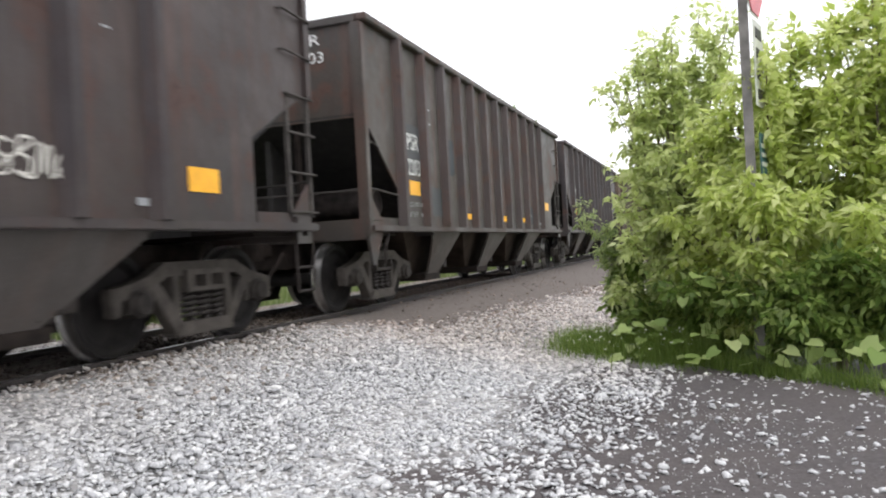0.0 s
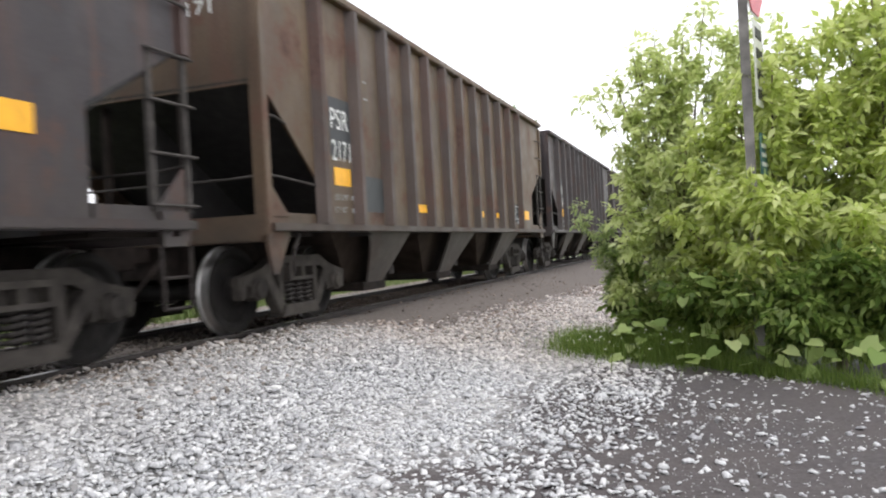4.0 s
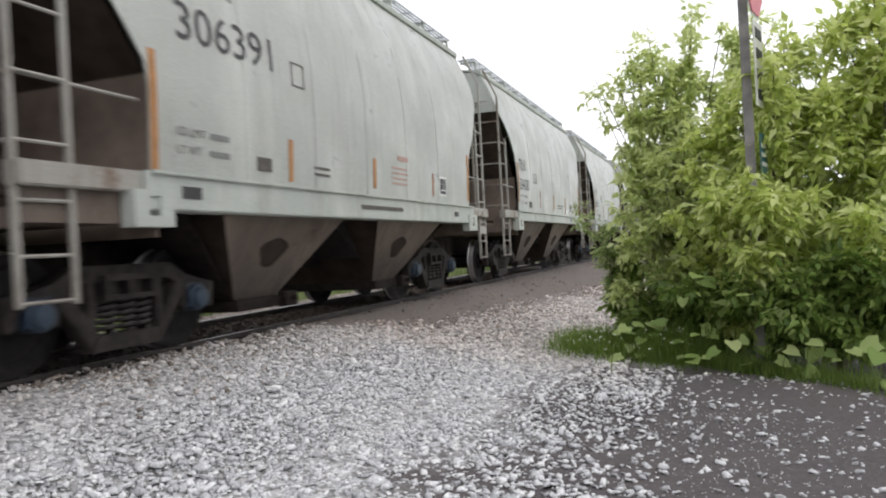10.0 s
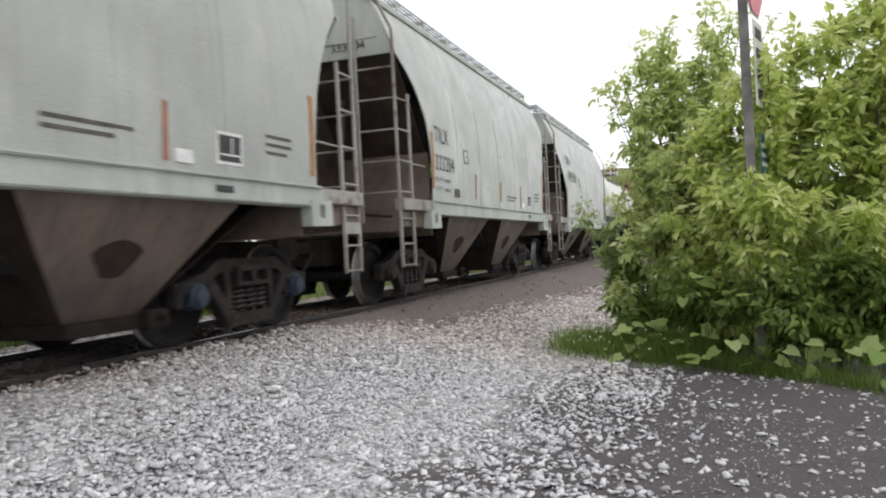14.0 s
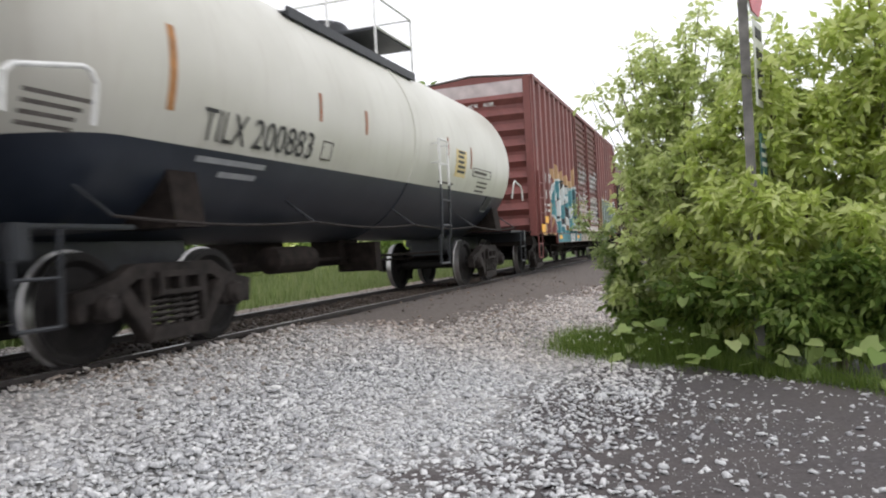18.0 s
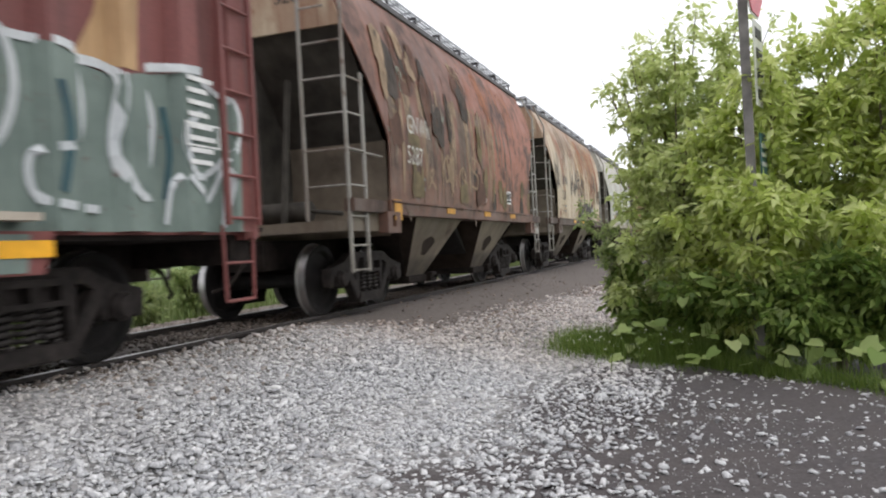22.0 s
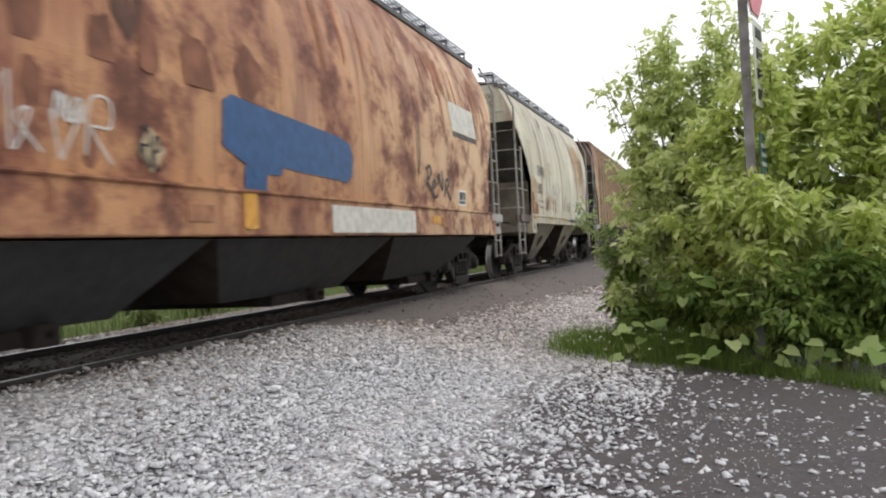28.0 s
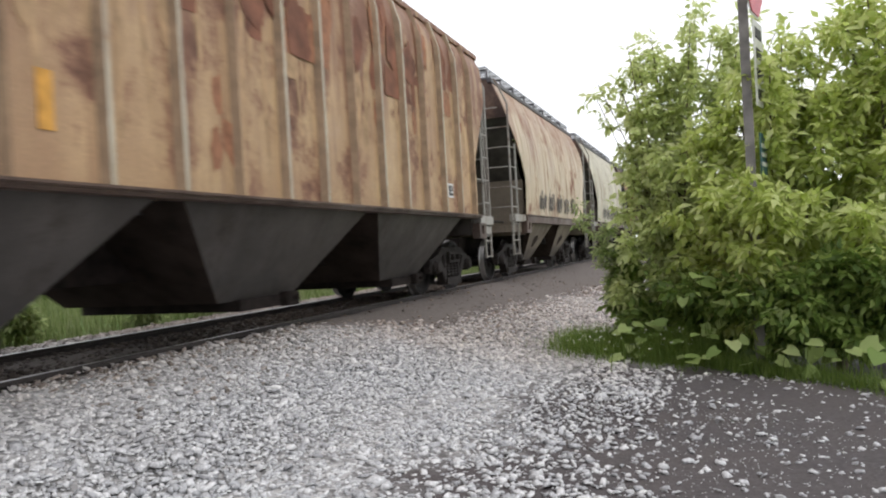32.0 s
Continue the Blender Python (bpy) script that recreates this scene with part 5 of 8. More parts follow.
    line(car, [(-4.31, 1.06), (-4.15, 0.83), (-4.07, 1.04)], 0.03, M_SPRAYBLACK, 0.016)
    line(car, [(-4.03, 0.82), (-3.89, 1.04), (-3.77, 0.82), (-3.55, 1.02)], 0.03, M_SPRAYBLACK, 0.016)
    line(car, [(-3.48, 1.04), (-3.42, 0.81), (-3.25, 1.02)], 0.03, M_SPRAYBLACK, 0.016)
    line(car, [(-2.58, 1.07), (-2.74, 0.79), (-2.41, 0.87)], 0.03, M_SPRAYWHITE, 0.016)
    line(car, [(-2.0, 1.02), (-1.92, 0.81), (-1.73, 1.04)], 0.03, M_SPRAYWHITE, 0.016)
    # doors: worn white fill, red letters, scrawls above
    cover(car, "painted_shape", [(-2.3, 1.35), (-0.08, 1.35), (-0.08, 2.36), (-0.6, 2.3), (-1.1, 2.25), (-1.7, 2.3), (-2.3, 2.42)], M_DOORWHITE, 0.007, "worn white sprayed fill")
    cover(car, "painted_shape", [(0.1, 1.35), (2.34, 1.35), (2.34, 2.3), (1.4, 2.38), (0.5, 2.26), (0.1, 2.3)], M_DOORWHITE, 0.007, "worn white sprayed fill")
    cover(car, "painted_shape", [(-2.3, 2.5), (-1.9, 2.55), (-1.5, 2.9), (-1.75, 3.2), (-2.3, 3.35)], M_OCHRE, 0.007, "ochre sprayed patch")
    cover(car, "painted_shape", [(-1.52, 1.5), (-1.16, 1.5), (-1.08, 1.68), (-1.12, 1.9), (-1.2, 1.9), (-1.22, 1.62), (-1.5, 1.62)], M_CRIMSON, 0.01, "red sprayed letter")
    cover(car, "painted_shape", [(-0.86, 1.5), (-0.78, 1.5), (-0.74, 1.95), (-0.84, 1.98)], M_CRIMSON, 0.01, "red sprayed letter")
    line(car, [(-2.15, 1.42), (-2.21, 1.8), (-2.05, 2.1), (-1.83, 2.08), (-1.75, 1.75), (-1.83, 1.45)], 0.028, M_CRIMSON, 0.013)
    line(car, [(-1.5999999999999999, 1.42), (-1.66, 1.8), (-1.5, 2.1), (-1.2799999999999998, 2.08), (-1.2, 1.75), (-1.2799999999999998, 1.45)], 0.028, M_CRIMSON, 0.013)
    line(car, [(-1.05, 1.42), (-1.1099999999999999, 1.8), (-0.95, 2.1), (-0.73, 2.08), (-0.6499999999999999, 1.75), (-0.73, 1.45)], 0.028, M_CRIMSON, 0.013)
    line(car, [(-0.5, 1.42), (-0.56, 1.8), (-0.4, 2.1), (-0.18, 2.08), (-0.09999999999999998, 1.75), (-0.18, 1.45)], 0.028, M_CRIMSON, 0.013)
    line(car, [(0.25, 1.42), (0.19, 1.8), (0.35, 2.1), (0.5700000000000001, 2.08), (0.65, 1.75), (0.5700000000000001, 1.45)], 0.028, M_SPRAYBLACK, 0.013)
    line(car, [(0.75, 1.42), (0.69, 1.8), (0.85, 2.1), (1.0699999999999998, 2.08), (1.15, 1.75), (1.0699999999999998, 1.45)], 0.028, M_SPRAYBLACK, 0.013)
    line(car, [(1.3, 1.42), (1.24, 1.8), (1.4, 2.1), (1.62, 2.08), (1.7, 1.75), (1.62, 1.45)], 0.028, M_SPRAYBLACK, 0.013)
    line(car, [(1.8499999999999999, 1.42), (1.7899999999999998, 1.8), (1.9499999999999997, 2.1), (2.17, 2.08), (2.25, 1.75), (2.17, 1.45)], 0.028, M_SPRAYBLACK, 0.013)
    line(car, [(-2.0, 2.05), (-1.88, 2.2), (-1.7, 2.18), (-1.6400000000000001, 2.0)], 0.035, M_SPRAYBLACK, 0.013)
    line(car, [(-1.3, 2.05), (-1.1800000000000002, 2.2), (-1.0, 2.18), (-0.9400000000000001, 2.0)], 0.035, M_SPRAYBLACK, 0.013)
    line(car, [(-0.5, 2.05), (-0.38, 2.2), (-0.2, 2.18), (-0.14, 2.0)], 0.035, M_SPRAYBLACK, 0.013)
    line(car, [(0.4, 2.05), (0.52, 2.2), (0.7, 2.18), (0.76, 2.0)], 0.035, M_SPRAYBLACK, 0.013)
    line(car, [(1.2, 2.05), (1.3199999999999998, 2.2), (1.5, 2.18), (1.56, 2.0)], 0.035, M_SPRAYBLACK, 0.013)
    line(car, [(1.9, 2.05), (2.02, 2.2), (2.1999999999999997, 2.18), (2.26, 2.0)], 0.035, M_SPRAYBLACK, 0.013)
    line(car, [(0.25, 1.36), (0.45, 1.5), (0.75, 1.38)], 0.04, M_CRIMSON, 0.013)
    line(car, [(1.0, 1.36), (1.2, 1.5), (1.6, 1.38)], 0.04, M_CRIMSON, 0.013)
    cover(car, "painted_shape", [(2.0, 1.6), (2.33, 1.6), (2.33, 1.88), (2.0, 1.88)], M_DEEPTEAL, 0.01, "dark painted square")
    line(car, [(2.33, 1.6), (2.0, 1.6), (2.0, 1.88), (2.33, 1.89)], 0.02, M_SPRAYWHITE, 0.013)
    rng = random.Random(40)
    for y0, y1, z0, z1, n in ((-1.8, -0.15, 2.55, 3.3, 22), (0.25, 2.3, 2.45, 3.35, 34)):
        for i in range(n):
            y, z, h = y0 + (y1 - y0) * i / n, rng.uniform(z0, z1 - 0.3), rng.uniform(0.2, 0.45)
            line(car, [(y, z), (y + rng.uniform(-0.05, 0.08), z + h * 0.5), (y + rng.uniform(0.0, 0.12), z + h), (y + rng.uniform(0.1, 0.2), z + h * rng.uniform(0.3, 0.9))], 0.03, M_SPRAYWHITE, 0.007, "thin white sprayed scrawl")
    line(car, [(2.33, 3.0), (2.36, 2.6), (2.34, 2.2), (2.38, 1.7), (2.36, 1.3)], 0.05, M_SPRAYWHITE, 0.012)
    line(car, [(0.02, 2.5), (0.05, 2.1), (-0.02, 1.7), (0.06, 1.3)], 0.06, M_SPRAYWHITE, 0.06)
    letter(car, "SECURE BOTH", -1.1, 2.44, 0.06, 0.8, M_SPRAYWHITE, lambda y, z: 1.595)
    patch(car, "stencil_bar", -1.1, -0.83, 2.31, 2.36, M_SPRAYWHITE, lambda y, z: 1.595)
    # camouflage band under the doors, pale sill with dark holes
    cover(car, "painted_band", [(-2.46, 1.04), (2.6, 1.04), (2.6, 1.36), (-2.46, 1.36)], M_CREAMRED, 0.004, "red and white painted band")
    for i in range(11):
        y = -2.2 + 0.44 * i + rng.uniform(-0.06, 0.06)
        cover(car, "painted_shape", [(y - 0.2, 1.2), (y - 0.05, 1.3), (y + 0.18, 1.28), (y + 0.22, 1.17), (y + 0.02, 1.13)], M_DOORWHITE, 0.008, "white painted oval")
    cover(car, "painted_band", [(-1.72, 0.775), (3.45, 0.775), (3.45, 1.02), (-1.72, 1.02)], M_SILLWHITE, 0.005, "dirty cream sill paint")
    for i in range(11):
        y = -1.5 + 0.45 * i
        if i % 3 == 0:
            shape = [(y + 0.07 * math.cos(a), 0.9 + 0.085 * math.sin(a)) for a in [0.7 * j for j in range(9)]]
        else:
            shape = [(y - 0.09, 0.83), (y + 0.1, 0.82), (y + (0.08 if i % 2 else -0.08), 1.0)]
        cover(car, "painted_shape", shape, M_SPRAYBLACK if i % 2 else M_OCHRE, 0.009, "dark painted mark")
    for i in range(8):
        patch(car, "sill_joint", -1.6 + 0.66 * i, -1.58 + 0.66 * i, 0.78, 1.02, M_SPRAYBLACK, lambda y, z: 1.575)
    # grey-green lettering in white outline
    cover(car, "painted_shape", [(2.6, 1.04), (3.45, 1.04), (3.45, 2.2), (3.1, 2.45), (2.6, 2.3)], M_OCHRE, 0.004, "ochre painted panel")
    cover(car, "painted_shape", [(3.9, 2.3), (4.05, 2.62), (4.25, 2.32), (4.75, 2.3), (4.87, 2.77), (5.1, 2.3), (6.2, 2.2), (6.45, 2.62), (6.55, 2.95), (6.8, 2.9), (6.75, 2.25)], M_FLAME, 0.004, "tan sprayed flames")
    cover(car, "painted_shape", [(3.5, 1.04), (8.0, 1.04), (8.05, 2.15), (7.5, 2.4), (6.6, 2.2), (6.2, 2.24), (5.6, 2.36), (4.9, 2.28), (4.3, 2.32), (3.85, 2.42), (3.5, 2.34)], M_GREYGREEN, 0.007, "grey-green sprayed lettering")
    cover(car, "painted_shape", [(3.5, 1.02), (5.75, 1.02), (5.72, 0.775), (3.5, 0.775)], M_GREYGREEN, 0.007, "grey-green sprayed lettering")
    line(car, [(3.5, 1.1), (3.5, 2.34), (3.85, 2.42), (4.05, 2.2), (4.0, 1.6), (4.15, 1.3)], 0.06, M_SPRAYWHITE, 0.01)
    line(car, [(4.2, 1.2), (4.3, 2.3), (4.9, 2.3), (4.85, 1.7), (4.6, 1.3)], 0.06, M_SPRAYWHITE, 0.01)
    line(car, [(4.9, 2.3), (4.95, 2.6), (4.8, 2.75), (4.7, 2.62), (4.95, 2.3)], 0.04, M_SPRAYWHITE, 0.01)
    line(car, [(5.0, 1.2), (5.15, 1.8), (5.1, 2.25), (5.6, 2.36), (5.75, 2.0), (5.6, 1.6), (5.3, 1.55)], 0.06, M_SPRAYWHITE, 0.01)
    line(car, [(5.7, 2.3), (6.2, 2.25), (6.25, 1.7), (5.85, 1.55), (5.9, 1.25), (6.4, 1.2)], 0.06, M_SPRAYWHITE, 0.01)
    line(car, [(6.2, 2.25), (6.6, 2.2), (6.55, 1.6), (6.8, 1.3), (7.0, 1.9), (6.9, 2.3), (7.5, 2.4)], 0.07, M_SPRAYWHITE, 0.01)
    line(car, [(7.5, 2.4), (8.0, 2.15), (7.9, 1.7), (7.4, 1.5), (7.3, 1.9), (7.6, 2.1)], 0.06, M_SPRAYWHITE, 0.01)
    line(car, [(7.1, 1.1), (7.25, 1.5), (7.6, 1.3), (7.9, 1.6), (7.85, 1.08)], 0.06, M_SPRAYWHITE, 0.01)
    line(car, [(3.65, 2.2), (3.75, 2.28), (3.8, 2.15), (3.7, 2.08), (3.65, 2.2)], 0.02, M_SPRAYWHITE, 0.01)
    line(car, [(3.75, 0.8), (3.85, 1.0), (3.97, 0.82)], 0.03, M_SPRAYWHITE, 0.01)
    line(car, [(4.3, 0.8), (4.3999999999999995, 1.0), (4.52, 0.82)], 0.03, M_SPRAYWHITE, 0.01)
    line(car, [(4.75, 0.8), (4.85, 1.0), (4.97, 0.82)], 0.03, M_SPRAYWHITE, 0.01)
    line(car, [(5.25, 0.8), (5.35, 1.0), (5.47, 0.82)], 0.03, M_SPRAYWHITE, 0.01)
    line(car, [(4.4, 1.3), (4.48, 1.7), (4.42, 2.05)], 0.07, M_SPRAYBLACK, 0.009000000000000001)
    line(car, [(5.35, 1.3), (5.43, 1.7), (5.369999999999999, 2.05)], 0.07, M_SPRAYBLACK, 0.009000000000000001)
    line(car, [(6.0, 1.3), (6.08, 1.7), (6.02, 2.05)], 0.07, M_DEEPTEAL, 0.009000000000000001)
    line(car, [(7.1, 1.3), (7.18, 1.7), (7.119999999999999, 2.05)], 0.07, M_DEEPTEAL, 0.009000000000000001)


def door_mesh(y0, y1, z0, z1, s):
    """A door leaf with a raised stile at each edge, in one piece."""
    bm = bmesh.new()
    a, b, c = s * 1.49, s * 1.535, s * 1.59
    prism(bm, [(a, y0), (a, y1), (c, y1), (c, y1 - 0.08), (b, y1 - 0.08), (b, y0 + 0.08), (c, y0 + 0.08), (c, y0)], "z", z0, z1)
    return mesh_of("door", bm, M_BOXDOOR)


# ---- ground and track ----
def lie(x, y):
    """Height of the ground: level by the road, up to the ballast at the rails, down again into the meadow behind."""
    shoulder = np.interp(x, (-60, -22, -9.5, -8.3, -7.3, -6.5, -6.2, -5.0, -4.8, -4.5, -3.6, -2.4, -1.6, 60), (0.55, 0.35, 0.2, 0.36, 0.42, 0.46, 0.475, 0.475, 0.51, 0.49, 0.29, 0.06, 0.0, 0.0))
    return float(shoulder)


def ground_material():
    k = Mat("gravel_and_earth", 0.95)
    x, y, z = k.axes()
    wob = k.math("MULTIPLY", k.math("SUBTRACT", k.noise(0.9, 5), 0.5), 2.4)
    fine = k.noise(38, 4)
    chips = k.cells(26).outputs["Color"]
    grain = k.n.new("ShaderNodeSeparateColor")
    k.l.new(chips, grain.inputs[0])
    # chip tones average pale stone with the shaded gaps between stones
    white = k.ramp(grain.outputs[0], (0.0, (0.13, 0.126, 0.122)), (0.5, (0.29, 0.285, 0.28)), (1.0, (0.5, 0.49, 0.48)))
    earth = k.mix(k.ramp(fine, (0.35, 0.0), (0.65, 1.0)), (0.048, 0.042, 0.044), (0.1, 0.09, 0.092))
    brown = k.mix(k.ramp(fine, (0.35, 0.0), (0.65, 1.0)), (0.09, 0.072, 0.062), (0.145, 0.12, 0.103))
    grass = k.mix(k.ramp(k.noise(3, 6), (0.3, 0.0), (0.7, 1.0)), (0.07, 0.12, 0.025), (0.13, 0.19, 0.045))
    xx, yy = k.math("ADD", x, wob), k.math("ADD", y, wob)
    earth = k.mix(k.ramp(k.noise(14, 6, None, 0.7), (0.42, 0.0), (0.62, 0.6)), earth, (0.045, 0.039, 0.039))
    earth = k.mix(k.ramp(k.noise(0.8, 6, None, 0.65), (0.35, 0.0), (0.65, 0.75)), earth, (0.086, 0.072, 0.068))
    road = k.math("MULTIPLY", k.span(xx, -1.9, -1.3), k.span(yy, 8.6, 8.0))
    col = k.mix(road, white, earth)
    line = lambda z0, slope, y0: k.math("ADD", k.math("MULTIPLY", k.math("SUBTRACT", y, y0), slope), z0)
    rim = k.math("MINIMUM", line(-4.8, 0.48, 7.5), line(-3.6, 0.09, 10.1))
    strip = k.math("MULTIPLY", k.span(k.math("SUBTRACT", k.math("ADD", x, k.math("MULTIPLY", wob, 0.25)), rim), 0.35, -0.05), k.span(yy, 5.5, 7.5))
    strip = k.math("MAXIMUM", strip, k.math("MULTIPLY", k.span(k.math("ADD", x, k.math("MULTIPLY", wob, 0.1)), -4.6, -4.8), k.span(x, -7.4, -7.0)))
    col = k.mix(k.math("MULTIPLY", strip, 0.93), col, brown)
    meadow = k.math("MAXIMUM", k.span(k.math("ADD", x, k.math("MULTIPLY", wob, 0.3)), -8.9, -9.3), k.math("MULTIPLY", k.span(xx, -1.6, -0.9), k.span(yy, 8.2, 8.8)))
    col = k.mix(meadow, col, grass)
    k.bump(k.noise(30, 5), 0.5, 0.03)
    return k.done(col)


M_GROUND = ground_material()
xs = [-2500, -800, -250, -100, -60, -40, -30] + [-22 + 0.5 * i for i in range(70)] + [14, 20, 40, 100, 300, 1000, 2500]
ys = [-2500, -600, -150, -50, -20, -10] + [-6 + 0.6 * i for i in range(70)] + [40, 50, 70, 100, 160, 300, 800, 2500]
bm = bmesh.new()
sheet(bm, [[(x, y, lie(x, y) + (0.025 * noise.noise(Vector((x * 0.8, y * 0.8, 0))) if -8 < x < 4 and 0 < y < 40 else 0)) for x in xs] for y in ys])
tagged(new("ground", mesh_of("ground", bm, M_GROUND, True)), "gravel, bare earth and meadow beside the track", "ground", kind="structure")

track = thing("railway_track", "railway track of two worn steel rails on ballast", "railway track", at=pose(TRACK, 0, RAIL), kind="structure")
for s in (-1, 1):
    bm = bmesh.new()
    prof = [(-0.07, -0.17), (0.07, -0.17), (0.07, -0.155), (0.012, -0.13), (0.01, -0.045), (0.036, -0.035), (0.036, -0.006), (0.028, 0.0), (-0.028, 0.0), (-0.036, -0.006), (-0.036, -0.035), (-0.01, -0.045), (-0.012, -0.13), (-0.07, -0.155)]
    prism(bm, [(s * 0.7525 + a, b) for a, b in prof], "y", -60, 400)
    me = mesh_of("rail", bm, M_RAILSIDE)
    me.materials.append(M_RAILTOP)
    for p in me.polygons:
        if p.center.z > -0.002 and abs(p.normal.z) > 0.9:
            p.material_index = 1
    part("rail", me, None, track, "worn steel rail with a shiny head")
tie = bmesh.new()
box(tie, -1.3, 1.3, -0.11, 0.11, -0.35, -0.165)
tie = mesh_of("tie", tie, M_TIE, False, 0.012)
for i in range(140):
    part("tie", tie, None, track, at=pose(0.03 * math.sin(5.1 * i), -12 + 0.53 * i, 0, 0, 0, 0.8 * math.sin(3.7 * i)))

# ---- train ----
# seconds and metres run, up to the steady stretch
RUN = ((0.0, 0.0), (0.5, 3.78), (1.0, 7.52), (1.5, 11.25), (2.0, 15.25), (2.5, 18.95), (3.0, 22.7), (3.5, 26.45), (5.5, 41.35), (6.0, 45.1), (6.5, 48.7), (7.0, 52.39), (8.0, 59.83), (9.0, 67.23))
CARS = []


def place(y0):
    return pose(TRACK, y0, RAIL)


GLYPHS = (((0.05, 0.1), (0.1, 0.9), (0.6, 0.95), (0.65, 0.55), (0.15, 0.5), (0.75, 0.0)),
          ((0.65, 0.75), (0.3, 0.8), (0.05, 0.4), (0.3, 0.05), (0.6, 0.35), (0.65, 0.75), (0.75, 0.05)),
          ((0.0, 0.4), (0.45, 0.5), (0.5, 0.75), (0.2, 0.8), (0.05, 0.35), (0.35, 0.0), (0.75, 0.2)),
          ((0.0, 0.0), (0.1, 0.8), (0.3, 0.75), (0.4, 0.1), (0.5, 0.75), (0.7, 0.7), (0.75, 0.0)),
          ((0.7, 0.85), (0.2, 0.95), (0.1, 0.6), (0.65, 0.4), (0.6, 0.05), (0.0, 0.1)),
          ((0.05, 1.1), (0.1, 0.0), (0.5, 0.6), (0.2, 0.45), (0.75, 0.0)),
          ((0.0, 0.85), (0.3, 0.0), (0.4, 0.1), (0.75, 0.95)),
          ((0.35, 0.8), (0.05, 0.5), (0.3, 0.05), (0.7, 0.4), (0.4, 0.8), (0.3, 0.5), (0.8, 0.3)))


def scrawl(car, y, z, wide, high, material, skin, seed, loops=5, pen=0.022, label=""):
    """A sprayed tag: joined letter-like strokes, slanted and uneven, on a car's side."""
    rng = random.Random(seed)
    step, lean = wide / max(1, loops), rng.uniform(0.0, 0.25)
    pts = []
    for i in range(max(1, loops)):
        tall = high * rng.uniform(0.7, 1.0)
        base = z + high * rng.uniform(0.0, 0.12)
        for u, w in rng.choice(GLYPHS):
            pts.append((y + step * (i + u * 1.15) + lean * w * tall * 0.5, base + w * tall))
    ob = stroke(car, pts, pen, material, skin, label)
    ob.name = "sprayed_tag"
    return ob


def drips(car, y0, y1, top, fall, n, material, skin, seed, wide=0.05, label="rust runs"):
    """Narrow runs of rust or paint that taper off downwards."""
    rng = random.Random(seed)
    for i in range(n):
        y, z, f, w = rng.uniform(y0, y1), top + rng.uniform(-0.15, 0.05), fall * rng.uniform(0.35, 1.0), wide * rng.uniform(0.4, 1.2)
        rows = []
        for j in range(9):
            t = j / 8
            v = w / 2 * (0.35 + 0.65 * math.sin(math.pi * min(1.0, 0.25 + t * 0.75))) * (1 + 0.3 * rng.uniform(-1, 1))
            m = y + 0.02 * math.sin(5 * t + i)
            a = z - f * t
            rows.append([(skin(m - v, a) + 0.005, m - v, a), (skin(m + v, a) + 0.005, m + v, a)])
        bm = bmesh.new()
        sheet(bm, rows)
        part("rust_run", bm, material, car, label)


def blotches(car, y0, y1, z0, z1, n, materials, skin, seed, size=0.4, label="weathered paint patch"):
    """Irregular patches of other paint and rust, longer than they are wide."""
    rng = random.Random(seed)
    for i in range(n):
        y, z = rng.uniform(y0, y1), rng.uniform(z0, z1)
        w, h = size * rng.uniform(0.3, 0.9), size * rng.uniform(0.5, 1.6)
        out = []
        for j in range(14):
            a = 2 * math.pi * j / 14
            r = rng.uniform(0.6, 1.1)
            out.append((y + w * r * math.cos(a), min(z1 + 0.15, max(z0 - 0.05, z + h * r * math.sin(a)))))
        blot(car, "paint_patch", out, rng.choice(materials), skin, label, 0.003 + 0.0006 * i)


def stroke(car, points, pen, material, skin, label=""):
    """One brushed stroke along points in y and z."""
    pts = []
    for i in range(len(points) - 1):                    # a smooth line through the points
        p = [points[max(0, i - 1)], points[i], points[i + 1], points[min(len(points) - 1, i + 2)]]
        for j in range(5):
            t = j / 5
            pts.append(tuple(0.5 * (2 * p[1][k] + (p[2][k] - p[0][k]) * t + (2 * p[0][k] - 5 * p[1][k] + 4 * p[2][k] - p[3][k]) * t * t + (3 * p[1][k] - p[0][k] - 3 * p[2][k] + p[3][k]) * t ** 3) for k in (0, 1)))
    pts.append(points[-1])
    rows = []
    for i, m in enumerate(pts):
        a, b = pts[max(0, i - 1)], pts[min(len(pts) - 1, i + 1)]
        l = math.hypot(b[0] - a[0], b[1] - a[1]) or 1.0
        dy, dz = -(b[1] - a[1]) / l * pen / 2, (b[0] - a[0]) / l * pen / 2
        lift = 0.007 + 0.00015 * i
        rows.append([(skin(m[0] + dy, m[1] + dz) + lift, m[0] + dy, m[1] + dz), (skin(m[0] - dy, m[1] - dz) + lift, m[0] - dy, m[1] - dz)])
    bm = bmesh.new()
    sheet(bm, rows)
    return part("painted_letter", bm, material, car, label)


def blot(car, name, outline, material, skin, label="", lift=0.009):
    """A painted flat shape on a car's side, given by its outline in y and z."""
    bm = bmesh.new()
    bm.faces.new([bm.verts.new((0, *p)) for p in outline])
    bmesh.ops.triangulate(bm, faces=bm.faces[:])
    bmesh.ops.subdivide_edges(bm, edges=bm.edges[:], cuts=2)
    for v in bm.verts:
        v.co.x = skin(v.co.y, v.co.z) + lift
    return part(name, bm, material, car, label)


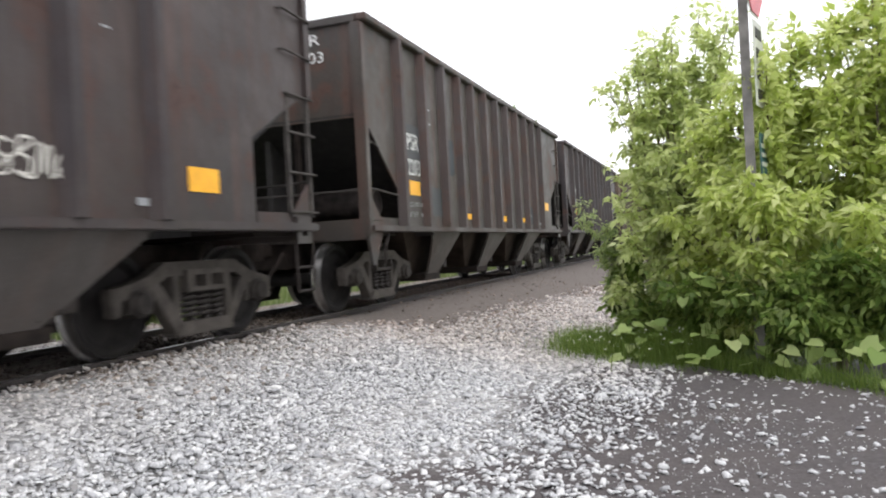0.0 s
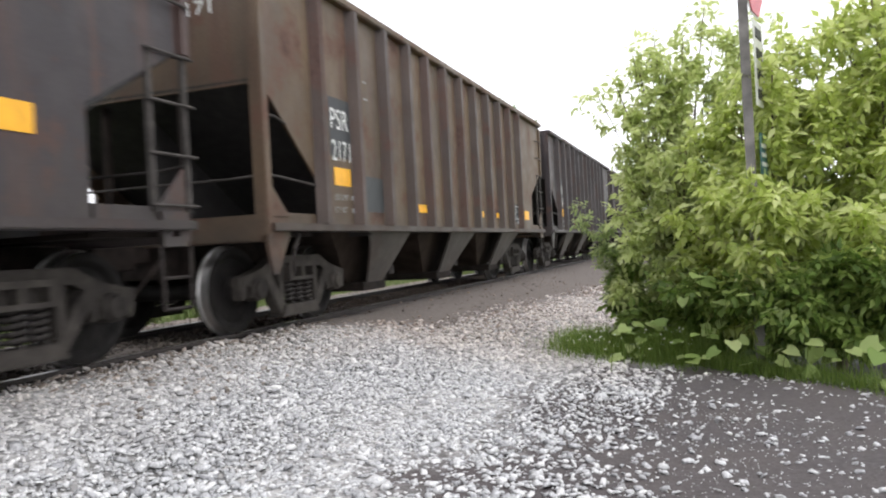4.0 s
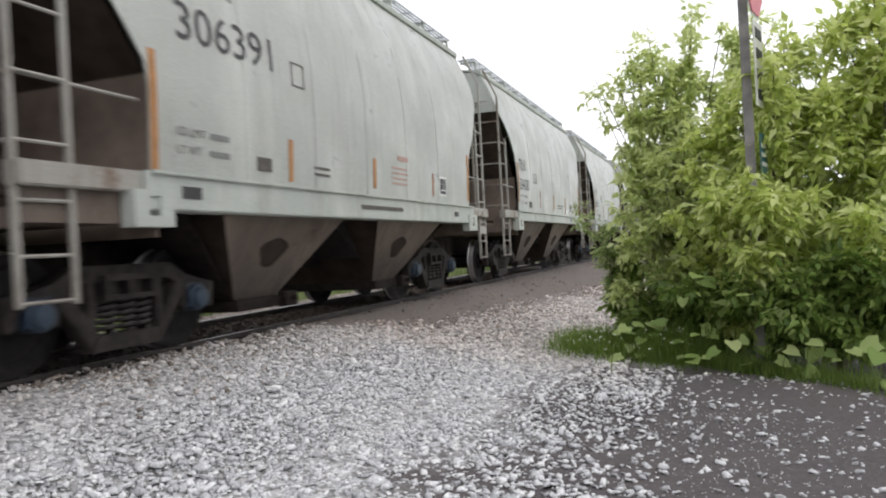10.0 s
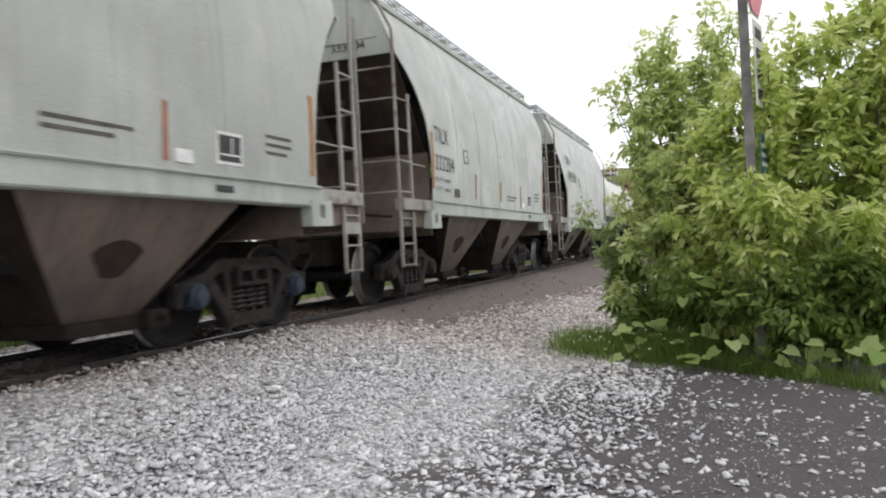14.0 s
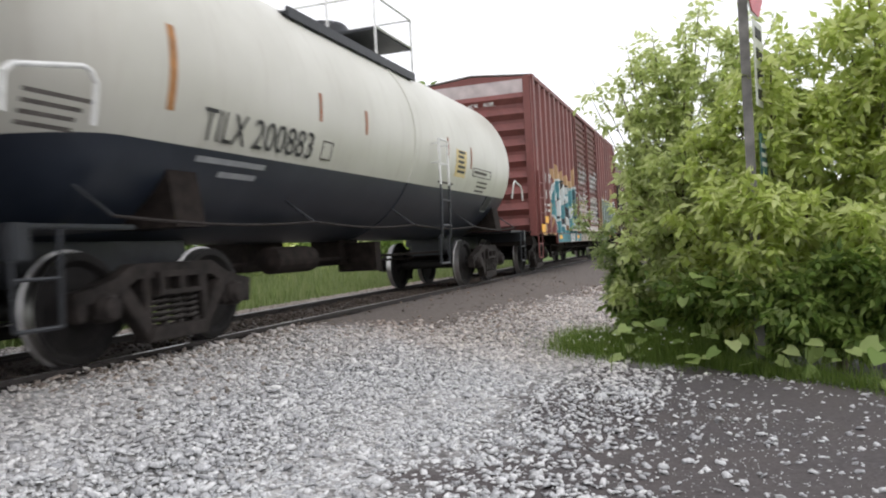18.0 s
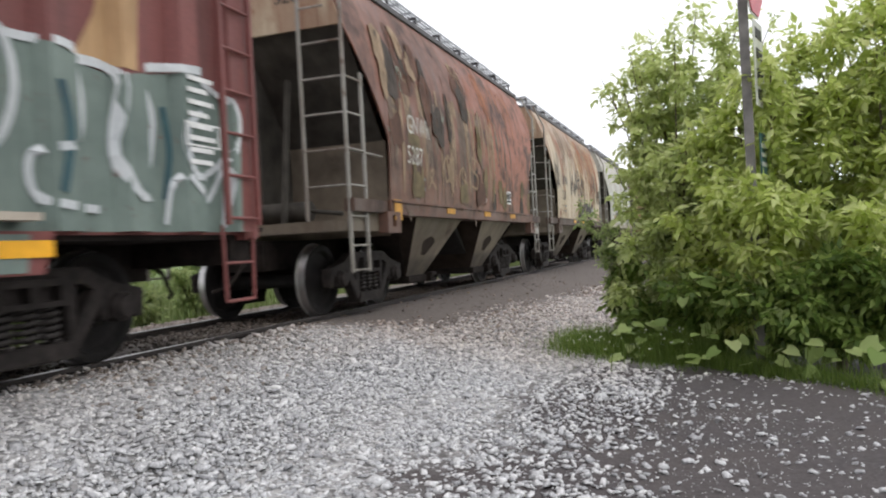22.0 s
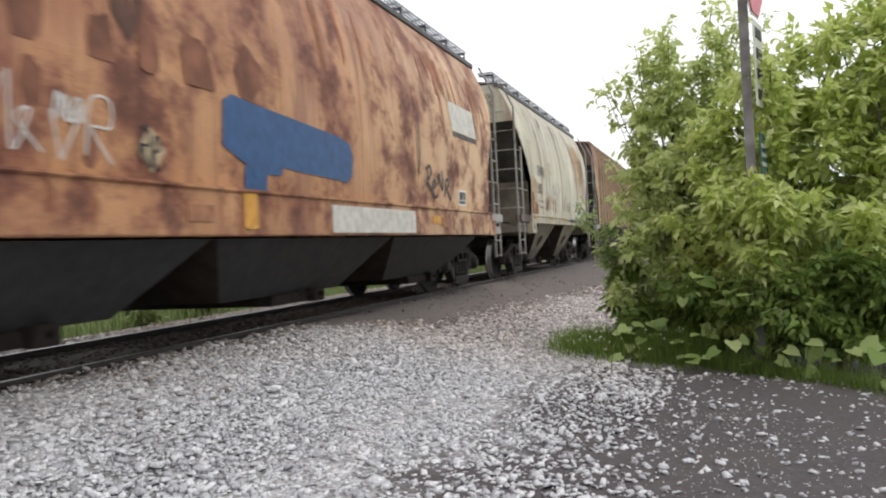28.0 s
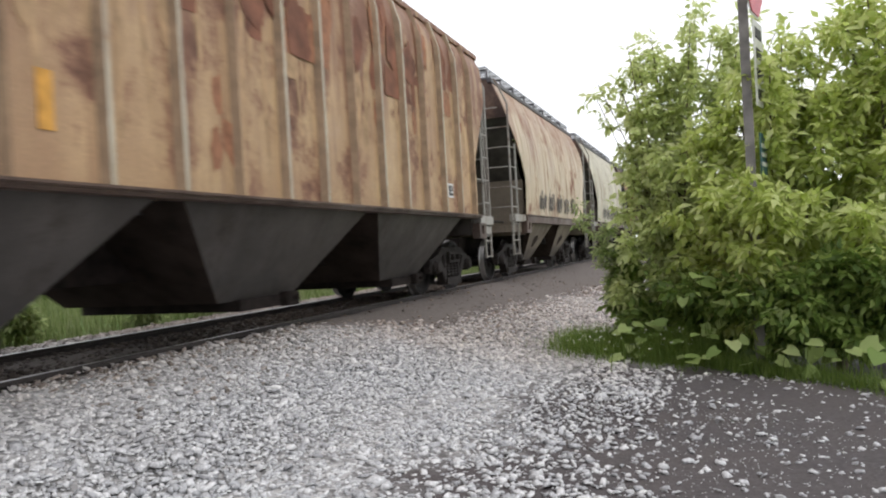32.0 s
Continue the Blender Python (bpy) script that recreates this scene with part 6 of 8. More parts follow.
def rounded(y0, y1, z0, z1, r, n=5):
    out = []
    for cy, cz, a0 in ((y1 - r, z1 - r, 0), (y0 + r, z1 - r, 90), (y0 + r, z0 + r, 180), (y1 - r, z0 + r, 270)):
        for i in range(n):
            a = radians(a0 + 90 * i / (n - 1))
            out.append((cy + r * math.cos(a), cz + r * math.sin(a)))
    return out


def bordered(car, y0, y1, z0, z1, skin, inner=None):
    """A dark data panel in a white border."""
    patch(car, "data_panel_border", y0, y1, z0, z1, M_WHITE, skin, lift=0.006)
    p = patch(car, "data_panel", y0 + 0.03, y1 - 0.03, z0 + 0.03, z1 - 0.03, inner or M_BLACK, skin, "dark data panel in a white border", lift=0.010)
    m = (z0 + z1) / 2
    patch(car, "data_line", y0 + 0.05, y1 - 0.05, z0 + 0.08, z0 + 0.095, M_WHITE, skin, lift=0.013)
    patch(car, "data_line", y0 + 0.55 * (y1 - y0), y0 + 0.55 * (y1 - y0) + 0.015, z0 + 0.1, z1 - 0.05, M_WHITE, skin, lift=0.013)
    return p


def frame_box(car, y0, y1, z0, z1, skin, material=None):
    for a, b, c, d in ((y0, y1, z0, z0 + 0.015), (y0, y1, z1 - 0.015, z1), (y0, y0 + 0.015, z0, z1), (y1 - 0.015, y1, z0, z1)):
        patch(car, "stencil_line", a, b, c, d, material or M_BLACK, skin, lift=0.006)


def limits(car, y, z, ink, skin):
    """Two lines of small load stencilling; the figures are plain bars."""
    for text, wide, dz in (("LD LMT", 0.36, 0.0), ("LT WT", 0.3, -0.15)):
        letter(car, text, y, z + dz, 0.07, wide, ink, skin)
        patch(car, "stencil_bar", y + 0.43, y + 0.7, z + dz + 0.008, z + dz + 0.06, M_FAINT if ink == M_DIMBLACK else ink, skin, lift=0.005, cut=1)


def psr(y0, number, paintwork, ribwork, low, plates, tags=(), reservoir=False):
    car = open_hopper(place(y0), "open hopper cars", paintwork, ribwork, reservoir)
    skin = flat_skin
    patch(car, "fresh_black_patch", -5.0, -4.36, 1.92, 2.62, M_FRESH, skin, lift=0.004)
    letter(car, "PSR", -4.97, 2.30 - low, 0.24, 0.44, M_WHITE, lambda y, z: 1.535)
    letter(car, number, -4.97, 1.93 - low, 0.24, 0.46, M_WHITE, lambda y, z: 1.535)
    patch(car, "yellow_plate", -4.93, -4.52, 1.64 - low, 1.85 - low, M_YELLOW, skin)
    limits(car, -4.95, 1.47 - low, M_DIMWHITE, skin)
    for y, w, z, h in plates:
        patch(car, "yellow_plate", y, y + w, z, z + h, M_YELLOW, skin)
    patch(car, "small_plate", 3.72, 3.95, 1.24, 1.3, M_DIMWHITE, skin)
    patch(car, "fresh_black_patch", -4.1, -3.5, 1.3, 1.75, M_FRESH, skin, lift=0.004)
    for y, z in ((-4.02, 2.95), (3.45, 2.75)):
        lines(car, y, z, 2, 0.1, skin, M_DIMWHITE, 0.22, 0.018)
    for i, (y, z, w, h, n) in enumerate(tags):
        scrawl(car, y, z, w, h, M_CHALK, skin, int(y0) + i, n, 0.02, "white chalk scrawl")
    for text, z, wide in (("PSR", 3.5, 0.42), (number, 3.27, 0.46)):
        me = words(text, 0.14, wide)
        for v in me.vertices:
            v.co = (0.55 + v.co.x, -6.386, z + v.co.y)
        me.materials.append(M_WHITE)
        part("end_lettering", me, None, car)
    CARS.append((car, y0))
    return car


def dotted_box(car, y0, y1, z0, z1, skin):
    """A stencilled data box in broken white lines with small bars in it, on a darker patch."""
    patch(car, "fresh_blue_patch", y0 - 0.06, y1 + 0.06, z0 - 0.06, z1 + 0.04, M_SLATE, skin, lift=0.004)
    n = max(3, int((y1 - y0) / 0.09))
    for i in range(n):
        y = y0 + (y1 - y0) * i / n
        for z in (z0, z1 - 0.014):
            patch(car, "stencil_line", y, y + 0.06, z, z + 0.014, M_WHITE, skin, lift=0.008, cut=1)
    for i in range(3):
        z = z0 + (z1 - z0) * i / 3
        for y in (y0, (y0 + y1) / 2, y1 - 0.014):
            patch(car, "stencil_line", y, y + 0.014, z, z + 0.07, M_WHITE, skin, lift=0.008, cut=1)
    for z in (z0 + 0.05, z1 - 0.09):
        for y in (y0 + 0.05, (y0 + y1) / 2 + 0.05):
            lines(car, y, z, 2, 0.13, lambda y, z: skin(y, z) + 0.004, M_DIMWHITE, 0.04, 0.02)


psr(0.87, "2140", M_PSR_BROWN, M_RIB_BROWN, 0.0, ((-2.3, 0.4, 1.35, 0.12), (4.33, 0.41, 1.38, 0.21)), ((2.5, 1.38, 0.6, 0.26, 4),))
car = psr(15.05, "2203", M_PSR_OLIVE, M_RIB_RED, 0.05, ((-2.43, 0.43, 1.28, 0.1), (0.08, 0.4, 1.28, 0.11), (1.85, 0.3, 1.28, 0.1), (4.46, 0.46, 1.63, 0.2)), reservoir=True)
blot(car, "dark_repaint", rounded(2.36, 3.0, 1.24, 1.67, 0.08), M_SLATE, flat_skin, "dark blue-grey repainted patch", 0.005)
blot(car, "dark_repaint", rounded(-3.35, -2.85, 2.0, 2.6, 0.08), M_SLATE, flat_skin, "dark blue-grey repainted patch", 0.005)
lines(car, 2.55, 1.43, 1, 0.4, lambda y, z: 1.536, M_DIMWHITE, 0.1, 0.03)
car = psr(29.0, "2129", M_PSR, M_RIB_BROWN, 0.0, ((-2.47, 0.42, 1.35, 0.1), (-0.8, 0.44, 1.3, 0.1), (1.66, 0.36, 1.33, 0.1), (4.38, 0.48, 1.67, 0.2)),
          ((-4.05, 1.36, 0.4, 0.35, 2), (-3.15, 1.34, 0.4, 0.4, 2), (-2.56, 1.4, 0.74, 0.34, 5), (-1.78, 1.38, 0.72, 0.28, 5), (-0.81, 1.43, 0.42, 0.3, 3), (0.77, 1.3, 0.5, 0.26, 3)))
car = psr(42.9, "2171", M_PSR_TAN, M_RIB_TAN, 0.05, ((-2.3, 0.45, 1.34, 0.12), (0.7, 0.4, 1.34, 0.11), (2.0, 0.3, 1.34, 0.1), (4.46, 0.43, 1.35, 0.2)))
dotted_box(car, 3.32, 3.88, 1.34, 1.63, flat_skin)
car = psr(56.8, "2164", M_PSR, M_RIB_BROWN, 0.12, ((-3.15, 0.36, 1.28, 0.1), (-0.71, 0.41, 1.27, 0.1), (0.0, 0.42, 1.24, 0.1), (1.68, 0.45, 1.29, 0.1), (4.46, 0.48, 1.34, 0.21)))
frame_box(car, 2.5, 2.9, 1.31, 1.64, flat_skin, M_WHITE)
bordered(car, 2.54, 2.86, 1.42, 1.61, flat_skin, M_PSR_DARK)
lines(car, 2.56, 1.38, 1, 0.28, flat_skin, M_DIMWHITE, 0.05, 0.03)
car = psr(70.7, "2166", M_PSR, M_RIB_BROWN, 0.1, ((-2.32, 0.43, 1.35, 0.1), (-0.57, 0.37, 1.33, 0.1), (1.72, 0.44, 1.31, 0.1), (4.33, 0.47, 1.32, 0.21)), ((-4.02, 1.52, 0.32, 0.22, 2),))
patch(car, "buff_plate", -5.62, -5.46, 1.98, 2.16, M_TAN, flat_skin)
patch(car, "small_plate", -3.78, -3.6, 1.36, 1.46, M_DIMWHITE, flat_skin)
dotted_box(car, 2.55, 3.03, 1.23, 1.54, flat_skin)


def add(car, y0):
    CARS.append((car, y0))
    return car


def orange_mark(car, y, z0, z1, skin=round_skin, w=0.08):
    wide = abs(y) > 3 or abs(y) < 0.2 or -1.9 < y < -1.8
    patch(car, "orange_mark", y, y + (w if wide else 0.05), z0, z1, M_ORANGE if wide else M_RUSTRUN, skin, "faded orange inspection mark", cut=4)


for i, (mark, number) in enumerate((("BFA", "306391"), ("TILX", "334283"), ("TILX", "336916"), ("TILX", "333204"), ("BFA", "499590"))):
    y0 = 83.01 + 11.7 * i - (0.15 if i == 4 else 0.0)
    big = mark == "BFA"
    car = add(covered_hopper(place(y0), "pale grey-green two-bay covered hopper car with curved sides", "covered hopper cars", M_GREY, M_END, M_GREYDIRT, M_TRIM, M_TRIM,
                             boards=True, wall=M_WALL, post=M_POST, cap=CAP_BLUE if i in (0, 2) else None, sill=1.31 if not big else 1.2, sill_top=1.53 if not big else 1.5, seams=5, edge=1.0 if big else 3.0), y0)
    if big:
        letter(car, "CBFX", -3.62, 3.14, 0.28, 0.95, M_FAINT, round_skin)
        letter(car, number, -3.52, 2.62, 0.32, 1.42, M_BLACK, round_skin)
        limits(car, -3.58, 1.82, M_DIMBLACK, round_skin)
        patch(car, "stencil_box", -2.45, -2.2, 1.62, 1.75, M_DIMBLACK, round_skin)
        frame_box(car, -1.75, -1.5, 2.55, 2.8, round_skin, M_DIMBLACK)
        for y, a, b in ((-3.88, 1.52, 2.45), (-1.88, 1.55, 1.98), (0.15, 1.6, 1.98), (2.3, 1.6, 1.95), (4.05, 1.6, 2.4)):
            orange_mark(car, y, a, b)
        bordered(car, 2.6, 2.92, 1.62, 1.92, round_skin)
        lines(car, -1.35, 1.72, 2, 0.4, round_skin, M_DIMBLACK, 0.07, 0.03)
        lines(car, 0.95, 2.02, 1, 0.45, round_skin, M_REDTEXT, 0.1, 0.07)
        lines(car, 0.75, 1.9, 4, 0.7, round_skin, M_REDTEXT, 0.07, 0.025)
        patch(car, "stencil_bar", -0.3, 1.0, 1.32, 1.37, M_DIMBLACK, lambda y, z: 1.64)
        patch(car, "stencil_box", -3.58, -3.34, 1.3, 1.4, M_BLACK, lambda y, z: 1.64)
        patch(car, "stencil_box", 3.2, 3.4, 1.3, 1.38, M_BLACK, lambda y, z: 1.64)
    else:
        letter(car, mark, -3.74, 2.46, 0.25, 0.66, M_BLACK, round_skin)
        letter(car, number, -3.76, 2.02, 0.25, 0.9, M_BLACK, round_skin)
        limits(car, -3.76, 1.84, M_DIMBLACK, round_skin)
        letter(car, "C", -2.22, 2.27, 0.1, 0.08, M_DIMBLACK, round_skin, "stencil")
        frame_box(car, -2.3, -2.05, 2.24, 2.48, round_skin, M_DIMBLACK)
        patch(car, "stencil_box", -2.85, -2.58, 1.63, 1.77, M_DIMBLACK, round_skin)
        for y, a, b in ((-3.9, 1.72, 2.6), (-1.66, 1.65, 2.1), (0.05, 1.66, 2.06), (1.75, 1.6, 2.07), (4.05, 1.64, 2.5)):
            orange_mark(car, y, a, b)
        bordered(car, 2.42, 2.8, 1.63, 1.92, round_skin)
        patch(car, "white_label", 1.88, 2.1, 1.6, 1.71, M_WHITE, round_skin)
        lines(car, 3.2, 1.95, 3, 0.5, round_skin, M_DIMBLACK, 0.08, 0.03)
        lines(car, 0.6, 1.78, 2, 0.85, round_skin, M_DIMBLACK, 0.07, 0.03)
        patch(car, "stencil_box", 2.35, 2.6, 1.38, 1.44, M_BLACK, lambda y, z: 1.64)
    me = words(number, 0.13, 0.55)
    for v in me.vertices:
        v.co = (0.5 + v.co.x, -4.9, 3.72 + v.co.y)
    me.materials.append(M_BLACK)
    part("end_lettering", me, None, car)

add(tank_car(place(142.83)), 142.83)
add(box_car(place(158.93)), 158.93)

for y0, number, side, end, trim, text_label in (
        (174.29, "5287", M_RED, M_OLIVE, M_REDTRIM, "faded red two-bay covered hopper car with rust and scrawls"),
        (186.03, "5320", M_TANRUST, M_OLIVE, M_RUSTTRIM, "rust-streaked cream two-bay covered hopper car with black scrawls"),
        (197.78, "5265", M_CREAM, M_OLIVE, M_CREAM2, "chalky white two-bay covered hopper car with scrawled tags"),
        (226.06, "5005", M_CREAM2, M_OLIVE, M_CREAM2, "yellowed white two-bay covered hopper car with rust and tags")):
    car = add(covered_hopper(place(y0), text_label, "covered hopper cars", side, end, M_TANDIRT, trim, M_DARKROOF, post=M_POST, edge=1.0, face=M_TANRUST if number == "5287" else side,
                             sill=1.27, sill_top=1.46, seams=5, low=3.95, fill=0.32, wall=M_WALLBROWN, beam=M_RUSTTRIM), y0)
    ink = M_BLACK if number != "5287" else M_CHALK
    letter(car, "GNWR", -3.27, 2.46, 0.27, 0.88, ink, round_skin)
    letter(car, number, -3.33, 2.02, 0.26, 0.6, ink, round_skin)
    limits(car, -3.35, 1.8, M_DIMBLACK, round_skin)
    bordered(car, 2.1, 2.45, 1.64, 1.9, round_skin)
    edge = lambda y, z: 1.645
    for text, z in (("GNWR", 4.16), (number, 3.98)):
        me = words(text, 0.13, 0.45)
        for v in me.vertices:
            v.co = (0.55 + v.co.x, -4.9, z + v.co.y)
        me.materials.append(M_DIMBLACK)
        part("end_lettering", me, None, car)
    drips(car, -3.9, 3.9, 1.46, 0.2, 24, M_DARKRUN, edge, int(number), 0.05, "rust runs on the sill")
    if number == "5287":
        for y in (-1.82, 0.3, 2.2):
            patch(car, "yellow_reflector", y, y + 0.4, 1.34, 1.43, M_YELLOWOLD, edge)
        patch(car, "yellow_placard", -3.95, -3.7, 1.2, 1.48, M_YELLOWOLD, edge)
        blotches(car, -4.0, 0.6, 1.6, 3.9, 34, (M_UMBER, M_SOOTPATCH, M_UMBER, M_OLDOLIVE, M_DULLBUFF), round_skin, 310, 0.34)
        blotches(car, -0.4, 4.2, 1.5, 2.1, 12, (M_UMBER, M_SOOTPATCH, M_OLDOLIVE), round_skin, 311, 0.25)
        blotches(car, -4.0, -0.5, 2.0, 3.4, 5, (M_MINT,), round_skin, 312, 0.22, "faded turquoise paint patch")
        for i in range(4):
            scrawl(car, -2.6 + 0.75 * i, 1.7 + 0.1 * (i % 2), 0.5, 0.6, M_DULLBUFF, round_skin, 300 + i, 1, 0.05, "faded painted letters")
        drips(car, -3.9, 1.6, 3.3, 1.7, 26, M_DULLBUFF, round_skin, 61, 0.13, "pale weathered runs")
        drips(car, -4.0, 2.6, 3.2, 1.8, 30, M_DARKRUN, round_skin, 62, 0.14, "dark weathered runs")
        drips(car, -1.0, 4.0, 4.2, 1.2, 16, M_RUSTRUN, round_skin, 63, 0.1)
        frame_box(car, 0.35, 0.6, 1.62, 1.85, round_skin, M_WHITE)
    elif number == "5320":
        patch(car, "yellow_reflector", -0.1, 0.41, 1.35, 1.44, M_YELLOW, edge)
        patch(car, "yellow_reflector", -1.7, -1.3, 1.35, 1.44, M_YELLOW, edge)
        patch(car, "yellow_reflector", 1.74, 2.1, 1.36, 1.44, M_YELLOW, edge)
        for i in range(7):
            scrawl(car, -0.6 + 0.42 * i, 1.52, 0.55, 0.62, M_DIMBLACK, round_skin, 500 + i, 2, 0.09, "black spray-painted letters")
        for i in range(9):
            scrawl(car, -1.9 + 0.3 * i, 2.2 + 0.12 * (i % 2), 0.32, 0.7, M_DIMBLACK, round_skin, 540 + i, 1, 0.05, "faded black drips")
        scrawl(car, 3.4, 2.1, 1.1, 0.6, M_DIMBLACK, round_skin, 590, 2, 0.06)
        drips(car, -3.9, 4.0, 4.2, 1.7, 34, M_DARKRUN, round_skin, 51, 0.06, "dark runs from the roof")
        drips(car, -3.6, 4.0, 3.9, 1.9, 16, M_RUSTRUN, round_skin, 52, 0.13)
        drips(car, 0.6, 1.6, 4.2, 1.4, 6, M_RUSTRUN, round_skin, 53, 0.3)
        drips(car, 1.6, 4.1, 4.1, 2.3, 16, M_RUSTRUN, round_skin, 54, 0.22)
        drips(car, 2.4, 4.1, 3.2, 1.5, 12, M_DARKRUN, round_skin, 55, 0.12)
        drips(car, -0.5, 4.1, 4.2, 2.5, 24, M_WASH, round_skin, 56, 0.09)
        scrawl(car, -4.2, 2.3, 0.6, 1.0, M_DIMBLACK, lambda y, z: round_skin(y, z), 591, 3, 0.04)
        patch(car, "white_panel", 2.1, 2.6, 1.6, 1.95, M_CHALK, round_skin)
    elif number == "5265":
        for i, (y, z, w, h, n) in enumerate(((-2.2, 1.66, 0.9, 0.4, 5), (-0.95, 1.85, 0.7, 0.32, 4), (0.1, 1.9, 1.15, 0.5, 6), (1.9, 1.68, 1.8, 0.46, 6))):
            scrawl(car, y, z, w, h, M_BLACK, round_skin, 650 + i, n, 0.035, "black spray-painted tag")
        patch(car, "brown_placard", -2.75, -2.4, 1.6, 1.85, M_ORANGE, round_skin)
    else:
        for i, (y, z, w, h, n) in enumerate(((-2.45, 1.6, 0.85, 0.5, 4), (-2.3, 1.62, 0.5, 0.4, 2), (-1.5, 1.62, 0.2, 0.3, 1), (0.62, 1.62, 0.5, 0.4, 3))):
            scrawl(car, y, z, w, h, M_RUSTINK if i < 3 else M_DIMBLACK, round_skin, 750 + i, n, 0.02, "thin scrawled drawing")
        for pts in (((-0.98, 1.55), (-0.95, 1.95), (-0.8, 2.08), (-0.62, 1.98), (-0.58, 1.6)), ((-0.88, 2.0), (-0.86, 2.3), (-0.75, 2.4), (-0.62, 2.32), (-0.55, 2.1)), ((-0.8, 2.15), (-0.74, 2.2), (-0.7, 2.13), (-0.78, 2.1), (-0.8, 2.15)),
                    ((-0.55, 2.15), (-0.35, 2.32), (-0.15, 2.2), (-0.05, 1.95), (-0.12, 1.75)), ((-0.75, 1.6), (-0.72, 1.85), (-0.66, 2.0)), ((0.1, 1.68), (0.14, 1.9), (0.22, 1.98), (0.24, 1.78), (0.12, 1.66)), ((0.35, 1.7), (0.42, 2.1), (0.45, 2.0))):
            stroke(car, pts, 0.018, M_DIMBLACK, round_skin, "thin scrawled drawing")
        blot(car, "rust_stain", [(-3.95, 1.5), (-3.2, 1.5), (-3.3, 1.75), (-3.6, 1.8), (-3.8, 2.0), (-3.95, 2.05)], M_RUSTPATCH, round_skin, "brown rust stain", 0.004)
        drips(car, -1.4, -1.0, 2.0, 0.5, 5, M_RUSTINK, round_skin, 76, 0.06)
        frame_box(car, -1.35, -1.08, 2.08, 2.32, round_skin, M_DIMBLACK)
        patch(car, "yellow_reflector", -2.09, -1.68, 1.37, 1.45, M_YELLOWOLD, edge)
        patch(car, "yellow_reflector", -0.3, 0.1, 1.37, 1.44, M_YELLOWOLD, edge)
        patch(car, "yellow_reflector", -3.95, -3.7, 1.37, 1.45, M_YELLOWOLD, edge)
        scrawl(car, 0.7, 1.35, 1.9, 0.12, M_BLACK, edge, 790, 9, 0.03)
        scrawl(car, 3.5, 2.9, 0.5, 0.7, M_DIMBLACK, round_skin, 791, 3, 0.025)
        blot(car, "turquoise_patch", [(2.85, 1.5), (3.82, 1.5), (3.86, 1.62), (3.72, 1.72), (3.6, 1.68), (3.4, 1.76), (3.1, 1.72), (2.9, 1.78)], M_MINT, round_skin, "faded turquoise paint patch", 0.006)
        drips(car, 2.2, 4.2, 3.9, 2.2, 26, M_WASH, round_skin, 71, 0.09)
        drips(car, 2.9, 4.25, 3.7, 1.9, 14, M_RUSTINK, round_skin, 74, 0.06)
        drips(car, 3.3, 5.1, 1.46, 0.18, 14, M_RUSTINK, edge, 75, 0.06)
        drips(car, -3.7, 2.5, 4.2, 1.0, 22, M_DARKRUN, round_skin, 72, 0.04, "dark runs from the roof")
        drips(car, -3.9, -2.9, 2.4, 1.0, 9, M_WASH, round_skin, 73, 0.09)

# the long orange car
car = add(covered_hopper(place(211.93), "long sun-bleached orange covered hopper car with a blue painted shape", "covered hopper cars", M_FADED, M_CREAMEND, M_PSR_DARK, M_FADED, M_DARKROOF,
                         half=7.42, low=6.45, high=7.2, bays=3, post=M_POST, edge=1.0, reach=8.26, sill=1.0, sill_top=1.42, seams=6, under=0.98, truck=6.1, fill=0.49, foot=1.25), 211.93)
sk, edge = round_skin, (lambda y, z: 1.645)
patch(car, "pale_panel", -5.73, -4.86, 2.56, 2.86, M_CHALK, sk)
letter(car, "UFO", -5.66, 2.6, 0.22, 0.7, M_DIMBLACK, lambda y, z: sk(y, z) + 0.006)
letter(car, "2", -5.62, 2.18, 0.16, 0.13, M_DIMBLACK, sk)
letter(car, "804", -5.33, 2.17, 0.16, 0.45, M_CHALK, sk)
scrawl(car, -5.75, 1.72, 0.7, 0.2, M_CHALK, sk, 801, 5, 0.022)
for i in range(5):
    scrawl(car, -4.7 + 0.3 * i, 1.5, 0.3, 0.5, M_CHALK, sk, 810 + i, 1, 0.02, "thin white drips")
blot(car, "blue_painted_shape", [(-1.95, 1.8), (-1.93, 2.2), (-1.8, 2.27), (-1.5, 2.24), (-0.8, 2.2), (0.2, 2.14), (0.52, 2.08), (0.6, 1.95), (0.58, 1.72), (0.45, 1.62), (0.1, 1.64), (-0.6, 1.66), (-0.95, 1.68), (-1.0, 1.6), (-1.4, 1.58)], M_BLUE, sk, "blue spray-painted block")
blot(car, "blue_painted_shape", rounded(-1.62, -1.25, 1.36, 1.7, 0.08), M_BLUE, sk, "blue spray-painted block", 0.011)
blot(car, "yellow_painted_shape", rounded(-1.72, -1.5, 1.06, 1.4, 0.03), M_YELLOWOLD, edge, "dull yellow painted patch")
patch(car, "pale_panel", -0.03, 2.47, 1.03, 1.34, M_CHALK, edge)
patch(car, "pale_panel", 4.4, 5.75, 2.75, 3.25, M_CHALK, sk, cut=4)
patch(car, "dark_strip", 4.45, 5.75, 2.66, 2.74, M_DIMBLACK, sk)
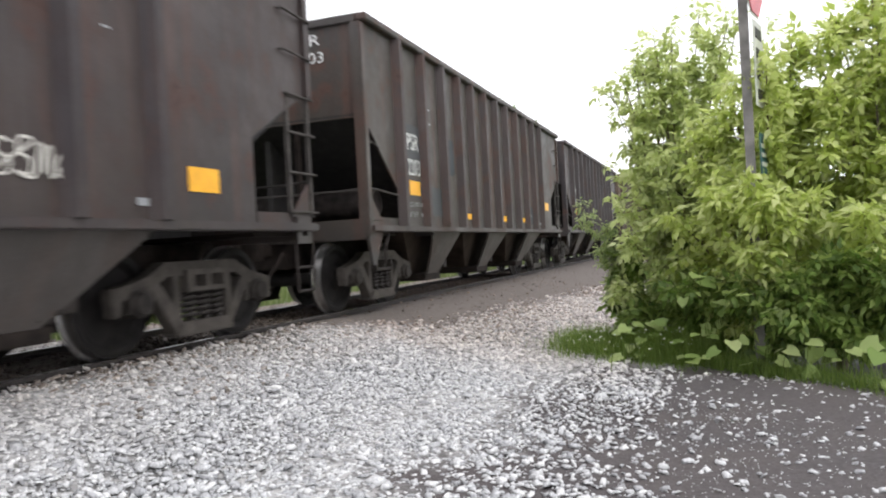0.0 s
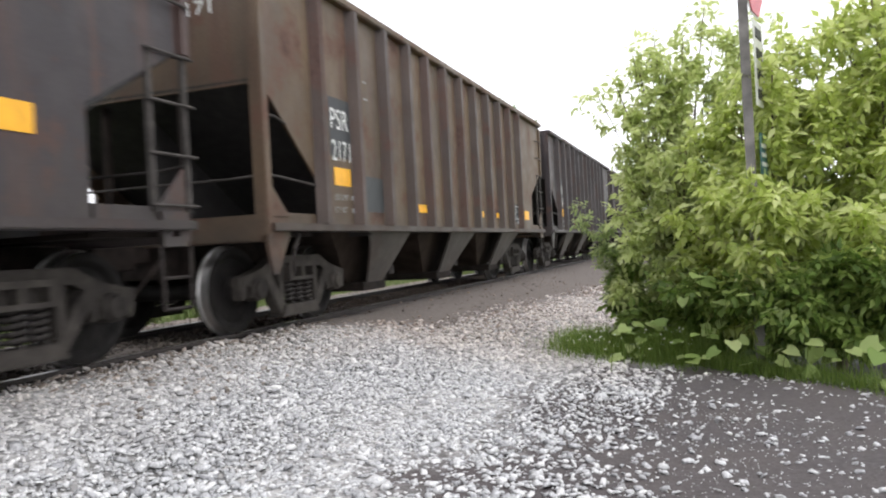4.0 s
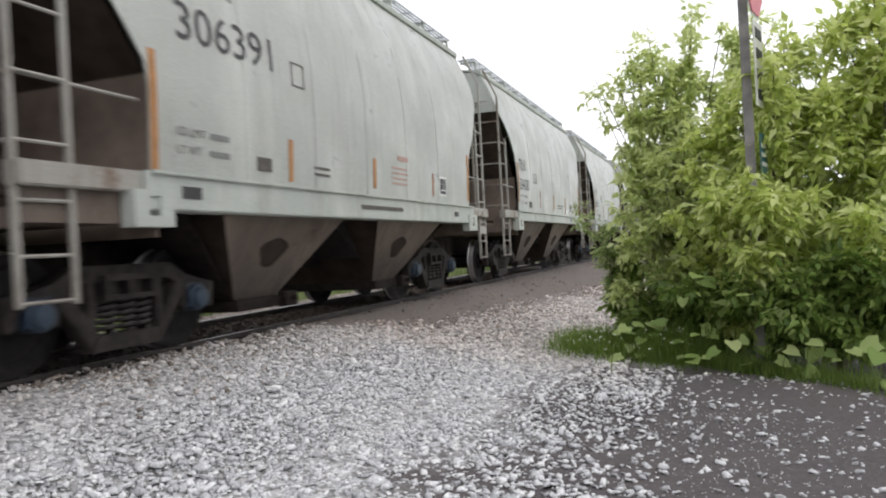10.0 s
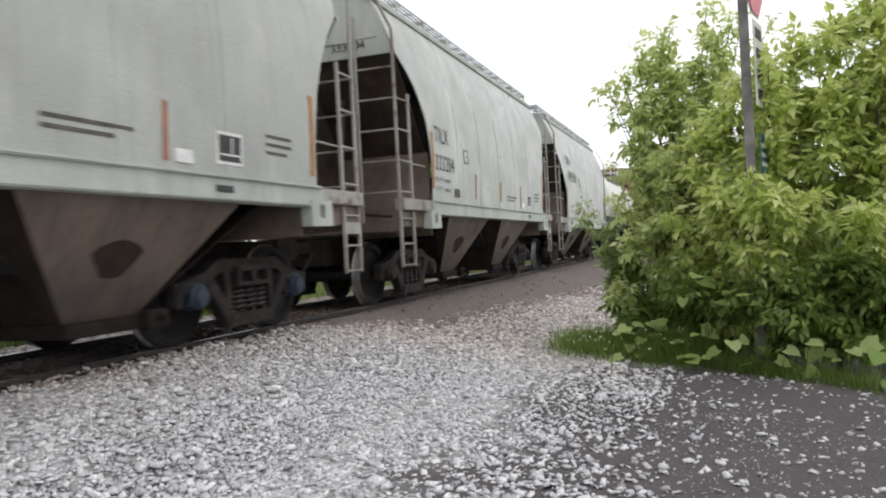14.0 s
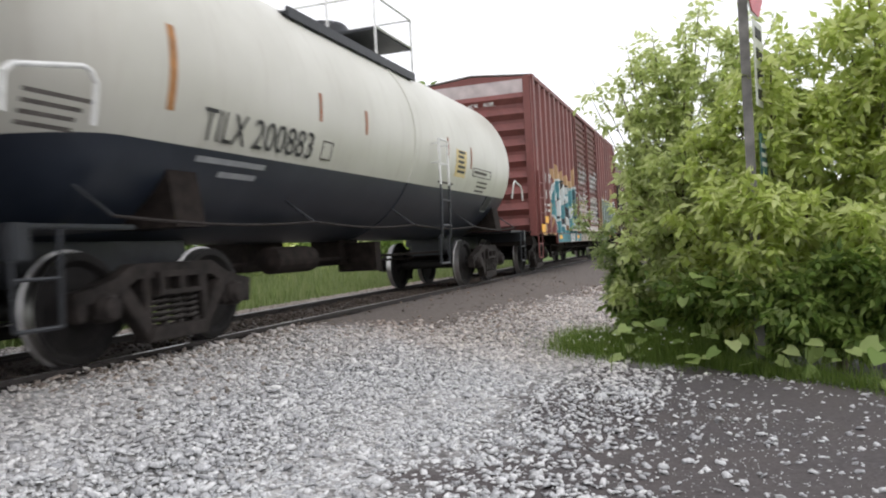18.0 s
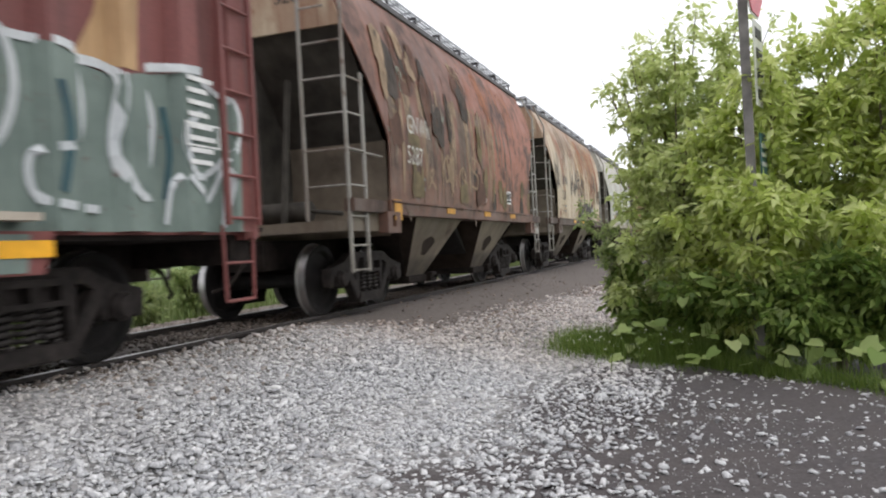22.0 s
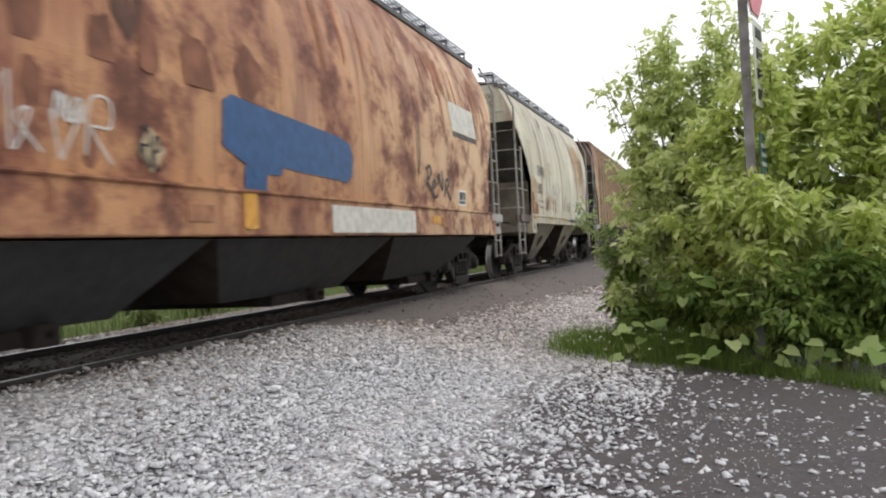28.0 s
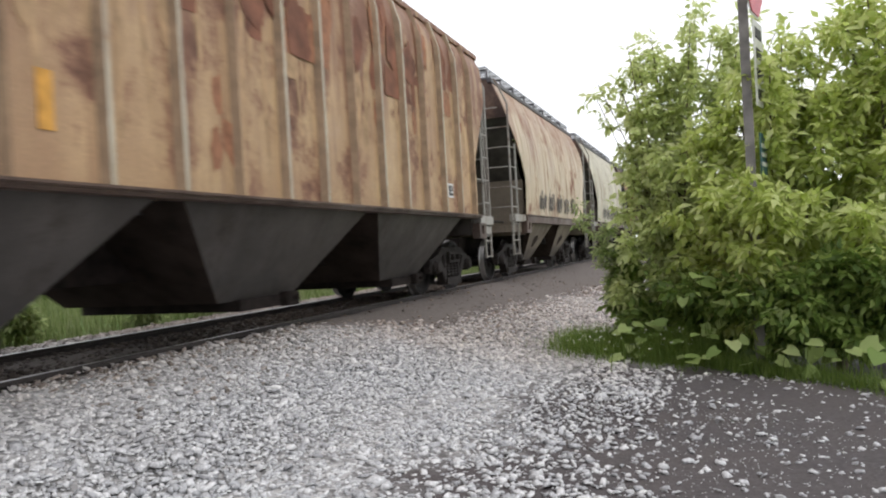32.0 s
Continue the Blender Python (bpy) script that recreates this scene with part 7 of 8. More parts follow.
for pts in (((3.05, 1.98), (3.2, 2.05), (3.27, 1.97), (3.2, 1.87), (3.1, 1.84), (3.24, 1.68)), ((3.14, 1.98), (3.12, 1.8), (3.08, 1.72)),
            ((3.32, 1.7), (3.45, 1.76), (3.46, 1.83), (3.37, 1.84), (3.32, 1.73), (3.37, 1.61), (3.46, 1.58), (3.53, 1.63)),
            ((3.57, 1.78), (3.6, 1.92), (3.63, 1.95), (3.68, 1.83), (3.75, 1.72), (3.79, 1.8), (3.77, 1.95), (3.74, 2.02)),
            ((3.88, 1.6), (3.93, 1.78), (3.96, 1.88), (4.06, 1.9), (4.1, 1.83), (4.0, 1.74), (4.08, 1.66), (4.17, 1.57))):
    stroke(car, pts, 0.05, M_BLACK, sk, "black brushed letter stroke")
patch(car, "yellow_placard", 3.18, 3.57, 1.17, 1.29, M_YELLOWOLD, edge)
blotches(car, -6.2, -1.0, 2.3, 3.9, 16, (M_RUSTPATCH, M_UMBER, M_RUSTPATCH), sk, 820, 0.3, "brown rust patch")
blotches(car, -6.2, -2.2, 1.5, 2.0, 9, (M_RUSTPATCH, M_RUSTINK), sk, 821, 0.22, "brown rust patch")
drips(car, -6.0, 6.4, 4.0, 1.3, 26, M_RUSTRUN, sk, 77, 0.09)
drips(car, -6.2, 6.2, 1.4, 0.35, 22, M_RUSTRUN, edge, 78, 0.05)
bordered(car, 4.6, 4.98, 1.5, 1.76, sk)
blot(car, "diamond_plate", [(-3.0, 1.66), (-2.84, 1.84), (-2.68, 1.66), (-2.84, 1.48)], M_BUFFPAINT, sk, "diamond-shaped plate with a dark rim")
scrawl(car, -2.98, 1.5, 0.28, 0.32, M_BLACK, lambda y, z: sk(y, z) + 0.006, 831, 2, 0.02)
scrawl(car, -3.75, 1.75, 0.25, 0.25, M_CHALK, sk, 832, 2, 0.025)
scrawl(car, 2.7, 1.7, 0.12, 1.5, M_DIMBLACK, sk, 833, 1, 0.02)
for y in (-4.9, -2.5, 3.6, 5.2):
    patch(car, "sill_plate", y, y + 0.35, 1.12, 1.26, M_RUSTINK, edge)

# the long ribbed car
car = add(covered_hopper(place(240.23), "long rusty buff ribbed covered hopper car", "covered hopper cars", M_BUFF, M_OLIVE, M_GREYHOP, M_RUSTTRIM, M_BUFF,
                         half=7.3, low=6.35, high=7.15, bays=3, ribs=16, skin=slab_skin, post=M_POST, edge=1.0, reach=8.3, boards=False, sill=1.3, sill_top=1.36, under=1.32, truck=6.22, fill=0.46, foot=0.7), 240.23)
sk = lambda y, z: slab_skin(y, z)
for y0, y1, z0, z1 in ((-5.82, -5.18, 1.9, 2.9), (-5.02, -4.38, 1.5, 2.95), (-4.22, -3.58, 1.7, 2.8)):
    patch(car, "pale_patch", y0, y1, z0, z1, M_PATCH, sk, lift=0.004, cut=4)
lift = lambda y, z: slab_skin(y, z) + 0.004
letter(car, "AE", -5.72, 2.62, 0.22, 0.4, M_DIMBLACK, lift)
letter(car, "X", -4.92, 2.63, 0.22, 0.17, M_DIMBLACK, lift)
letter(car, "10", -5.7, 2.24, 0.22, 0.36, M_DIMBLACK, lift)
letter(car, "35", -4.92, 2.26, 0.22, 0.4, M_DIMBLACK, lift)
letter(car, "7", -4.12, 2.28, 0.22, 0.16, M_DIMBLACK, lift)
blotches(car, -3.0, 5.9, 2.95, 4.1, 34, (M_RUSTPATCH, M_RUSTPATCH, M_RUSTINK), sk, 960, 0.42, "brown rust patch")
blotches(car, -6.0, 6.0, 1.6, 2.9, 12, (M_RUSTINK, M_WASH), sk, 961, 0.2, "brown rust patch")
drips(car, -6.2, 6.2, 3.2, 1.4, 40, M_WASH, sk, 962, 0.12)
patch(car, "yellow_placard", -3.25, -3.12, 1.7, 2.1, M_YELLOWOLD, lift)
bordered(car, 4.75, 5.0, 1.62, 1.85, lift)
patch(car, "grey_patch", -5.65, -5.3, 2.0, 2.12, M_GREYHOP, lift)
patch(car, "grey_patch", -4.9, -4.45, 2.02, 2.12, M_GREYHOP, lift)
for y0, side in ((254.38, M_TANRUST), (266.08, M_CREAM2), (277.78, M_FADED)):
    car = add(covered_hopper(place(y0), "rust-streaked cream two-bay covered hopper car", "covered hopper cars", side, M_OLIVE, M_TANDIRT, M_RUSTTRIM, M_DARKROOF, post=M_POST, edge=1.0,
                             sill=1.27, sill_top=1.46, seams=5, low=3.95), y0)
    for i in range(5):
        scrawl(car, -2.6 + 1.1 * i, 1.6, 0.8, 0.5, M_DIMBLACK, round_skin, 900 + i, 4, 0.05)


# ---- stones ----
def raw_mesh(name, verts, faces, material, smooth=False):
    """A mesh from arrays: verts (n, 3) and faces (m, 3) or (m, 4)."""
    me = bpy.data.meshes.new(name)
    verts, faces = np.asarray(verts, dtype=np.float32), np.asarray(faces, dtype=np.int32)
    m, k = faces.shape
    me.vertices.add(len(verts))
    me.vertices.foreach_set("co", verts.ravel())
    me.loops.add(m * k)
    me.loops.foreach_set("vertex_index", faces.ravel())
    me.polygons.add(m)
    me.polygons.foreach_set("loop_start", np.arange(0, m * k, k, dtype=np.int32))
    me.update(calc_edges=True)
    me.validate()
    me.materials.append(material)
    if smooth:
        me.shade_smooth()
    return me


def stones(rng, xy, size):
    """Angular slabs lying on the ground: one knocked-about block each."""
    n = len(xy)
    block = np.array([(-1, -1, -1), (1, -1, -1), (1, 1, -1), (-1, 1, -1), (-1, -1, 1), (1, -1, 1), (1, 1, 1), (-1, 1, 1)], dtype=float)
    tri = np.array([(0, 2, 1), (0, 3, 2), (4, 5, 6), (4, 6, 7), (0, 1, 5), (0, 5, 4), (1, 2, 6), (1, 6, 5), (2, 3, 7), (2, 7, 6), (3, 0, 4), (3, 4, 7)])
    v = block[None] * rng.uniform(0.5, 1.1, (n, 8, 3))
    v[:, 4:, :2] *= rng.uniform(0.45, 0.95, (n, 1, 1))
    v = v * np.stack([rng.uniform(0.75, 1.35, n), rng.uniform(0.5, 0.9, n), rng.uniform(0.22, 0.46, n)], 1)[:, None]
    tilt = rng.normal(0, 0.24, (n, 2))
    v[..., 2] += v[..., 0] * tilt[:, :1] + v[..., 1] * tilt[:, 1:]
    a = rng.uniform(0, 2 * np.pi, n)
    c, s = np.cos(a), np.sin(a)
    v = np.stack([v[..., 0] * c[:, None] - v[..., 1] * s[:, None], v[..., 0] * s[:, None] + v[..., 1] * c[:, None], v[..., 2]], -1)
    v = v * (size[:, None, None] / 2)
    z = np.array([lie(x, y) for x, y in xy]) + size * rng.uniform(0.05, 0.3, n)
    v = v + np.column_stack([xy, z])[:, None]
    f = tri[None] + (np.arange(n) * 8)[:, None, None]
    return v.reshape(-1, 3), f.reshape(-1, 3)


def strewn(rng, x0, x1, y0, y1, density, keep):
    n = int((x1 - x0) * (y1 - y0) * density)
    p = np.column_stack([rng.uniform(x0, x1, n), rng.uniform(y0, y1, n)])
    w = np.array([0.5 * noise.noise(Vector((x * 0.9, y * 0.9, 3.0))) for x, y in p])
    return p[[keep(x, y, k, u) for (x, y), k, u in zip(p, w, rng.uniform(0, 1, n))]]


def bare(x, y, k):
    """How bare of white stone the road is here, 0 to 1."""
    return float(np.interp(x + k * 1.6, (-2.1, -1.5, -0.6), (0.0, 0.55, 0.9)) * np.interp(y + k * 1.2, (7.6, 8.6), (1.0, 0.0)))


def strip_edge(y):
    """Where the bare brown strip beside the track ends and the gravel begins."""
    return min(-4.8 + 0.48 * max(0.0, y - 7.5), -3.6 + 0.09 * (y - 10.1))


def white_here(x, y, k, u):
    if x > -0.9 + 0.4 * k and y > 7.9:
        return False
    rim = strip_edge(y)
    fade = np.interp(x + 0.5 * k - rim, (-0.25, 0.1, 0.6), (0.0, 0.3, 1.0))
    return u < (1 - bare(x, y, k)) * fade


def stone_material(name, low, mid, high):
    k = Mat(name, 0.9)
    tone = k.ramp(k.island(), (0.0, low), (0.55, mid), (1.0, high))
    tone = k.mix(k.ramp(k.noise(0.45, 3), (0.35, 0.0), (0.65, 0.14)), tone, (0.36, 0.32, 0.3))
    dust = k.math("ADD", k.axes()[0], k.math("MULTIPLY", k.math("SUBTRACT", k.noise(1.1, 5), 0.5), 1.8))
    tone = k.mix(k.math("MULTIPLY", k.span(dust, -3.3, -4.7), 0.75), tone, (0.72, 0.65, 0.58), "MULTIPLY")
    far = k.math("ADD", k.axes()[1], k.math("MULTIPLY", k.math("SUBTRACT", k.noise(0.7, 5), 0.5), 4.0))
    tone = k.mix(k.math("MULTIPLY", k.span(far, 6.5, 9.5), 0.8), tone, (0.92, 0.81, 0.73), "MULTIPLY")
    tone = k.mix(0.35, tone, k.ramp(k.noise(60, 4), (0.3, 0.0), (0.7, 1.0)), "OVERLAY")
    k.bump(k.noise(120, 3), 0.3, 0.004)
    return k.done(tone)


M_STONE = stone_material("crushed_limestone", (0.33, 0.335, 0.345), (0.51, 0.515, 0.52), (0.69, 0.69, 0.685))
M_BALLAST = stone_material("dusty_ballast", (0.05, 0.045, 0.04), (0.1, 0.088, 0.078), (0.17, 0.155, 0.14))
rng = np.random.default_rng(7)
a = strewn(rng, -4.8, -0.4, 2.6, 9.0, 1150, white_here)
b = strewn(rng, -4.8, -0.9, 9.0, 17.0, 400, white_here)
c = strewn(rng, -5.0, -1.6, 17.0, 34.0, 140, white_here)
e = strewn(rng, -9.4, -7.1, 3.0, 22.0, 330, lambda x, y, k, u: u < np.interp(x + 0.5 * k, (-9.3, -8.8), (0.0, 1.0)))
d = strewn(rng, -2.4, 3.5, 2.6, 8.4, 150, lambda x, y, k, u: y < 7.7 - 0.3 * max(0, x) and u < np.interp(x + k, (-2.0, 0.5, 2.0), (0.95, 0.6, 0.4)))
heap = strewn(rng, -2.3, 0.4, 2.8, 7.6, 330, lambda x, y, k, u: u < np.interp(x + 2.2 * k + 0.12 * (y - 5.0), (-2.3, -1.9, -1.3, -0.7), (0.1, 0.7, 0.42, 0.0)))
grit = strewn(rng, -2.0, 3.2, 2.6, 8.0, 420, lambda x, y, k, u: y < 7.6 - 0.3 * max(0, x) and u < 0.6 + k)
back = strewn(rng, -4.75, 3.0, -4.0, 2.6, 260, lambda x, y, k, u: u < np.interp(x + 1.2 * k, (-2.4, -1.2, 0.5), (1.0, 0.3, 0.12)))
xy = np.concatenate([a, b, c, d, e, back, grit, heap])
size = np.concatenate([rng.lognormal(-3.36, 0.38, len(a)) * np.interp(a[:, 1], (5.5, 9.0), (1.0, 1.3)), rng.lognormal(-2.95, 0.36, len(b)), rng.lognormal(-2.75, 0.3, len(c)), rng.lognormal(-3.5, 0.48, len(d)).clip(0.012, 0.062), rng.lognormal(-3.2, 0.3, len(e)), rng.lognormal(-3.2, 0.36, len(back)), rng.uniform(0.006, 0.015, len(grit)), rng.lognormal(-3.12, 0.36, len(heap)).clip(0.015, 0.085)]).clip(0.006, 0.11)
tagged(new("gravel", raw_mesh("gravel", *stones(rng, xy, size), M_STONE)), "loose crushed pale limestone gravel", "gravel", kind="stuff")
dusty = strewn(rng, -4.78, -1.9, 4.0, 20.0, 480, lambda x, y, k, u: u < float(np.interp(x + 0.5 * k - strip_edge(y), (-0.5, -0.05, 0.15, 0.5, 1.3), (0.03, 0.12, 0.8, 0.6, 0.0))))
M_DUSTYGRAVEL = stone_material("dust_coated_gravel", (0.13, 0.113, 0.1), (0.24, 0.21, 0.185), (0.4, 0.36, 0.33))
tagged(new("dusty_gravel", raw_mesh("dusty_gravel", *stones(rng, dusty, rng.lognormal(-3.35, 0.35, len(dusty)).clip(0.015, 0.08)), M_DUSTYGRAVEL)), "dust-coated brownish gravel beside the track", "gravel", kind="stuff")
verge = strewn(rng, -4.75, -2.4, 6.5, 24.0, 6, lambda x, y, k, u: x < strip_edge(y) + 0.4 * k)
a = strewn(rng, -7.2, -4.95, 1.5, 22.0, 230, lambda x, y, k, u: abs(x - TRACK) > 0.84 or abs(x - TRACK) < 0.66)
a = np.concatenate([a, verge])
size = rng.lognormal(-3.1, 0.35, len(a)).clip(0.02, 0.09)
size[-len(verge):] *= 0.7
tagged(new("ballast", raw_mesh("ballast", *stones(rng, a, size), M_BALLAST)), "dusty brown-grey track ballast", "ballast", kind="stuff")


# ---- plants ----
def leaf_material(name, low, mid, high):
    k = Mat(name, 0.5)
    tone = k.ramp(k.island(), (0.0, low), (0.5, mid), (1.0, high))
    k.done(tone)
    thin = k.n.new("ShaderNodeBsdfTranslucent")
    k.l.new(tone, thin.inputs["Color"])
    both = k.n.new("ShaderNodeMixShader")
    both.inputs[0].default_value = 0.6
    k.l.new(k.b.outputs[0], both.inputs[1])
    k.l.new(thin.outputs[0], both.inputs[2])
    k.l.new(both.outputs[0], k.n["Material Output"].inputs["Surface"])
    return k.m


M_LEAF = leaf_material("yellow_green_leaf", (0.39, 0.48, 0.115), (0.62, 0.7, 0.23), (0.77, 0.81, 0.42))
# washed paler for the sky's glow over the top foliage
M_LEAFTOP = leaf_material("sky_glow_pale_leaf", (0.42, 0.5, 0.18), (0.62, 0.69, 0.3), (0.76, 0.8, 0.45))
# deep green, kept dark so the low roadside shrubs read as shaded hollows
M_LEAF2 = leaf_material("deep_green_and_shade_leaf", (0.1, 0.17, 0.035), (0.19, 0.28, 0.06), (0.32, 0.4, 0.12))
M_PALE = leaf_material("pale_green_leaf", (0.24, 0.32, 0.12), (0.36, 0.44, 0.18), (0.46, 0.52, 0.24))
M_BROAD = leaf_material("broad_green_leaf", (0.26, 0.38, 0.1), (0.42, 0.54, 0.18), (0.58, 0.66, 0.3))
M_BLADE = leaf_material("grass_blade", (0.1, 0.165, 0.03), (0.165, 0.25, 0.045), (0.25, 0.32, 0.085))
M_HAY = leaf_material("dull_meadow_blade", (0.13, 0.18, 0.055), (0.2, 0.25, 0.09), (0.3, 0.33, 0.16))
M_BARK = plain("grey_brown_bark", (0.14, 0.115, 0.085), 0.35, 0.9, scale=20)


def unit(v):
    return v / np.maximum(np.linalg.norm(v, axis=-1, keepdims=True), 1e-6)


def leaflets(base, way, up, length, width):
    """Folded, pointed leaflets: six points and four faces each."""
    way, up = unit(way), unit(up)
    side = unit(np.cross(way, up))
    up = np.cross(side, way)
    l, w = length[:, None], width[:, None]
    p = [base, base + way * l * 0.35 + side * w * 0.5 + up * w * 0.12, base + way * l * 0.45 - up * w * 0.06, base + way * l * 0.35 - side * w * 0.5 + up * w * 0.12, base + way * l - up * l * 0.12]
    v = np.stack(p, 1)
    f = np.array([(0, 1, 2), (0, 2, 3), (1, 4, 2), (2, 4, 3)])
    return v, f


def foliage(rng, at, way, scale, leaflet=5):
    """Compound leaves at points: a terminal leaflet and pairs beside it, drooping."""
    n = len(at)
    way = unit(way)
    up = unit(np.array([0, 0, 1.0]) + rng.normal(0, 0.5, (n, 3)))
    side = unit(np.cross(way, up))
    out = []
    stalk = rng.uniform(0.1, 0.17, n)[:, None] * scale
    for i in range(leaflet):
        if i == 0:
            b, w = at + way * stalk, way
        else:
            pair = (i + 1) // 2
            s = 1 if i % 2 else -1
            b, w = at + way * stalk * (1 - 0.36 * pair), way * 0.45 + side * s * 0.85
        w = w + np.array([0, 0, -0.45]) * rng.uniform(0.3, 1.3, (n, 1)) + rng.normal(0, 0.18, (n, 3))
        ln = rng.uniform(0.085, 0.14, n) * scale * (1.0 if i else 1.15)
        out.append(leaflets(b, w, up + rng.normal(0, 0.25, (n, 3)), ln, ln * rng.uniform(0.38, 0.55, n)))
    v = np.concatenate([o[0] for o in out])
    f = out[0][1][None] + (np.arange(len(v)) * 5)[:, None, None]
    return v.reshape(-1, 3), f.reshape(-1, 3)


SWAY = []               # branches that move in the wind


def shrub(name, label, category, root, tips, rng, leaf, twigs=12, per=24, scale=1.0, spread=0.42, sway=2.0, leaflet=5, thick=0.03):
    """Stems from one root to the given tips, each with twigs and leaves of its own."""
    root = np.array(root, dtype=float)
    ob = thing(name, label, category, "shrubs beside the road", pose(*root))
    bm = bmesh.new()
    rod(bm, (0, 0, -0.1), (0, 0, 0.35), thick * 1.9, 8, thick * 1.5)
    part("trunk", bm, M_BARK, ob)
    for tip in tips:
        end = np.array(tip, dtype=float) - root
        tall = np.linalg.norm(end)
        bow = np.array([end[0] * 0.25, end[1] * 0.25, end[2] * 0.5]) + rng.normal(0, 0.06, 3)
        pts = [(1 - t) ** 2 * np.array([0, 0, 0.2]) + 2 * t * (1 - t) * bow + t * t * end for t in np.linspace(0, 1, 9)]
        bm = bmesh.new()
        for i in range(8):
            rod(bm, pts[i], pts[i + 1], thick * (1 - 0.1 * i), 6, thick * (1 - 0.1 * (i + 1)))
        at, way = [], []
        for k in range(twigs):
            t = 0.25 + 0.75 * (k + rng.uniform(0, 1)) / twigs
            i = min(7, int(t * 8))
            p = pts[i] + (pts[i + 1] - pts[i]) * (t * 8 - i)
            d = unit(rng.normal(0, 1, 3) * np.array([1, 1, 0.6]) + np.array([0, 0, 0.45]))
            ln = spread * rng.uniform(0.55, 1.25) * (1.15 - 0.45 * t)
            q = p + d * ln
            if k == twigs - 1:
                p, q = pts[7], pts[8] + unit(pts[8] - pts[6]) * 0.1
                d = unit(q - p)
            rod(bm, p, q, 0.007, 4, 0.003)
            s = rng.uniform(0.2, 1.05, per)[:, None]
            at.append(p + (q - p) * s + rng.normal(0, 0.035, (per, 3)))
            way.append(d * 0.5 + rng.normal(0, 0.75, (per, 3)) + np.array([0, 0, -0.1]))
        br = part("branch", bm, M_BARK, ob)
        me = raw_mesh("leaves", *foliage(rng, np.concatenate(at), np.concatenate(way), scale, leaflet), leaf)
        part("leaves", me, None, br)
        if sway:
            SWAY.append((br, sway * (0.35 + 0.65 * min(1.0, tall / 3.5)), float(rng.uniform(0, 6.28))))
    return ob


rng = np.random.default_rng(21)
ELDER = "leafy yellow-green box elder shrub at the roadside"
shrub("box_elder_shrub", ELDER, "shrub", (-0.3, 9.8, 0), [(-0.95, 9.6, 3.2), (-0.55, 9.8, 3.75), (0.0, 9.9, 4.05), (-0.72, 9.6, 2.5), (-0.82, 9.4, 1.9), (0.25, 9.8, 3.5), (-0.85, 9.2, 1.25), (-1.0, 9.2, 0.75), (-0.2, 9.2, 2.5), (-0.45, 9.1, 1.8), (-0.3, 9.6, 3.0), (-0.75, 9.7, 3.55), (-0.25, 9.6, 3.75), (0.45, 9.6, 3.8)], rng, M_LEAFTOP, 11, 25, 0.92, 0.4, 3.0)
shrub("box_elder_shrub", ELDER, "shrub", (0.6, 8.9, 0), [(0.3, 8.8, 2.85), (0.55, 8.3, 2.2), (0.95, 8.8, 3.05), (0.1, 8.2, 1.7), (-0.3, 8.6, 1.5), (0.9, 7.9, 1.6), (0.35, 7.8, 1.1), (-0.1, 8.9, 2.3), (0.75, 8.7, 2.6), (0.62, 8.0, 2.9), (0.85, 8.8, 3.3), (0.6, 8.9, 3.2), (0.36, 7.75, 1.75), (0.5, 7.7, 1.5)], rng, M_LEAF, 14, 26, 1.0, 0.45, 1.2)
shrub("box_elder_shrub", ELDER, "shrub", (1.8, 8.6, 0), [(1.5, 8.8, 3.5), (1.95, 8.8, 4.2), (1.2, 8.3, 2.6), (1.7, 7.9, 2.0), (2.3, 8.5, 4.1), (1.3, 7.6, 1.4), (2.0, 7.6, 1.7), (2.6, 8.5, 3.4), (1.6, 8.3, 3.0), (2.2, 8.0, 2.8), (1.1, 8.6, 3.0), (1.35, 8.6, 3.35), (1.62, 8.5, 3.7)], rng, M_LEAF, 14, 26, 1.0, 0.46, 1.2)
shrub("box_elder_sprigs", "thin outer box elder branches with drooping leaves", "shrub", (-0.4, 9.7, 0), [(-1.22, 9.6, 3.3), (-1.2, 9.6, 3.1), (-0.82, 9.6, 3.6), (-1.05, 9.6, 2.2), (0.3, 9.7, 3.75), (0.78, 9.6, 3.75), (1.16, 9.6, 3.55)], rng, M_LEAFTOP, 5, 7, 0.95, 0.2, 3.0, 5, 0.016)
shrub("dark_shrub", "dense green shrub at the roadside, darkened for shaded hollows", "shrub", (0.5, 9.6, 0), [(-0.4, 9.5, 1.3), (0.1, 9.3, 1.6), (0.6, 9.2, 1.5), (1.1, 9.2, 1.9), (0.4, 10.0, 2.2), (1.2, 10.0, 2.6), (1.9, 9.8, 2.6), (2.6, 9.5, 2.4), (-0.2, 10.2, 2.2), (0.8, 8.7, 0.9), (-1.0, 9.3, 0.5), (-1.05, 9.4, 1.0), (-0.9, 9.0, 0.4)], rng, M_LEAF2, 10, 22, 1.1, 0.5, 0)
shrub("dark_shrub", "dense green shrub at the roadside, darkened for shaded hollows", "shrub", (1.1, 7.9, 0), [(0.3, 7.9, 0.7), (0.7, 7.6, 0.8), (1.1, 7.5, 0.95), (1.6, 7.3, 0.9), (2.1, 7.4, 1.1), (0.0, 8.3, 0.8), (2.7, 7.6, 1.4), (-0.5, 8.7, 0.8)], rng, M_LEAF2, 13, 22, 0.95, 0.42, 0)
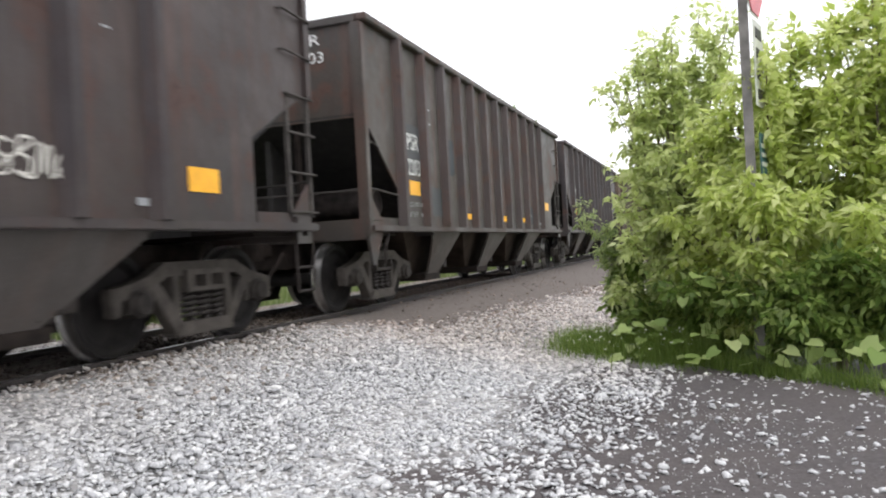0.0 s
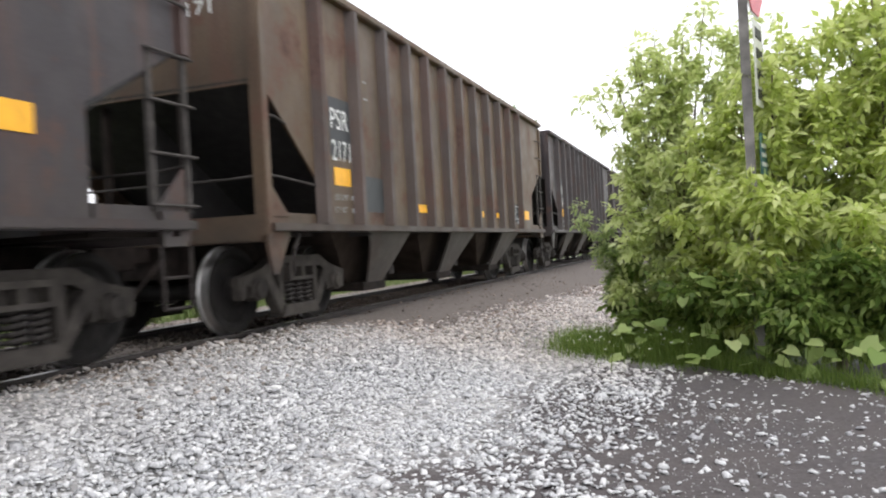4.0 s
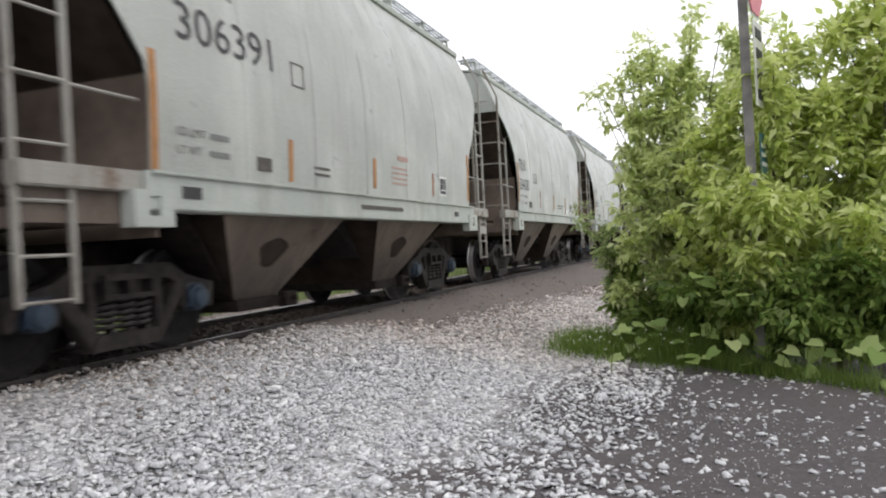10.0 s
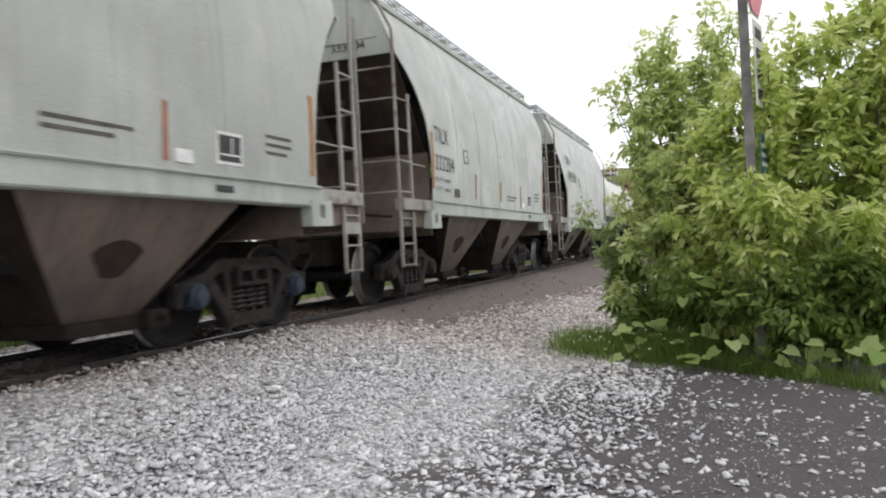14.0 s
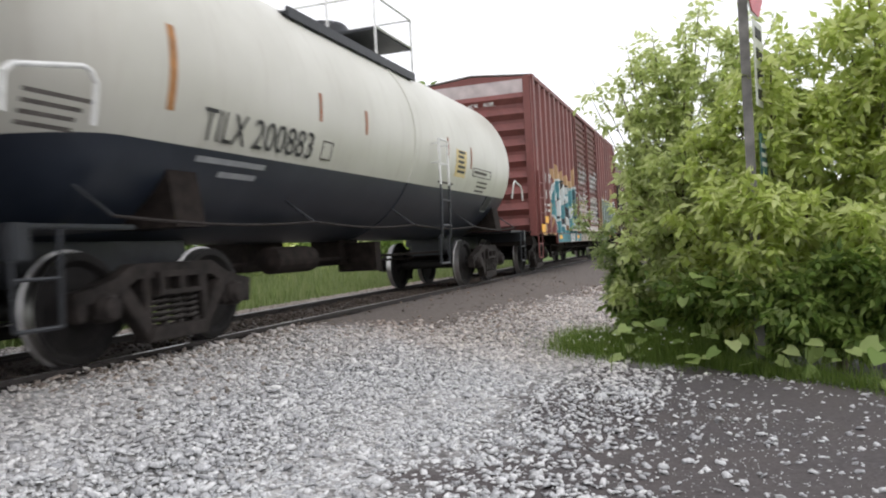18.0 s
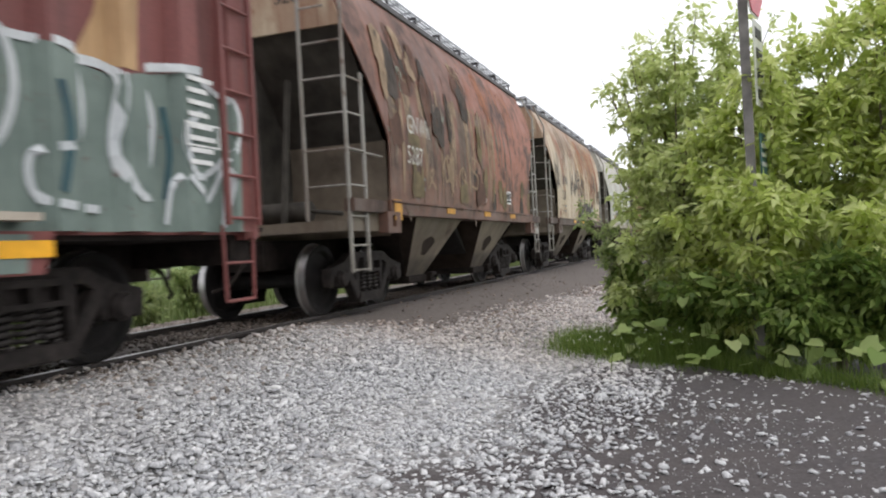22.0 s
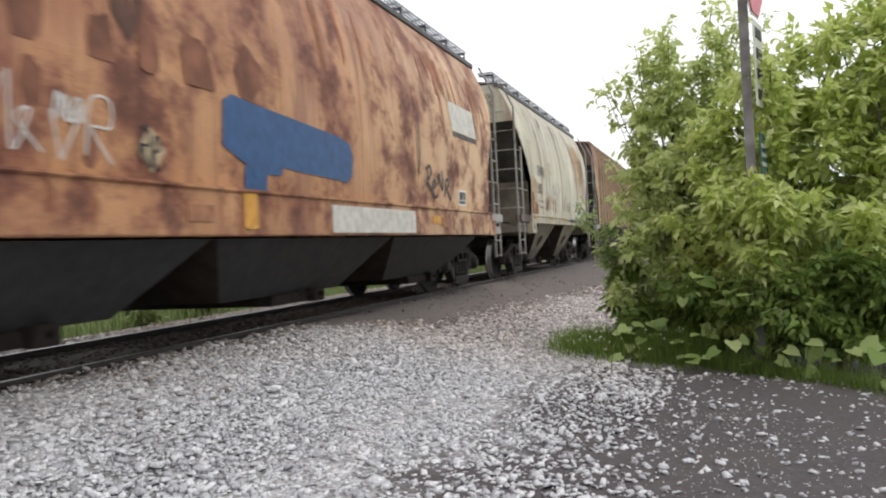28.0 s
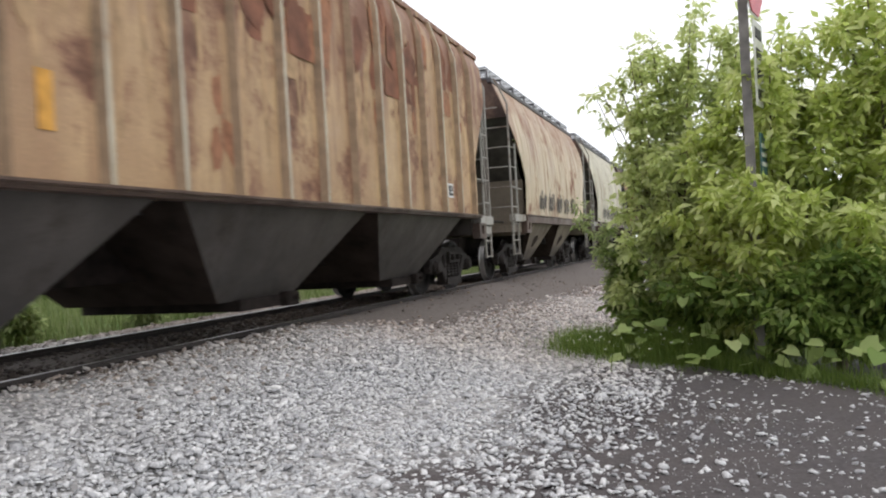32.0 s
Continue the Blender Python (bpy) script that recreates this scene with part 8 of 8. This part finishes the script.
shrub("sapling", "slender sapling with pale grey-green leaves", "sapling", (-1.0, 9.8, 0), [(-1.5, 9.35, 1.72), (-1.2, 9.5, 1.4), (-1.15, 9.4, 1.05), (-1.1, 9.3, 0.7)], rng, M_PALE, 12, 16, 0.55, 0.22, 1.5, 5, 0.012)


def weeds(name, label, rng, centre, spread, n, tall, size, material):
    """Broad heart-shaped leaves on stalks."""
    ob = thing(name, label, "weed", "broad-leaved weeds", pose(centre[0], centre[1], lie(*centre)))
    stalks, v, f = bmesh.new(), [], []
    for i in range(n):
        a, r = rng.uniform(0, 6.28), rng.uniform(0, 1) ** 0.5
        foot = np.array([math.cos(a) * r * spread[0], math.sin(a) * r * spread[1], 0])
        head = foot + np.array([rng.normal(0, 0.06), rng.normal(0, 0.06), tall * rng.uniform(0.12, 1.0)])
        rod(stalks, foot, head, 0.003, 4)
        way = unit(np.array([rng.normal(0, 1), rng.normal(-0.5, 0.8), rng.normal(-0.35, 0.25)]))
        up = unit(np.array([rng.normal(0, 0.3), rng.normal(-0.35, 0.3), 1.0]))
        side = unit(np.cross(way, up))
        up = np.cross(side, way)
        s = size * rng.uniform(0.6, 1.25)
        out = [(0.0, 0.0, 0.0), (0.42, -0.12, 0.05), (0.55, 0.3, 0.08), (0.36, 0.75, 0.02), (0.0, 1.1, -0.12)]
        k = len(v)
        for x, y, z in out:
            v.append(head + s * (side * x + way * y + up * z))
        for x, y, z in out[1:4]:
            v.append(head + s * (-side * x + way * y + up * z))
        v.append(head + s * (way * 0.5 - up * 0.06))
        for t in ((0, 1, 8), (1, 2, 8), (2, 3, 8), (3, 4, 8), (4, 7, 8), (7, 6, 8), (6, 5, 8), (5, 0, 8)):
            f.append([k + j for j in t])
    part("stalks", stalks, M_BLADE, ob)
    part("leaves", raw_mesh("leaves", v, f, material, True), None, ob)
    return ob


WEED = "broad-leaved weeds with pale heart-shaped leaves under the shrubs"
for cx, cy, sx, sy, n in ((-0.75, 8.45, 0.45, 0.25, 16), (0.1, 7.85, 0.5, 0.25, 11), (0.9, 7.35, 0.5, 0.25, 10), (1.6, 6.95, 0.45, 0.25, 18), (0.75, 7.45, 0.3, 0.2, 6)):
    weeds("broadleaf_weeds", WEED, rng, (cx, cy), (sx, sy), n, 0.42, 0.13, M_BROAD)
for cx, cy, cz in ((0.0, 8.2, 0.0), (0.8, 7.8, 0.0)):
    weeds("broadleaf_weeds", WEED, rng, (cx, cy), (0.5, 0.3), 22, 1.0, 0.15, M_BROAD)


def blades(rng, x, y, tall, wide, lean=0.4):
    n = len(x)
    z = np.array([lie(a, b) for a, b in zip(x, y)])
    foot = np.column_stack([x, y, z - 0.02])
    a = rng.uniform(0, 6.28, n)
    d = np.column_stack([np.cos(a), np.sin(a), np.zeros(n)])
    s = np.column_stack([-np.sin(a), np.cos(a), np.zeros(n)]) * wide[:, None] / 2
    h = tall[:, None] * np.array([0, 0, 1.0])
    b = d * (tall * rng.uniform(0.1, lean, n))[:, None]
    v = np.stack([foot - s, foot + s, foot + h * 0.6 + b * 0.35 + s * 0.7, foot + h * 0.6 + b * 0.35 - s * 0.7, foot + h + b], 1)
    k = np.arange(n)[:, None] * 5
    f = np.concatenate([k + [0, 1, 2], k + [0, 2, 3], k + [3, 2, 4]])
    return v.reshape(-1, 3), f


def grass(name, label, rng, x, y, tall, wide, lean=0.5, material=None):
    me = raw_mesh(name, *blades(rng, x, y, tall, wide, lean), material or M_BLADE)
    return tagged(new(name, me), label, "grass", kind="stuff")


n = 10500
t = rng.uniform(0, 1, n)
gx = -1.75 + 1.6 * t + rng.normal(0, 0.16, n)
gy = 9.25 - 0.75 * t + rng.normal(0, 0.3, n) + 0.5 * (1 - t) * rng.uniform(-0.4, 1.6, n)
grass("grass_tuft", "lush green grass at the edge of the gravel", rng, gx, gy, rng.uniform(0.1, 0.42, n) * (0.7 + 0.4 * t), rng.uniform(0.003, 0.008, n), 1.0)
n = 4500
t = rng.uniform(0, 1, n)
gx = -0.5 + 2.6 * t + rng.normal(0, 0.1, n)
gy = 7.98 - 0.93 * (gx - 0.14) + rng.normal(0, 0.13, n)
grass("grass_tuft", "lush green grass under the shrubs", rng, gx, gy, rng.uniform(0.05, 0.22, n), rng.uniform(0.003, 0.009, n), 1.1)
n = 26000
gx = -9.15 - 9 * rng.uniform(0, 1, n) ** 1.5
gy = rng.uniform(3, 42, n)
grass("meadow_grass", "tall meadow grass behind the track", rng, gx, gy, rng.uniform(0.15, 0.55, n) * np.interp(gx, (-14, -9.9, -9.15), (1.5, 1.0, 0.4)), rng.uniform(0.012, 0.03, n), 0.5, M_HAY)
n = 150
t = rng.uniform(0, 1, n)
fx, fy = -1.7 + 1.4 * t + rng.normal(0, 0.15, n), 9.1 - 0.7 * t + rng.normal(0, 0.25, n)
v, f = [], []
for i in range(n):
    c = np.array([fx[i], fy[i], rng.uniform(0.12, 0.36)])
    k = len(v)
    r = rng.uniform(0.008, 0.018)
    v += [c + (r, 0, 0), c + (0, r, 0.003), c + (-r, 0, 0), c + (0, -r, 0.003), c + (0, 0, 0.012)]
    f += [(k, k + 1, k + 4), (k + 1, k + 2, k + 4), (k + 2, k + 3, k + 4), (k + 3, k, k + 4)]
tagged(new("clover_flowers", raw_mesh("clover_flowers", v, f, plain("clover_white", (0.6, 0.62, 0.5), 0.1, 0.8))), "small whitish clover flowers in the grass", "flowers", kind="stuff")

# hedge and trees behind the track
FAR = np.random.default_rng(5)
for i in range(15):
    x, y = -15.5 - FAR.uniform(0, 5), 9.0 + 3.1 * i + FAR.uniform(-1, 1)
    h = FAR.uniform(1.1, 2.2)
    tips = [(x + FAR.normal(0, 0.8), y + FAR.normal(0, 0.9), lie(x, y) + h * FAR.uniform(0.55, 1.1)) for _ in range(7)]
    shrub("meadow_bush", "low green bush in the meadow behind the track", "bush", (x, y, lie(x, y)), tips, FAR, M_LEAF2 if i % 3 else M_LEAF, 9, 16, 2.1, 0.6, 0, 3, 0.025)
for x, y, h in ((-9.5, 5.9, 0.55), (-9.4, 6.9, 0.5), (-9.6, 8.2, 0.75), (-9.3, 10.4, 0.6), (-9.8, 12.5, 0.9)):
    tips = [(x + FAR.normal(0, 0.22), y + FAR.normal(0, 0.3), lie(x, y) + h * FAR.uniform(0.5, 1.0)) for _ in range(6)]
    shrub("roadside_bush", "low pale green bush on the far side of the track", "bush", (x, y, lie(x, y)), tips, FAR, M_PALE, 9, 16, 0.9, 0.22, 0, 3, 0.012)
for x, y, h in ((-24, 66, 15.5), (-20.5, 67, 15), (-17.5, 69, 12.5), (-27, 64, 12), (-31, 62, 10)):
    tips = [(x + FAR.normal(0, 1.9), y + FAR.normal(0, 1.9), h * FAR.uniform(0.5, 1.0)) for _ in range(16)]
    tips.append((x, y, h))
    shrub("tree", "distant leafy green tree", "tree", (x, y, 0.4), tips, FAR, M_LEAF2, 10, 16, 7.0, 2.0, 0, 3, 0.16)

# ---- sign post ----
M_GALV = plain("weathered_grey_post", (0.2, 0.19, 0.175), 0.3, 0.7, 0.1)
M_SIGNRED = plain("sign_red", (0.5, 0.03, 0.05), 0.1, 0.4)
M_SIGNWHITE = plain("sign_white", (0.55, 0.56, 0.5), 0.15, 0.5)
M_SIGNBLUE = plain("dull_teal_sign", (0.035, 0.1, 0.1), 0.2, 0.5)
sign = thing("road_sign", "weathered metal sign post with a red octagonal sign among the leaves", "road sign", at=pose(0.4, 8.0, 0, 0, 0, 0))
bm = bmesh.new()
prism(bm, [(-0.045, -0.025), (0.045, -0.025), (0.045, 0.025), (0.03, 0.025), (0.025, -0.01), (-0.025, -0.01), (-0.03, 0.025), (-0.045, 0.025)], "z", -0.3, 4.3)
part("post", bm, M_GALV, sign, "grey galvanised channel post")
TURN = pose(0, 0, 0, 0, 0, 75)


def plate(name, outline, z, material, label, x=0.0, thick=0.004, off=-0.05):
    bm = bmesh.new()
    prism(bm, outline, "y", -thick, thick)
    return part(name, bm, material, sign, label, at=pose(x, 0, z) @ TURN @ pose(0.06, off, 0))


def octagon(r):
    return [(r * math.cos(math.pi / 8 + i * math.pi / 4), r * math.sin(math.pi / 8 + i * math.pi / 4)) for i in range(8)]


plate("sign_border", octagon(0.41), 3.84, M_SIGNWHITE, "white sign border", 0.04)
plate("sign_face", octagon(0.385), 3.84, M_SIGNRED, "red octagonal sign face", 0.04, 0.004, -0.06)
plate("side_panel", [(-0.2, -0.42), (0.2, -0.42), (0.2, 0.42), (-0.2, 0.42)], 2.98, M_SIGNWHITE, "white panel with dark bars", 0.06)
for i in range(4):
    plate("sign_bar", [(-0.12, -0.05), (0.12, -0.05), (0.12, 0.05), (-0.12, 0.05)], 2.68 + 0.2 * i, M_BLACK, "", 0.06, 0.003, -0.057)
plate("small_panel", [(-0.15, -0.2), (0.15, -0.2), (0.15, 0.2), (-0.15, 0.2)], 2.1, M_SIGNBLUE, "small blue notice panel", 0.06)
for i in range(3):
    plate("sign_bar", [(-0.11, -0.02), (0.11, -0.02), (0.11, 0.02), (-0.11, 0.02)], 2.0 + 0.09 * i, M_SIGNWHITE, "", 0.06, 0.003, -0.057)


def travel(t):
    """How far the train has gone after t seconds."""
    times, way = zip(*RUN)
    return float(np.interp(t, times, way)) if t < 9.0 else way[-1] + 7.22 * (t - 9.0)


def motions():
    for car, y0 in CARS:
        walk(car, [(t, place(y0 - travel(t))) for t in [t for t, d in RUN] + [10.0, 13.0, 20.0, 26.0, 32.0]])
    for br, size, phase in SWAY:
        rows = []
        for i in range(65):
            t = i / 2
            a = size * (0.5 * math.sin(0.9 * t + phase) + 0.35 * math.sin(2.3 * t + 2 * phase) + 0.2 * math.sin(4.1 * t))
            rows.append((t, pose(0, 0, 0, 0.5 * size * math.sin(1.3 * t + phase), a, 0)))
        walk(br, rows)
    steps = [i / 15 for i in range(481)]
    turns = [(t, travel(t) / 0.46) for t in steps]
    for ax, y in ROLLING:
        walk(ax, [(t, Matrix.Translation((0, y, 0.46)) @ Matrix.Rotation(a, 4, "X")) for t, a in turns])


motions()
